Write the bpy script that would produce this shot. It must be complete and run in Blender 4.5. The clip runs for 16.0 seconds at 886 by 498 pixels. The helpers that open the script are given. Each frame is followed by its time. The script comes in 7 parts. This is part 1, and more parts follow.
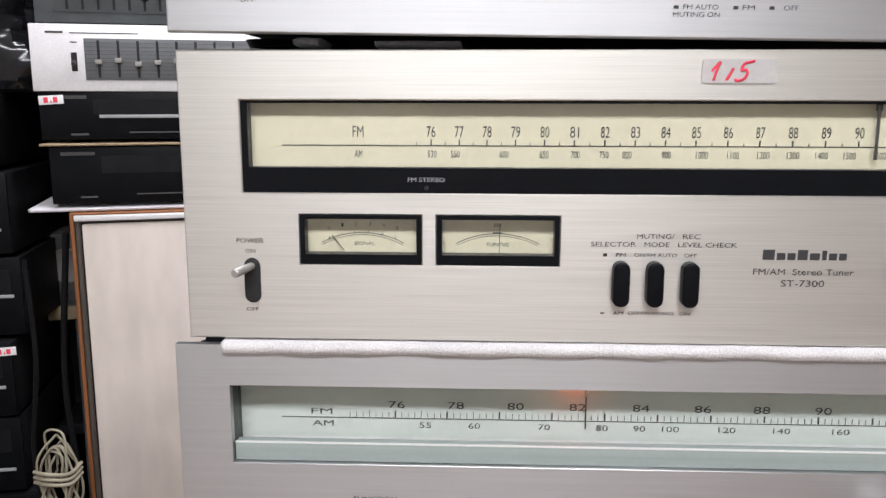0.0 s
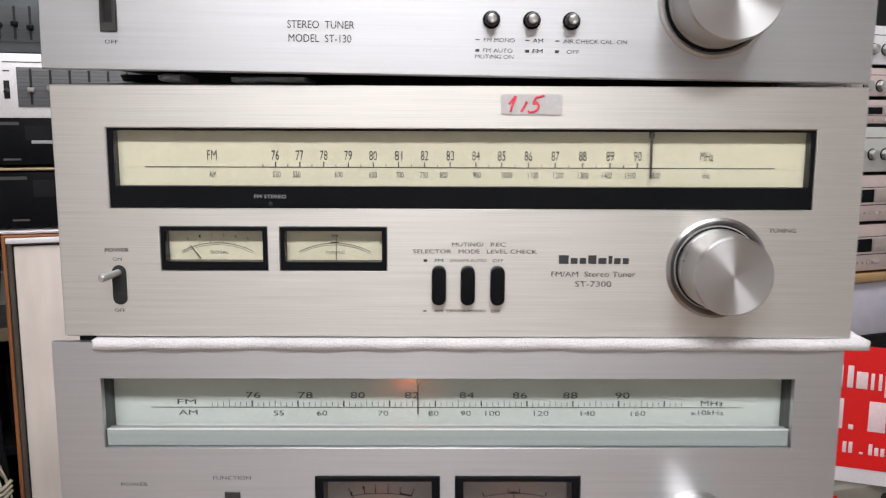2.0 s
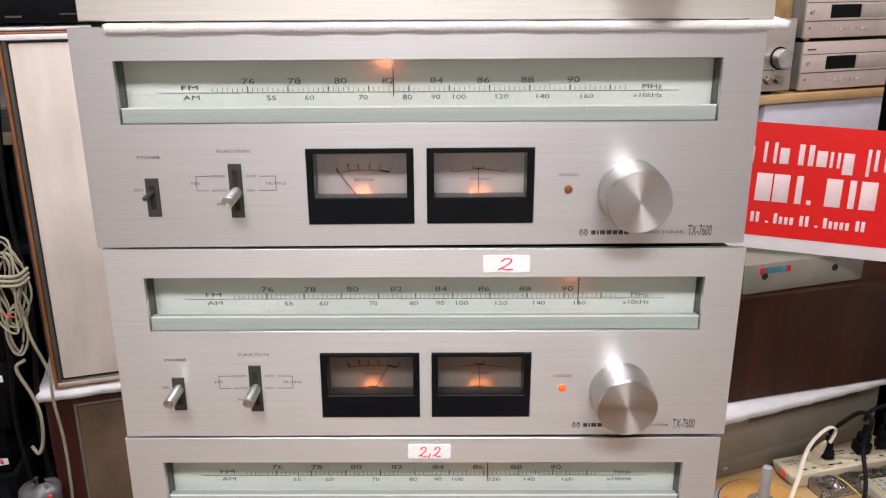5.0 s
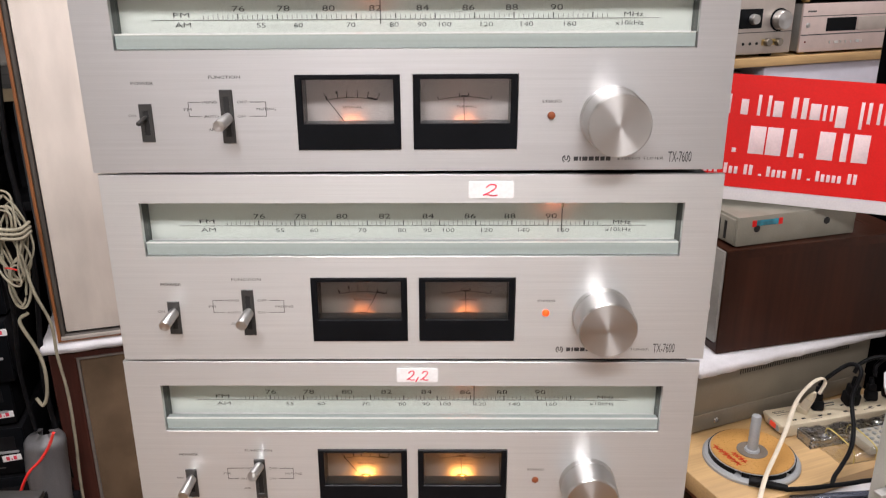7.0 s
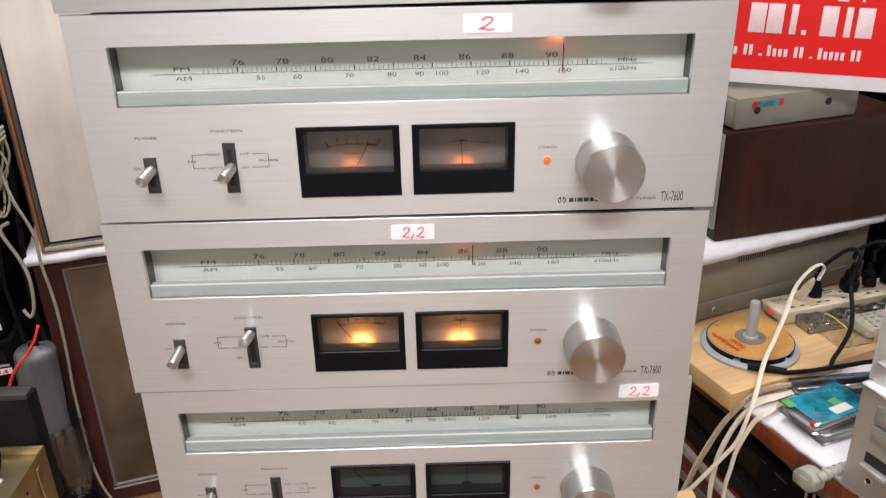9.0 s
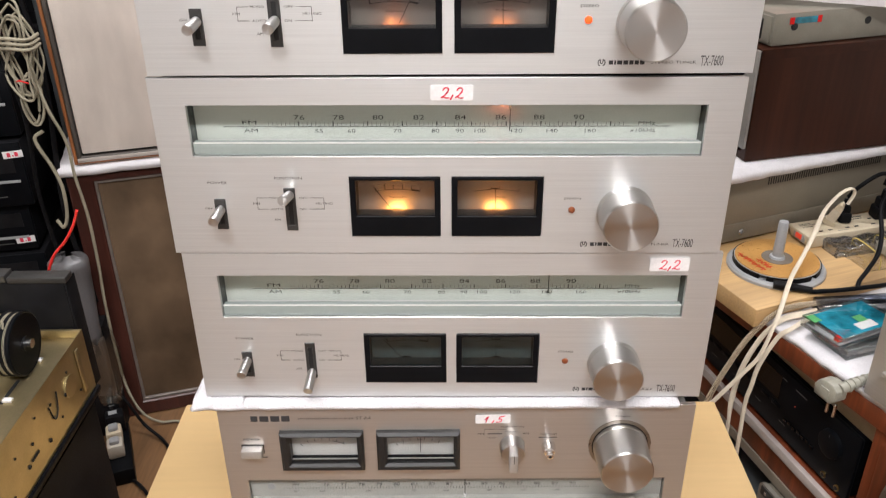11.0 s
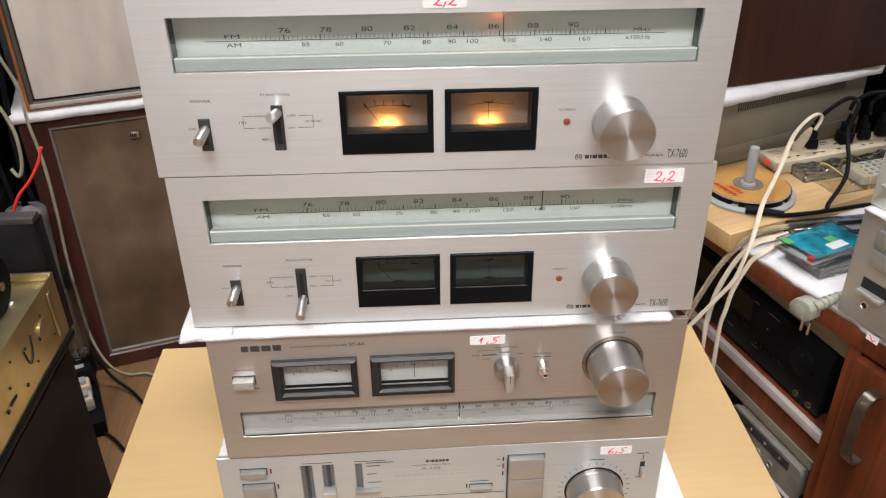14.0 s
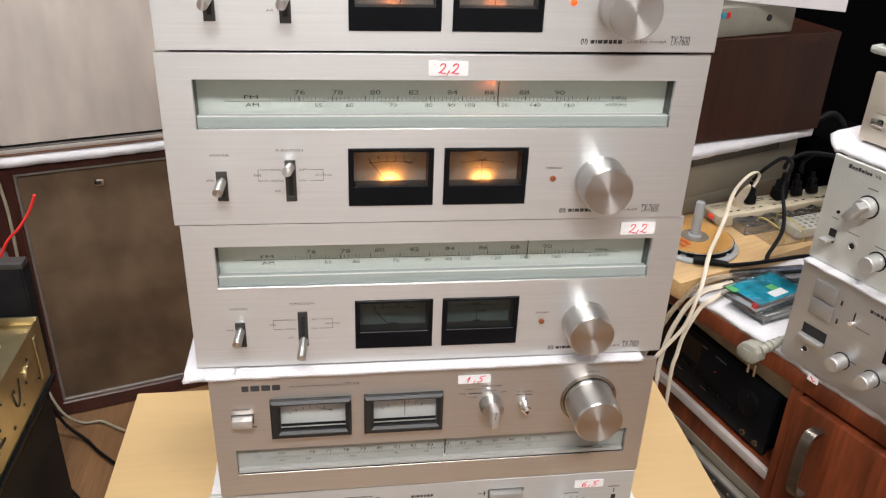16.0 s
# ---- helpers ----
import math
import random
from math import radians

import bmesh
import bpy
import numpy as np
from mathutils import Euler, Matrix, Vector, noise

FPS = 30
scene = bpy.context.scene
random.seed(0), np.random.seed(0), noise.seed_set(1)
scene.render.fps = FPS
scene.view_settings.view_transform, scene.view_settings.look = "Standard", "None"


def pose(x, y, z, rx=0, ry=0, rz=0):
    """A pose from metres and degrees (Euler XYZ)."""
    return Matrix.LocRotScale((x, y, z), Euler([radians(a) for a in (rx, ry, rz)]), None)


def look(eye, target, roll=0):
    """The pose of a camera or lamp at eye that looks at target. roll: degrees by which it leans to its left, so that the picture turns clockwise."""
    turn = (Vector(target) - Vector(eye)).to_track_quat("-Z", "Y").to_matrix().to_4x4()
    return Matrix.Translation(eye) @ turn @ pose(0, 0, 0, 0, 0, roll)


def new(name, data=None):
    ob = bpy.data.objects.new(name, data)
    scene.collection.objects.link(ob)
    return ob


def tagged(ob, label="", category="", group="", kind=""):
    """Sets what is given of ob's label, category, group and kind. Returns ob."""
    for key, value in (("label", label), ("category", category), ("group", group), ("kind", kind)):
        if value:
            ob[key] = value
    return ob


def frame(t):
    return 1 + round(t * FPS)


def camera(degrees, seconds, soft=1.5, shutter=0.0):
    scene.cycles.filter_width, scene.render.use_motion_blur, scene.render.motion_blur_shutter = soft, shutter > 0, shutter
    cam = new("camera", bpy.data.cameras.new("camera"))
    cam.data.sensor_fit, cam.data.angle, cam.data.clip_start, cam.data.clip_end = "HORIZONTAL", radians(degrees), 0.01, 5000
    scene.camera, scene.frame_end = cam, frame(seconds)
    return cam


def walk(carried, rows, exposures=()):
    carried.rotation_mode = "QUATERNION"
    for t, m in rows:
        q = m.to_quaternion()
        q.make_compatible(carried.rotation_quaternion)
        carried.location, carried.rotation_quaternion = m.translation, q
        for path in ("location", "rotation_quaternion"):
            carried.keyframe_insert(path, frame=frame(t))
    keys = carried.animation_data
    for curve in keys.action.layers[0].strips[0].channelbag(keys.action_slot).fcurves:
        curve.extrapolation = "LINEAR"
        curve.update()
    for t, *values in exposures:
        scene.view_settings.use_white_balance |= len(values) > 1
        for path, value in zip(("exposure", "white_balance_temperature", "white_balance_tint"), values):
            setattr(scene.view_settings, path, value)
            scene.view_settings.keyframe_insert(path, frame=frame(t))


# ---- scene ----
cam = camera(56.2, 16.0, 1.2, 0.5)
PATH = [
    (0, (-0.068, -0.368, 1.382), (-0.154, 1.598, 1.027), 0.0),
    (0.5, (-0.059, -0.372, 1.387), (-0.123, 1.6, 1.059), -0.1),
    (1, (-0.043, -0.376, 1.388), (-0.068, 1.601, 1.085), 0.0),
    (1.5, (-0.025, -0.392, 1.383), (-0.017, 1.586, 1.088), 0.6),
    (2, (-0.003, -0.427, 1.383), (0.0, 1.552, 1.089), 0.1),
    (2.5, (0.007, -0.449, 1.364), (-0.014, 1.523, 1.031), -0.5),
    (3, (0.007, -0.466, 1.339), (-0.023, 1.486, 0.907), -0.7),
    (3.5, (0.006, -0.49, 1.315), (-0.009, 1.434, 0.77), -0.6),
    (4, (0.001, -0.503, 1.308), (0.009, 1.407, 0.715), -0.2),
    (4.2, (0.003, -0.504, 1.305), (0.021, 1.402, 0.698), -0.1),
    (6.3, (0.017, -0.53, 1.284), (0.025, 1.361, 0.63), -0.6),
    (6.5, (0.019, -0.531, 1.277), (0.025, 1.355, 0.612), -0.5),
    (7, (0.021, -0.538, 1.274), (0.029, 1.338, 0.582), -0.3),
    (7.5, (0.021, -0.541, 1.259), (0.039, 1.328, 0.547), -0.6),
    (8, (0.017, -0.539, 1.24), (0.047, 1.316, 0.495), -0.8),
    (8.5, (0.017, -0.531, 1.228), (0.052, 1.303, 0.432), -1.2),
    (9, (0.016, -0.527, 1.211), (0.046, 1.283, 0.361), -1.5),
    (9.2, (0.018, -0.527, 1.203), (0.035, 1.282, 0.351), -1.5),
    (11.3, (0.002, -0.567, 1.152), (-0.022, 1.19, 0.197), -0.9),
    (11.5, (0.003, -0.567, 1.151), (-0.02, 1.185, 0.186), -1.1),
    (12, (0.007, -0.567, 1.13), (-0.007, 1.164, 0.127), -1.2),
    (12.5, (0.006, -0.568, 1.121), (0.003, 1.142, 0.085), -0.4),
    (13, (0.007, -0.573, 1.128), (0.009, 1.133, 0.083), -0.3),
    (13.5, (-0.013, -0.565, 1.125), (0.016, 1.144, 0.086), -0.9),
    (14, (-0.028, -0.567, 1.124), (0.058, 1.142, 0.087), -0.8),
    (14.5, (-0.054, -0.589, 1.137), (0.084, 1.134, 0.132), 0.1),
    (15, (-0.084, -0.617, 1.147), (0.097, 1.132, 0.192), 1.1),
    (15.5, (-0.086, -0.607, 1.139), (0.138, 1.145, 0.201), 1.7),
    (16, (-0.081, -0.611, 1.148), (0.165, 1.142, 0.217), 2.0),
]
walk(cam, [(t, look(eye, target, roll)) for t, eye, target, roll in PATH],
     exposures=[(0, -0.30, 6350, 13), (1.5, -0.40, 6380, 13), (2.0, -0.40, 6400, 13), (3.0, -0.33, 6500, 15), (4.0, -0.12, 6600, 15), (7.5, -0.03, 6700, 15), (9.0, 0.03, 6700, 14), (16.0, 0.05, 6650, 11)])

# ---- light ----
world = bpy.data.worlds.new("world")
scene.world = world
world.use_nodes = True
world.node_tree.nodes["Background"].inputs["Color"].default_value = (0.9, 0.95, 1.0, 1)
world.node_tree.nodes["Background"].inputs["Strength"].default_value = 0.05


def area_lamp(x, y, z, sx, sy, power, col):
    d = bpy.data.lights.new("ceiling_light", "AREA")
    d.shape, d.size, d.size_y, d.energy, d.color = "RECTANGLE", sx, sy, power, col
    ob = new("ceiling_light", d)
    ob.location = (x, y, z)
    return ob


# unseen ceiling panels: place, width along y, power; the last two are added fill
LAMPS = [(-0.10, -1.24, 0.30, 69.0), (-0.10, 0.55, 0.10, 26.0), (1.35, 1.15, 0.10, 15.0)]
for lx, ly, ld, lw in LAMPS:
    area_lamp(lx, ly, 2.49, 1.2, ld, lw, (0.97, 0.98, 1.0))


# ---- materials ----
def mk(name, col, rough=0.5, metal=0.0, var=0.12, scale=(30, 30, 30), fine=(400, 400, 400), fine_amt=0.06,
       bump=0.0, aniso=0.0, rvar=0.08, emit=0.0, spec=0.5, coat=0.0, radial="Z", detail=4.0, bcol=None):
    """A procedural surface: large stains, fine grain, grain-driven gloss and relief."""
    m = bpy.data.materials.new(name)
    m.use_nodes = True
    t = m.node_tree
    b = t.nodes["Principled BSDF"]
    link = t.links.new
    tc = t.nodes.new("ShaderNodeTexCoord")

    def grain(s, d):
        mp = t.nodes.new("ShaderNodeMapping")
        mp.inputs["Scale"].default_value = s
        n = t.nodes.new("ShaderNodeTexNoise")
        n.inputs["Scale"].default_value = 1.0
        n.inputs["Detail"].default_value = d
        link(tc.outputs["Object"], mp.inputs["Vector"])
        link(mp.outputs["Vector"], n.inputs["Vector"])
        return n.outputs["Fac"]

    big, small = grain(scale, detail), grain(fine, 3.0)
    mix = t.nodes.new("ShaderNodeMix")
    mix.data_type = "RGBA"
    lo = [c * (1 - var) for c in col]
    hi = [min(1.0, c * (1 + var)) for c in (bcol or col)]
    mix.inputs["A"].default_value = (*lo, 1)
    mix.inputs["B"].default_value = (*hi, 1)
    rm = t.nodes.new("ShaderNodeMapRange")
    rm.inputs["From Min"].default_value, rm.inputs["From Max"].default_value = 0.3, 0.7
    link(big, rm.inputs["Value"])
    link(rm.outputs["Result"], mix.inputs["Factor"])
    mul = t.nodes.new("ShaderNodeMix")
    mul.data_type, mul.blend_type = "RGBA", "MULTIPLY"
    mul.inputs["Factor"].default_value = 1.0
    fr = t.nodes.new("ShaderNodeMapRange")
    fr.inputs["From Min"].default_value, fr.inputs["From Max"].default_value = 0.25, 0.75
    fr.inputs["To Min"].default_value, fr.inputs["To Max"].default_value = 1 - 2 * fine_amt, 1.0
    link(small, fr.inputs["Value"])
    link(mix.outputs["Result"], mul.inputs["A"])
    link(fr.outputs["Result"], mul.inputs["B"])
    link(mul.outputs["Result"], b.inputs["Base Color"])
    rr = t.nodes.new("ShaderNodeMapRange")
    rr.inputs["To Min"].default_value, rr.inputs["To Max"].default_value = max(0.02, rough - rvar), min(1, rough + rvar)
    link(small, rr.inputs["Value"])
    link(rr.outputs["Result"], b.inputs["Roughness"])
    b.inputs["Metallic"].default_value = metal
    b.inputs["Specular IOR Level"].default_value = spec
    b.inputs["Coat Weight"].default_value = coat
    if aniso:
        b.inputs["Anisotropic"].default_value = aniso
        tg = t.nodes.new("ShaderNodeTangent")
        tg.direction_type, tg.axis = "RADIAL", radial
        b.inputs["Anisotropic Rotation"].default_value = 0.25
        link(tg.outputs["Tangent"], b.inputs["Tangent"])
    if bump:
        bp = t.nodes.new("ShaderNodeBump")
        bp.inputs["Strength"].default_value = 1.0
        bp.inputs["Distance"].default_value = bump
        link(small, bp.inputs["Height"])
        link(bp.outputs["Normal"], b.inputs["Normal"])
    if emit:
        b.inputs["Emission Color"].default_value = (*col, 1)
        b.inputs["Emission Strength"].default_value = emit
    return m


def glass_mat(name, tint, gloss=1.0, base=0.035, rough=0.03):
    """Clear pane: lets light straight through with a tint, mirrors more at a grazing angle."""
    m = bpy.data.materials.new(name)
    m.use_nodes = True
    t = m.node_tree
    t.nodes.clear()
    out = t.nodes.new("ShaderNodeOutputMaterial")
    mixs = t.nodes.new("ShaderNodeMixShader")
    tr = t.nodes.new("ShaderNodeBsdfTransparent")
    gl = t.nodes.new("ShaderNodeBsdfGlossy")
    lw = t.nodes.new("ShaderNodeLayerWeight")
    pw = t.nodes.new("ShaderNodeMath")
    fr = t.nodes.new("ShaderNodeMath")
    pw.operation, fr.operation = "POWER", "MULTIPLY_ADD"
    pw.inputs[1].default_value = 5.0
    fr.inputs[1].default_value, fr.inputs[2].default_value = 0.9, base
    tr.inputs["Color"].default_value = (*tint, 1)
    gl.inputs["Roughness"].default_value = rough
    gl.inputs["Color"].default_value = (gloss, gloss, gloss, 1)
    t.links.new(lw.outputs["Facing"], pw.inputs[0])
    t.links.new(pw.outputs["Value"], fr.inputs[0])
    t.links.new(fr.outputs["Value"], mixs.inputs["Fac"])
    t.links.new(tr.outputs["BSDF"], mixs.inputs[1])
    t.links.new(gl.outputs["BSDF"], mixs.inputs[2])
    t.links.new(mixs.outputs["Shader"], out.inputs["Surface"])
    return m


BRUSH = dict(scale=(5, 5, 420), fine=(14, 14, 2300), fine_amt=0.055, rvar=0.10, aniso=0.7, var=0.03)
M_ALU = mk("brushed_aluminium", (0.715, 0.727, 0.727), 0.395, 0.86, bump=0.00002, **BRUSH)
# M_ALU darkened: the first tuner's dimmer reflections are put into its colour
M_ALU_DIM = mk("dimmed_brushed_aluminium", (0.565, 0.567, 0.572), 0.395, 0.87, bump=0.00002, **BRUSH)
M_ALU_TOP = mk("fine_brushed_aluminium", (0.545, 0.55, 0.555), 0.395, 0.86, bump=0.00002, **BRUSH)
M_ALU_PALE = mk("pale_satin_aluminium", (0.48, 0.48, 0.475), 0.46, 0.45, bump=0.00002, **BRUSH)
M_ALU_WARM = mk("brushed_aluminium_warm", (0.735, 0.715, 0.665), 0.37, 0.85, bump=0.00002,
                **{**BRUSH, "fine": (16, 16, 2000), "fine_amt": 0.085})
M_ALU_PINK = mk("brushed_aluminium_champagne", (0.545, 0.518, 0.488), 0.33, 0.85, bump=0.00002, **BRUSH)
M_EDGE = mk("polished_edge", (0.9, 0.9, 0.89), 0.25, 1.0, var=0.03)
M_SPUN = mk("spun_aluminium", (0.58, 0.575, 0.565), 0.34, 1.0, var=0.02, fine=(60, 60, 60), fine_amt=0.01, rvar=0.02, aniso=0.92, radial="Y")
M_CHROME = mk("chrome_rod", (0.88, 0.87, 0.86), 0.2, 1.0, var=0.04)
M_STEEL = mk("grey_painted_case", (0.30, 0.29, 0.27), 0.45, 0.3, var=0.1, bump=0.0001)
M_BLACK = mk("black_plastic", (0.0048, 0.0054, 0.0068), 0.36, 0, var=0.2, spec=0.10)
M_RINGMETAL = mk("dark_turned_metal", (0.44, 0.43, 0.42), 0.32, 1.0, var=0.05, aniso=0.5, radial="Y")
M_HANDLE = mk("dark_bronze_metal", (0.30, 0.27, 0.23), 0.3, 0.95, var=0.15)
M_SLOTGREY = mk("grey_slot_plate", (0.15, 0.15, 0.148), 0.5, var=0.15)
M_SLOT = mk("dark_slot", (0.030, 0.029, 0.028), 0.45, 0, var=0.15)
M_HOLE = mk("slot_depth", (0.008, 0.008, 0.008), 0.7)
M_CASE = mk("black_metal_case", (0.010, 0.010, 0.0115), 0.5, 0.0, spec=0.13, var=0.3, bump=0.00005)
M_INK = mk("dark_print", (0.035, 0.035, 0.038), 0.6, var=0.1)
M_INK_SOFT = mk("grey_print", (0.065, 0.064, 0.062), 0.6, var=0.1)
M_WHITEINK = mk("pale_print", (0.34, 0.34, 0.35), 0.6, var=0.1)
M_DIAL = mk("pale_green_dial", (0.635, 0.648, 0.622), 0.55, var=0.03)
M_LIP = mk("frosted_acrylic", (0.29, 0.335, 0.315), 0.38, var=0.06, scale=(4, 40, 300), fine_amt=0.03, rvar=0.05, spec=0.5)
M_RECESS = mk("window_lining", (0.045, 0.052, 0.049), 0.4, 0.0, var=0.1)
M_CREAM = mk("cream_dial", (0.74, 0.66, 0.50), 0.55, var=0.03)
M_METER = mk("meter_card", (0.76, 0.71, 0.68), 0.6, var=0.05)
M_METER_GREY = mk("meter_card_grey", (0.56, 0.555, 0.54), 0.6, var=0.05)
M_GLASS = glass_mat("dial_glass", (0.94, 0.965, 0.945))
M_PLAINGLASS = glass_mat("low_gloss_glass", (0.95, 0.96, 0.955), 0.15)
# three meter glass tints; each tuner's weaker meter light is put into them
M_METERDIM = glass_mat("meter_glass_dim", (0.66, 0.66, 0.65))
M_METERDIM_LIGHT = glass_mat("meter_glass_dim_light", (0.84, 0.84, 0.84))
M_METERDIM_DEEP = glass_mat("meter_glass_dim_deep", (0.49, 0.56, 0.57))
M_LABEL = mk("paper_label", (0.84, 0.83, 0.83), 0.7, var=0.04, bump=0.00005)
M_TAPE = mk("clear_matt_tape", (0.60, 0.585, 0.57), 0.45, 0.5, var=0.04)
M_WELL = mk("dark_brown_well", (0.016, 0.012, 0.010), 0.4, var=0.1)
M_SILL = mk("blue_grey_ledge", (0.10, 0.115, 0.125), 0.35, var=0.1)
M_METERFRAME = mk("dark_grey_bevel", (0.011, 0.0112, 0.012), 0.5, var=0.1)
M_REDINK = mk("red_marker", (0.80, 0.055, 0.10), 0.6, var=0.15, scale=(200, 200, 200))
M_MARKER = mk("orange_red_marker", (0.62, 0.06, 0.015), 0.5, var=0.1)
M_SIGNRED = mk("red_sign_vinyl", (0.68, 0.010, 0.008), 0.45, spec=0.25, var=0.06, scale=(6, 6, 6))
M_SIGNWHITE = mk("white_sign_vinyl", (0.82, 0.78, 0.80), 0.4, var=0.04)
M_SIGNTEXT = mk("pale_pink_vinyl", (0.78, 0.60, 0.61), 0.4, spec=0.3, var=0.05)
M_FOAM = mk("white_packing_foam", (0.73, 0.715, 0.74), 0.9, var=0.06, scale=(60, 60, 60), fine=(500, 500, 500), fine_amt=0.06, bump=0.0012, spec=0.2)
M_TOWEL = mk("white_terry_cloth", (0.78, 0.76, 0.76), 0.95, var=0.08, fine=(1300, 1300, 1300), fine_amt=0.16, bump=0.0006, spec=0.1)
M_BIRCH = mk("light_birch_board", (0.61, 0.42, 0.205), 0.45, var=0.07, scale=(4, 9, 8), fine=(9, 120, 60), fine_amt=0.035, bump=0.00005, detail=6)
M_PINE = mk("pine_board", (0.56, 0.36, 0.165), 0.5, var=0.2, scale=(3, 22, 22), fine=(10, 300, 300), fine_amt=0.1, bump=0.0001)
M_MAHOG = mk("red_brown_laminate", (0.185, 0.042, 0.0145), 0.36, var=0.5, scale=(24, 24, 4.0), fine=(170, 170, 12), fine_amt=0.24, bump=0.00004, coat=0.18)
M_WALNUT = mk("dark_walnut_veneer", (0.042, 0.0130, 0.0064), 0.34, var=0.45, scale=(13, 13, 1.3), fine=(90, 90, 5), fine_amt=0.22, spec=0.22)
M_FRAMEWOOD = mk("dark_red_wood", (0.070, 0.020, 0.014), 0.4, var=0.3, scale=(20, 20, 3), fine=(200, 200, 14), fine_amt=0.2)
M_ORANGE = mk("orange_brown_veneer", (0.30, 0.105, 0.032), 0.5, var=0.2, scale=(30, 30, 3), fine=(300, 300, 20), fine_amt=0.15)
M_GRILLE = mk("pale_grille_cloth", (0.76, 0.68, 0.615), 0.9, var=0.11, scale=(22, 22, 7), fine=(1100, 1100, 1100), fine_amt=0.14, bump=0.0004, spec=0.15)
M_PALETRIM = mk("pale_beige_trim", (0.42, 0.37, 0.34), 0.5, var=0.1)
M_TRIMGREY = mk("pale_grey_metal_trim", (0.23, 0.20, 0.18), 0.5, 0.3, var=0.15)
M_GREYTRIM = mk("grey_brown_trim", (0.070, 0.058, 0.050), 0.5, var=0.1)
M_DOORCLOTH = mk("brown_speaker_cloth", (0.19, 0.125, 0.076), 0.85, var=0.34, scale=(11, 11, 9), fine=(900, 900, 900), fine_amt=0.22, bump=0.0004, spec=0.2)
M_FLOOR = mk("wood_floor", (0.24, 0.128, 0.060), 0.35, var=0.3, scale=(18, 2.5, 10), fine=(180, 14, 60), fine_amt=0.15, bump=0.0001, coat=0.15)
M_WALL = mk("painted_wall", (0.80, 0.78, 0.76), 0.8, var=0.06, scale=(3, 3, 3), bump=0.0005)
# for the unseen south wall: grey tone set to limit bounce on the fronts
M_DULLWALL = mk("dull_grey_brown_wall", (0.60, 0.58, 0.56), 0.8, var=0.12, scale=(3, 3, 3), bump=0.0005)
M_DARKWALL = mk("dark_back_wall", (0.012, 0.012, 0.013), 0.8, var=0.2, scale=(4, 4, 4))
M_CEIL = mk("white_ceiling", (0.80, 0.80, 0.79), 0.85, var=0.03)
M_GOLDCH = mk("gold_zinc_chassis", (0.52, 0.43, 0.25), 0.34, 0.9, var=0.18, scale=(20, 20, 20), bump=0.00005)
M_CHAMP = mk("champagne_panel", (0.62, 0.56, 0.46), 0.42, 0.5, var=0.04, fine=(9, 9, 900))
M_ROSE = mk("rose_silver_panel", (0.80, 0.66, 0.62), 0.45, 0.6, var=0.05)
M_SILVERPAINT = mk("silver_painted_panel", (0.68, 0.69, 0.645), 0.45, 0.5, var=0.04)
M_WHITEPANEL = mk("white_silver_panel", (0.84, 0.83, 0.84), 0.45, 0.2, var=0.03)
M_EQPANEL = mk("dark_slider_field", (0.12, 0.125, 0.13), 0.5, var=0.2, scale=(4, 4, 300))
M_EQDARK = mk("dark_blue_grey_panel", (0.07, 0.08, 0.085), 0.5, var=0.15)
M_BEIGE = mk("beige_grey_steel_case", (0.265, 0.235, 0.185), 0.42, 0.4, var=0.1, scale=(12, 12, 12), bump=0.00005)
M_GREYDECK = mk("dull_grey_panel", (0.10, 0.10, 0.098), 0.5, 0.2, var=0.15)
M_GREYFACE = mk("worn_grey_metal", (0.36, 0.345, 0.31), 0.4, 0.6, var=0.16, scale=(40, 40, 40), fine=(9, 300, 9))
M_GREYBOX = mk("warm_grey_case", (0.27, 0.255, 0.21), 0.45, 0.2, var=0.08)
M_CREAMPL = mk("cream_plastic", (0.66, 0.57, 0.42), 0.4, var=0.06)
M_CREAMCABLE = mk("cream_cable", (0.66, 0.58, 0.46), 0.5, var=0.1)
M_OLDCABLE = mk("yellowed_cable", (0.33, 0.30, 0.22), 0.6, var=0.2)
M_BLACKCABLE = mk("black_rubber", (0.007, 0.007, 0.008), 0.45, var=0.2, spec=0.1)
M_REDCABLE = mk("red_wire", (0.75, 0.03, 0.025), 0.35, var=0.1)
M_BRAID = mk("brown_braid_core", (0.10, 0.055, 0.030), 0.8, var=0.2, scale=(300, 300, 300))
M_DISC = mk("orange_printed_disc", (0.62, 0.33, 0.10), 0.3, 0.2, var=0.06)
M_LILAC = mk("pale_lilac_box", (0.72, 0.70, 0.80), 0.5, var=0.05)
M_ROSEGREY = mk("warm_silver_panel", (0.62, 0.55, 0.50), 0.4, 0.7, var=0.05)
M_BUTTON = mk("grey_satin_button", (0.42, 0.415, 0.405), 0.48, 0.7, var=0.06)
M_SATIN = mk("satin_silver", (0.58, 0.57, 0.555), 0.45, 0.7, var=0.05)
M_HUB = mk("smoky_disc_hub", (0.20, 0.17, 0.14), 0.2, var=0.08)
M_REMOTE = mk("pale_beige_plastic", (0.58, 0.54, 0.46), 0.45, var=0.08)
M_RIM = glass_mat("clear_rim", (0.72, 0.74, 0.74), 1.0, 0.22, 0.08)
M_BAND = mk("yellow_rubber", (0.66, 0.52, 0.14), 0.6, var=0.1)
M_THREAD = mk("pale_braid_thread", (0.54, 0.44, 0.31), 0.8, var=0.15, scale=(300, 300, 300))
M_BAGBLACK = mk("black_plastic_film", (0.010, 0.010, 0.012), 0.18, var=0.2, spec=0.5)
M_MATTBLACK = mk("matt_black_vinyl", (0.0016, 0.0016, 0.002), 0.8, var=0.3, spec=0.02)
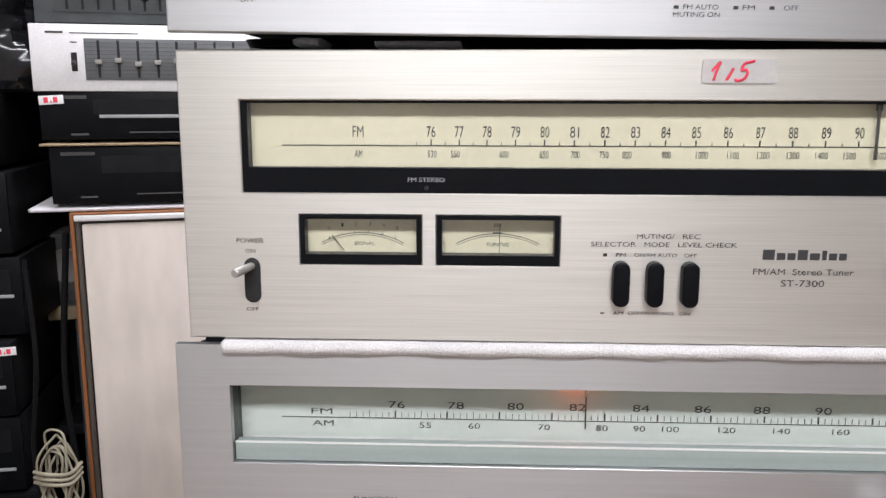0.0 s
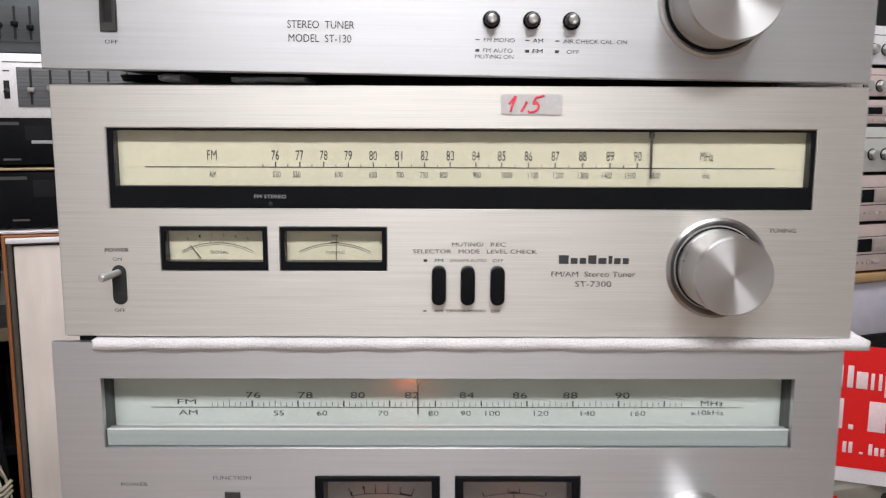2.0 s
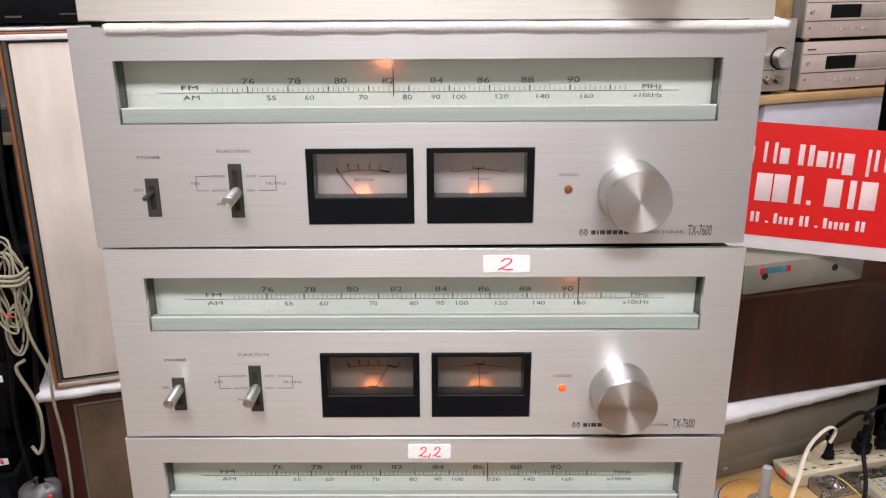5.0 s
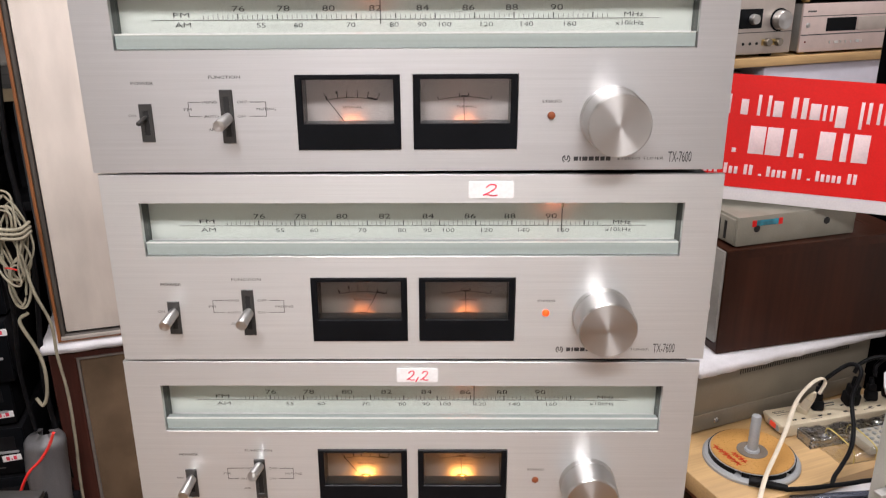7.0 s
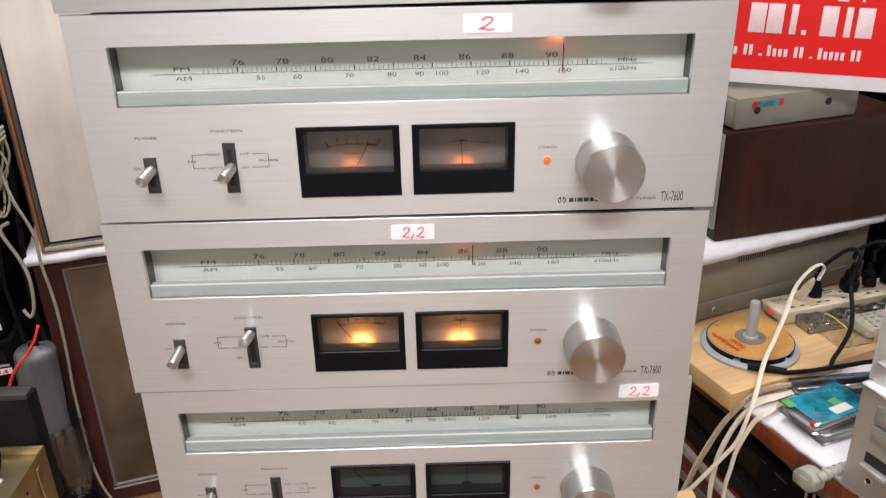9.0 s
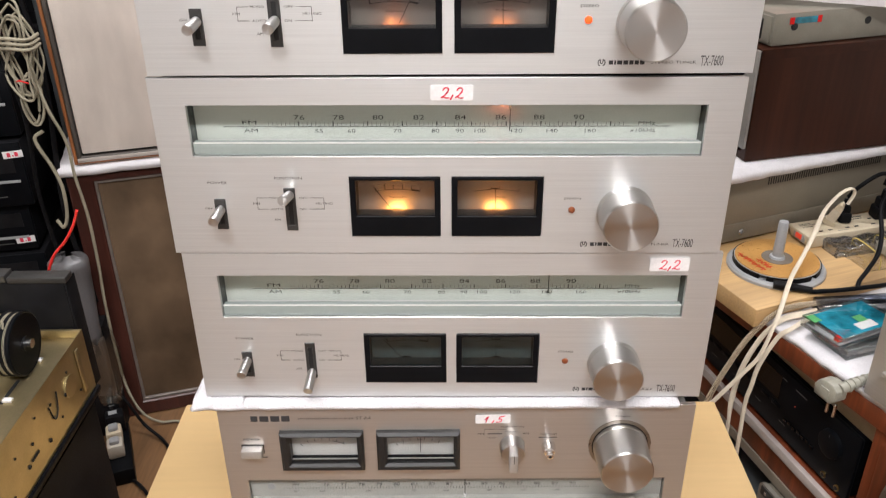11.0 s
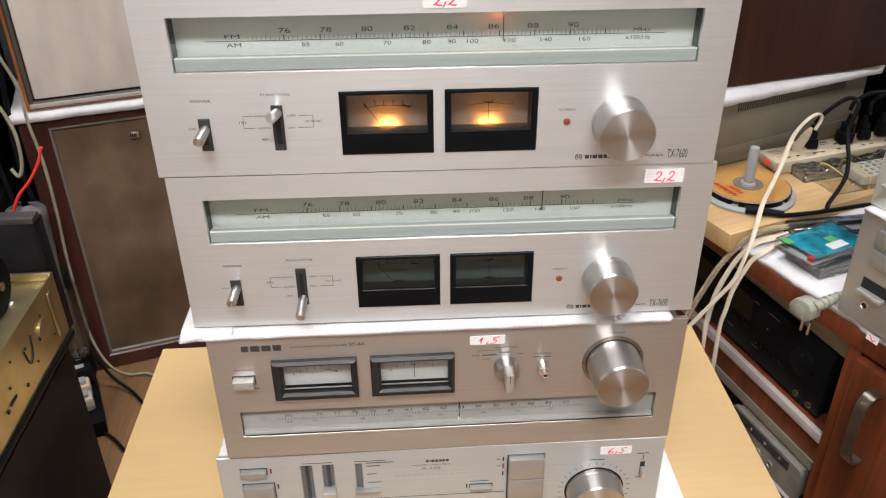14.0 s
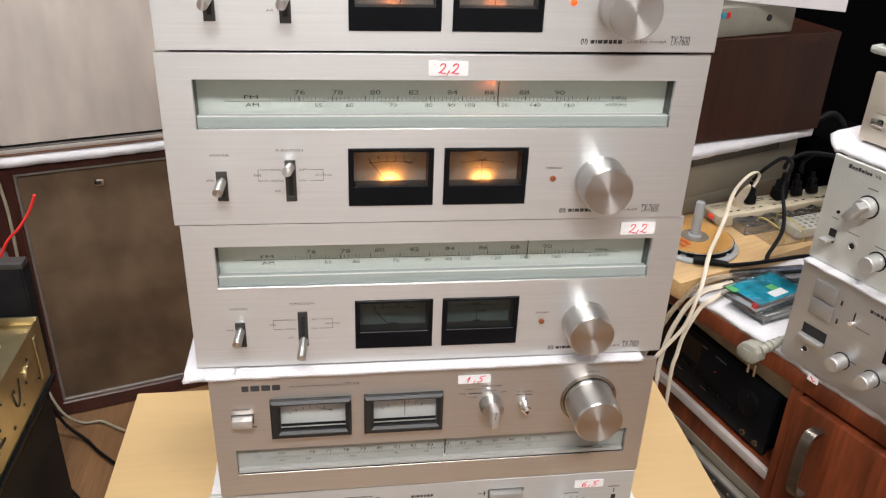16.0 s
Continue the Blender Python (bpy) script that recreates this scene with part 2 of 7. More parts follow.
M_GLOSSBLACK = mk("gloss_black", (0.004, 0.004, 0.005), 0.08, var=0.2, spec=0.4)
M_BAG = glass_mat("bag_film", (0.88, 0.88, 0.85), 1.0, 0.12, 0.12)
M_DARKBAG = glass_mat("smoky_film", (0.46, 0.50, 0.58), 1.0, 0.26, 0.15)
M_CASEBOX = glass_mat("clear_case_box", (0.86, 0.88, 0.88), 1.0, 0.10, 0.06)
M_DIAL_GREY = mk("grey_dial", (0.43, 0.425, 0.40), 0.5, var=0.04)
M_DARKBROWN = mk("dark_brown_card", (0.06, 0.042, 0.030), 0.6, var=0.3)
M_GREYPL = mk("grey_translucent_plastic", (0.36, 0.37, 0.38), 0.35, var=0.06)
M_BLUE = mk("blue_inlay_card", (0.014, 0.25, 0.35), 0.2, var=0.55, scale=(45, 45, 45), coat=0.4)
M_GREEN = mk("green_print", (0.10, 0.42, 0.14), 0.5)
M_PLUG = mk("pale_grey_plug", (0.31, 0.305, 0.255), 0.4, var=0.06)
M_BRASS = mk("brass", (0.72, 0.52, 0.22), 0.3, 1.0)
M_CARD = mk("raw_cardboard", (0.34, 0.26, 0.16), 0.85, var=0.15)
M_ROLL = mk("silver_grey_film", (0.27, 0.265, 0.275), 0.35, 0.2, var=0.2, scale=(25, 25, 6))
M_BULB = mk("warm_bulb", (1.0, 0.40, 0.08), 0.5, emit=230.0)
M_BULB_DIM = mk("dim_warm_bulb", (1.0, 0.28, 0.06), 0.5, emit=34.0)
M_BULB_FAINT = mk("faint_warm_bulb", (1.0, 0.28, 0.07), 0.5, emit=26.0)
M_BULB_SOFT = mk("soft_warm_bulb", (1.0, 0.36, 0.12), 0.5, emit=9.0)
M_PTRLAMP = mk("pointer_lamp", (1.0, 0.20, 0.06), 0.5, emit=38.0)
M_LEDON = mk("lit_orange_led", (1.0, 0.10, 0.012), 0.4, emit=0.75)
M_LEDOFF = mk("unlit_orange_led", (0.24, 0.062, 0.020), 0.3, coat=0.3)
M_LEDRED = mk("small_red_led", (0.16, 0.01, 0.01), 0.4)
M_NEON = mk("lit_strip_switch", (0.8, 0.07, 0.035), 0.4, emit=0.22)
M_TUBE = mk("lamp_tube", (1.0, 0.96, 0.9), 0.5, emit=6.0)


# ---- building tools ----
def part(name, bm, material, parent, label=""):
    me = bpy.data.meshes.new(name)
    bm.normal_update()
    bm.to_mesh(me)
    bm.free()
    me.materials.append(material)
    ob = new(name, me)
    ob.parent = parent
    if label:
        ob["label"] = label
    return ob


def thing(name, m, label, category, group="", kind=""):
    ob = new(name)
    ob.empty_display_size = 0.02
    ob.matrix_basis = m
    return tagged(ob, label, category, group, kind)


def solid(name, bm, material, label, category="", kind="", m=None):
    ob = part(name, bm, material, None)
    if m is not None:
        ob.matrix_basis = m
    return tagged(ob, label, category, "", kind)


def smooth(bm, angle=40):
    lim = radians(angle)
    for f in bm.faces:
        f.smooth = True
    for e in bm.edges:
        if len(e.link_faces) == 2 and e.calc_face_angle(0) > lim:
            e.smooth = False
    return bm


def box(x0, x1, y0, y1, z0, z1, r=0.0, bm=None, seg=2):
    bm = bm or bmesh.new()
    v = [bm.verts.new(p) for p in ((x0, y0, z0), (x1, y0, z0), (x1, y1, z0), (x0, y1, z0), (x0, y0, z1), (x1, y0, z1), (x1, y1, z1), (x0, y1, z1))]
    fs = [bm.faces.new([v[i] for i in q]) for q in ((0, 3, 2, 1), (4, 5, 6, 7), (0, 1, 5, 4), (1, 2, 6, 5), (2, 3, 7, 6), (3, 0, 4, 7))]
    if r:
        es = {e for f in fs for e in f.edges}
        bmesh.ops.bevel(bm, geom=list(es), offset=r, segments=seg, profile=0.5, affect="EDGES")
        smooth(bm)
    return bm


def plate(x0, x1, z0, z1, y0, y1, holes=(), r=0.0):
    """An upright plate, front at y0, with rectangular openings (xa, xb, za, zb) right through it."""
    xs = sorted({x0, x1, *[h[0] for h in holes], *[h[1] for h in holes]})
    zs = sorted({z0, z1, *[h[2] for h in holes], *[h[3] for h in holes]})
    bm, pool = bmesh.new(), {}

    def vert(x, y, z):
        k = (x, y, z)
        if k not in pool:
            pool[k] = bm.verts.new(k)
        return pool[k]

    def full(i, j):
        if not (0 <= i < len(xs) - 1 and 0 <= j < len(zs) - 1):
            return False
        cx, cz = (xs[i] + xs[i + 1]) / 2, (zs[j] + zs[j + 1]) / 2
        return not any(h[0] < cx < h[1] and h[2] < cz < h[3] for h in holes)

    for i in range(len(xs) - 1):
        for j in range(len(zs) - 1):
            if not full(i, j):
                continue
            a, b, c, d = xs[i], xs[i + 1], zs[j], zs[j + 1]
            bm.faces.new([vert(a, y0, c), vert(b, y0, c), vert(b, y0, d), vert(a, y0, d)])
            bm.faces.new([vert(a, y1, c), vert(a, y1, d), vert(b, y1, d), vert(b, y1, c)])
            if not full(i - 1, j):
                bm.faces.new([vert(a, y0, c), vert(a, y0, d), vert(a, y1, d), vert(a, y1, c)])
            if not full(i + 1, j):
                bm.faces.new([vert(b, y0, c), vert(b, y1, c), vert(b, y1, d), vert(b, y0, d)])
            if not full(i, j - 1):
                bm.faces.new([vert(a, y0, c), vert(a, y1, c), vert(b, y1, c), vert(b, y0, c)])
            if not full(i, j + 1):
                bm.faces.new([vert(a, y0, d), vert(b, y0, d), vert(b, y1, d), vert(a, y1, d)])
    bm.normal_update()
    if r:
        es = [e for e in bm.edges if len(e.link_faces) == 2 and e.calc_face_angle(0) > 1 and all(abs(v.co.y - y0) < 1e-6 for v in e.verts)]
        bmesh.ops.bevel(bm, geom=es, offset=r, segments=1, profile=0.5, affect="EDGES")
    return bm


def lathe(profile, segs=48, m=None, bm=None, angle=30):
    """Turned form round the y axis: profile rows (radius, y), closed at both ends."""
    bm = bm or bmesh.new()
    m = m or Matrix()
    rings = []
    for r, y in profile:
        rings.append([bm.verts.new(m @ Vector((r * math.cos(2 * math.pi * i / segs), y, r * math.sin(2 * math.pi * i / segs)))) for i in range(segs)])
    for a, b in zip(rings, rings[1:]):
        for i in range(segs):
            j = (i + 1) % segs
            bm.faces.new([a[i], a[j], b[j], b[i]])
    bm.faces.new(rings[0][::-1])
    bm.faces.new(rings[-1])
    bmesh.ops.recalc_face_normals(bm, faces=bm.faces[:])
    return smooth(bm, angle)


def turned(x, z, y, profile, segs=48):
    return lathe(profile, segs, Matrix.Translation((x, y, z)))


def upright(x, y, z, profile, segs=48):
    """Turned form round the vertical: profile rows (radius, height)."""
    return lathe(profile, segs, Matrix.Translation((x, y, z)) @ Matrix.Rotation(radians(90), 4, "X"))


def rod(a, b, r, r2=None, segs=16, tip=0.0, bm=None):
    a, b = Vector(a), Vector(b)
    d = b - a
    m = Matrix.Translation(a) @ d.to_track_quat("Y", "Z").to_matrix().to_4x4()
    n, r2 = d.length, r2 or r
    return lathe([(r, 0), (r2, n - tip), (r2 - tip * 0.8, n)] if tip else [(r, 0), (r2, n)], segs, m, bm)


def spline(pts, steps=8):
    pts = [Vector(p) for p in pts]
    ext = [2 * pts[0] - pts[1]] + pts + [2 * pts[-1] - pts[-2]]
    out = []
    for i in range(1, len(ext) - 2):
        p0, p1, p2, p3 = ext[i - 1:i + 3]
        for s in range(steps):
            t = s / steps
            out.append(0.5 * (2 * p1 + (p2 - p0) * t + (2 * p0 - 5 * p1 + 4 * p2 - p3) * t * t + (3 * p1 - p0 - 3 * p2 + p3) * t ** 3))
    return out + [pts[-1]]


def tube(pts, r, segs=8, steps=8, bm=None, flat=1.0):
    """A round cable along a smooth line, or with flat below 1 a ribbon."""
    bm = bm or bmesh.new()
    line = spline(pts, steps)
    up, rings = Vector((0.13, 0.21, 0.97)) if flat == 1.0 else Vector((-0.375, 0.927, 0.0)), []
    wide = (1.0, 1.0) if flat == 1.0 else (flat, 1.0)
    for i, p in enumerate(line):
        d = (line[min(i + 1, len(line) - 1)] - line[max(i - 1, 0)]).normalized()
        side = d.cross(up).normalized()
        over = side.cross(d)
        rings.append([bm.verts.new(p + r * (wide[0] * math.cos(2 * math.pi * k / segs) * side + wide[1] * math.sin(2 * math.pi * k / segs) * over)) for k in range(segs)])
    for a, b in zip(rings, rings[1:]):
        for k in range(segs):
            j = (k + 1) % segs
            bm.faces.new([a[k], a[j], b[j], b[k]])
    bm.faces.new(rings[0][::-1])
    bm.faces.new(rings[-1])
    bmesh.ops.recalc_face_normals(bm, faces=bm.faces[:])
    return smooth(bm, 60)


def ribbon(pts, y0, y1, th):
    """A bent flat strap: points (x, z) along its run, width from y0 to y1."""
    line = spline([(x, 0, z) for x, z in pts], 6)
    bm, rows = bmesh.new(), []
    for i, p in enumerate(line):
        d = (line[min(i + 1, len(line) - 1)] - line[max(i - 1, 0)]).normalized()
        n = Vector((d.z, 0, -d.x)) * th / 2
        rows.append([bm.verts.new((q.x, y, q.z)) for q, y in ((p - n, y0), (p - n, y1), (p + n, y1), (p + n, y0))])
    for a, b in zip(rows, rows[1:]):
        for k in range(4):
            bm.faces.new([a[k], a[(k + 1) % 4], b[(k + 1) % 4], b[k]])
    bm.faces.new(rows[0][::-1])
    bm.faces.new(rows[-1])
    bmesh.ops.recalc_face_normals(bm, faces=bm.faces[:])
    return smooth(bm, 40)


def slab(x0, x1, y0, y1, z0, z1, nx=40, ny=6, wob=0.003, seed=0.0, sag=0.0):
    """A soft sheet with a ragged rim and an uneven top."""
    bm = bmesh.new()
    top, low = {}, {}
    for i in range(nx + 1):
        for j in range(ny + 1):
            x, y = x0 + (x1 - x0) * i / nx, y0 + (y1 - y0) * j / ny
            n = noise.noise(Vector((x * 45 + seed, y * 45, seed)))
            n2 = noise.noise(Vector((x * 130 + seed, y * 130, 3 + seed)))
            ex = (i == 0) - (i == nx)
            ey = (j == 0) - (j == ny)
            q = wob * (n + 0.5 * n2)
            rim = abs(ex) + abs(ey) > 0
            dz = 0.25 * (z1 - z0) if rim else 0
            top[i, j] = bm.verts.new((x + ex * (q + wob), y + ey * (q + wob), z1 - dz + 0.35 * q))
            low[i, j] = bm.verts.new((x + ex * (q + 1.2 * wob), y + ey * (q + 1.2 * wob), z0 + 0.6 * dz - (sag if rim else 0)))
    for i in range(nx):
        for j in range(ny):
            bm.faces.new([top[i, j], top[i + 1, j], top[i + 1, j + 1], top[i, j + 1]])
            bm.faces.new([low[i, j], low[i, j + 1], low[i + 1, j + 1], low[i + 1, j]])
    rimk = [(i, 0) for i in range(nx)] + [(nx, j) for j in range(ny)] + [(i, ny) for i in range(nx, 0, -1)] + [(0, j) for j in range(ny, 0, -1)]
    for a, b in zip(rimk, rimk[1:] + rimk[:1]):
        bm.faces.new([low[a], low[b], top[b], top[a]])
    return smooth(bm, 80)


GLYPHS = {}


def glyphs(text, shear=0.0):
    """Flat mesh of a word in the built-in font, one metre high, centred."""
    k = (text, shear)
    if k not in GLYPHS:
        cu = bpy.data.curves.new("word", "FONT")
        cu.body, cu.size, cu.shear, cu.resolution_u, cu.offset = text, 1.0, shear, 3, 0.018 if shear else 0.0
        cu.align_x, cu.align_y = "CENTER", "CENTER"
        ob = bpy.data.objects.new("word", cu)
        me = bpy.data.meshes.new_from_object(ob)
        xs = [v.co.x for v in me.vertices] or [0]
        ys = [v.co.y for v in me.vertices] or [0]
        GLYPHS[k] = (me, (min(xs) + max(xs)) / 2, (min(ys) + max(ys)) / 2, max(xs) - min(xs), max(ys) - min(ys))
        bpy.data.objects.remove(ob)
    return GLYPHS[k]


def lettering(words, y, parent, material, name="lettering", label="", shear=0.0):
    """Rows (text, x, z, height, width or None), printed on an upright face at depth y; one mesh."""
    bm = bmesh.new()
    for text, x, z, h, w in words:
        me, cx, cy, gw, gh = glyphs(text, shear)
        s = h / gh
        sx = w / gw if w else s
        n = len(bm.verts)
        bm.from_mesh(me)
        bm.verts.ensure_lookup_table()
        for v in bm.verts[n:]:
            v.co = Vector((x + (v.co.x - cx) * sx, y, z + (v.co.y - cy) * s))
    return tagged(part(name, bm, material, parent, label), kind="stuff")


def bars(rows, y, parent, material, name="print_bars", t=0.0002):
    """Small printed bars and lines: rows (x0, x1, z0, z1) on an upright face."""
    bm = bmesh.new()
    for x0, x1, z0, z1 in rows:
        box(x0, x1, y - t, y + 0.0001, z0, z1, bm=bm)
    return tagged(part(name, bm, material, parent), kind="stuff")


def wordmark(x0, x1, z, h, y, parent, material, blocks):
    """A brand mark as a row of plain blocks: (width, height) of each, as shares."""
    unit = (x1 - x0) / (sum(b[0] for b in blocks) + 0.25 * (len(blocks) - 1))
    rows, x = [], x0
    for w, k in blocks:
        rows.append((x, x + w * unit, z - h / 2, z - h / 2 + h * k))
        x += (w + 0.25) * unit
    return bars(rows, y, parent, material, "brand_mark")


SEVEN = ((0.9, 1), (0.35, 1), (1.05, 1), (1, 1), (0.85, 1), (0.85, 1), (0.95, 1))
EIGHT = ((1.2, 1), (0.85, 0.68), (0.8, 0.68), (1, 1), (1, 0.68), (0.45, 0.95), (0.8, 0.68), (0.75, 0.68))
FOUR = ((0.85, 1), (1.1, 1), (1.1, 1), (1.0, 1))


def arc_line(cx, cz, r, a0, a1, w, y, n=20, bm=None):
    """A thin printed arc, angles in degrees from straight up."""
    bm = bm or bmesh.new()
    prev = None
    for i in range(n + 1):
        a = radians(a0 + (a1 - a0) * i / n)
        cur = [bm.verts.new((cx + (r + d) * math.sin(a), y, cz + (r + d) * math.cos(a))) for d in (-w / 2, w / 2)]
        if prev:
            bm.faces.new([prev[0], cur[0], cur[1], prev[1]])
        prev = cur
    return bm


def needle(x0, z0, x1, z1, w, y, bm=None):
    bm = bm or bmesh.new()
    d = Vector((x1 - x0, 0, z1 - z0))
    s = Vector((d.z, 0, -d.x)).normalized() * w / 2
    a, b = Vector((x0, y, z0)), Vector((x1, y, z1))
    vs = [bm.verts.new(p) for p in (a - s, a + s, b + s, b - s)]
    us = [bm.verts.new(p.co + Vector((0, 0.0004, 0))) for p in vs]
    bm.faces.new(vs)
    bm.faces.new(us[::-1])
    for i in range(4):
        bm.faces.new([vs[i], us[i], us[(i + 1) % 4], vs[(i + 1) % 4]])
    bmesh.ops.recalc_face_normals(bm, faces=bm.faces[:])
    return bm


def card(w, h, r, y0, y1):
    """A thin sheet with rounded corners, upright, centred."""
    bm = bmesh.new()
    pts = []
    for cx, cz, a0 in ((w / 2 - r, h / 2 - r, 0), (-w / 2 + r, h / 2 - r, 90), (-w / 2 + r, -h / 2 + r, 180), (w / 2 - r, -h / 2 + r, 270)):
        pts += [(cx + r * math.cos(radians(a0 + 22.5 * k)), cz + r * math.sin(radians(a0 + 22.5 * k))) for k in range(5)]
    a = [bm.verts.new((x, y0, z)) for x, z in pts]
    b = [bm.verts.new((x, y1, z)) for x, z in pts]
    bm.faces.new(a)
    bm.faces.new(b[::-1])
    for i in range(len(pts)):
        j = (i + 1) % len(pts)
        bm.faces.new([a[i], b[i], b[j], a[j]])
    bmesh.ops.recalc_face_normals(bm, faces=bm.faces[:])
    return bm


def pill(x, z, w, h, y0, y1, soft):
    """A push button with round ends and a softened face, front at y0."""
    bm = card(w, h, w * 0.46, y0, y1)
    front = [e for e in bm.edges if all(abs(v.co.y - y0) < 1e-6 for v in e.verts)]
    bmesh.ops.bevel(bm, geom=front, offset=soft, segments=3, profile=0.5, affect="EDGES")
    bmesh.ops.translate(bm, verts=bm.verts[:], vec=(x, 0, z))
    return smooth(bm, 50)


STROKES = {
    "1": (((0, 0.50), (0.30, 1.0)), ((0.30, 1.0), (0.20, 0.5), (0.14, 0.0))),
    "2": (((0.05, 0.72), (0.20, 0.97), (0.42, 0.92), (0.44, 0.66), (0.24, 0.30), (0.0, 0.04), (0.14, 0.13), (0.36, 0.02), (0.60, 0.06)),),
    "5": (((0.30, 0.92), (0.22, 0.55), (0.40, 0.58), (0.50, 0.38), (0.38, 0.10), (0.12, 0.0), (0.0, 0.10)), ((0.30, 0.92), (0.50, 0.98), (0.72, 1.05))),
    "6": (((0.45, 1.0), (0.16, 0.66), (0.02, 0.28), (0.14, 0.02), (0.40, 0.08), (0.44, 0.34), (0.24, 0.42), (0.06, 0.26)),),
    ",": (((0.16, 0.34), (0.08, 0.08), (0.0, -0.16)),),
    "/": (((0.22, 0.66), (0.12, 0.36), (0.0, 0.02)),),
}


def handwriting(text, x, z, h, w, parent, r=0.0004):
    """Marker figures written as thin strokes, centred on x."""
    bm = bmesh.new()
    step = 0.68 if len(text) > 1 else 0.6
    widths = [0.34 if c in ",/" else step for c in text]
    k = w / (sum(widths) - 0.15)
    run = -sum(widths) / 2 + 0.07
    for c, cw in zip(text, widths):
        for line in STROKES[c]:
            tube([(x + (run + px + 0.10 * pz) * k, -0.0006, z + (pz - 0.5) * h) for px, pz in line], r, 6, 5, bm)
        run += cw
    for v in bm.verts:
        v.co.y = -0.0006 + (v.co.y + 0.0006) * 0.35
    return tagged(part("handwriting", bm, M_REDINK, parent, "red marker numerals"), kind="stuff")


def price_tag(text, x, y, z, w, h, turn=0.0, worn=False):
    t = thing("price_tag", pose(x, y, z, 0, turn, 0), f"paper price sticker with {text.replace('/', ',')} in red marker" + (" on tape" if worn else ""), "price tag", "price stickers")
    part("paper", card(w, h, 0.0011, -0.0002 if worn else -0.0003, 0.0004), M_TAPE if worn else M_LABEL, t)
    tw = 0.24 * w if len(text) == 1 else 0.50 * w
    handwriting(text, (-0.14 if worn else 0.0 if len(text) > 1 else -0.06) * w, 0.0, h * (0.80 if worn else 0.70), tw, t, 0.0006 if worn else 0.0005)
    return t


MM = 0.001


def knob(parent, x, z, r, length, y=0.0, ring=0.0, taper=0.96, name="tuning_knob", ring_mat=None):
    k = part(name, turned(x, z, y, [(r, 0), (r, -0.0052), (r - 0.0004, -0.0056), (r - 0.0004, -0.0062), (r * 0.99, -0.0066), (r * taper, -length + 0.0012), (r * taper - 0.0009, -length)]), M_SPUN, parent, "spun aluminium knob")
    if ring:
        part("knob_ring", turned(x, z, y, [(ring, 0.002), (ring, -0.001), (ring - 0.0015, -0.002), (ring - 0.003, -0.001), (r + 0.001, 0.0005)]), ring_mat or M_SATIN, k)
    return k


def case(parent, w, h, d, y0=0.004, inset=0.006, mat=None, base=0.0):
    part("chassis_frame", plate(-w / 2 + inset, w / 2 - inset, base + 0.002, h - 0.004, y0 + 0.0003, 0.020, [(-w / 2 + inset + 0.004, w / 2 - inset - 0.004, base + 0.006, h - 0.008)]), mat or M_CASE, parent)
    return part("case", box(-w / 2 + inset, w / 2 - inset, 0.020, d, base + 0.002, h - 0.004, 0.0015), mat or M_CASE, parent, "metal case")

# ---- room ----
def room():
    X0, X1, Y0, Y1, H = -2.0, 2.2, -2.4, 2.35, 2.6
    solid("floor", box(X0, X1, Y0, Y1, -0.05, 0.0), M_FLOOR, "warm brown laminate wood floor", "floor", "structure")
    solid("ceiling", box(X0, X1, Y0, Y1, H, H + 0.05), M_CEIL, "plain white ceiling", "ceiling", "structure")
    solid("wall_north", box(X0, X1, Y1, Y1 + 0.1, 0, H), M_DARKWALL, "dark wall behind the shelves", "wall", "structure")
    # closes the room out of view; its tone shapes the light on the stack
    solid("wall_south", box(X0, X1, Y0 - 0.1, Y0, 0, H), M_DULLWALL, "unseen pale grey-brown wall toned for its bounce light", "wall", "structure")
    solid("wall_west", box(X0 - 0.1, X0, Y0 - 0.1, Y1 + 0.1, 0, H), M_WALL, "plain painted wall", "wall", "structure")
    solid("wall_east", box(X1, X1 + 0.1, Y0 - 0.1, Y1 + 0.1, 0, H), M_WALL, "plain painted wall", "wall", "structure")
    # a fixture for every entry of LAMPS, the two added fills included
    for lx, ly, ld, _ in LAMPS:
        t = thing("ceiling_lamp", pose(lx, ly, 2.5), "unseen white ceiling lamp with bright tubes", "lamp", "ceiling lamps")
        part("housing", box(-0.62, 0.62, -ld / 2 - 0.05, ld / 2 + 0.05, 0.02, 0.1, 0.006), M_WHITEPANEL, t)
        for dy in ((-0.1, 0.0, 0.1) if ld > 0.2 else (0.0,)):
            part("tube", rod((-0.6, dy, 0.005), (0.6, dy, 0.005), 0.012), M_TUBE, t)


room()


# ---- low table under the stack ----
def table():
    t = thing("low_table", pose(0, 0, 0), "light birch veneer low table under the tuner stack", "table")
    part("tabletop", box(-0.355, 0.352, -0.10, 0.32, 0.425, 0.45, 0.002), M_BIRCH, t)
    for sx in (-0.33, 0.327):
        for sy in (-0.07, 0.29):
            part("leg", box(sx - 0.02, sx + 0.02, sy - 0.02, sy + 0.02, 0, 0.425, 0.002), M_BIRCH, t)


table()


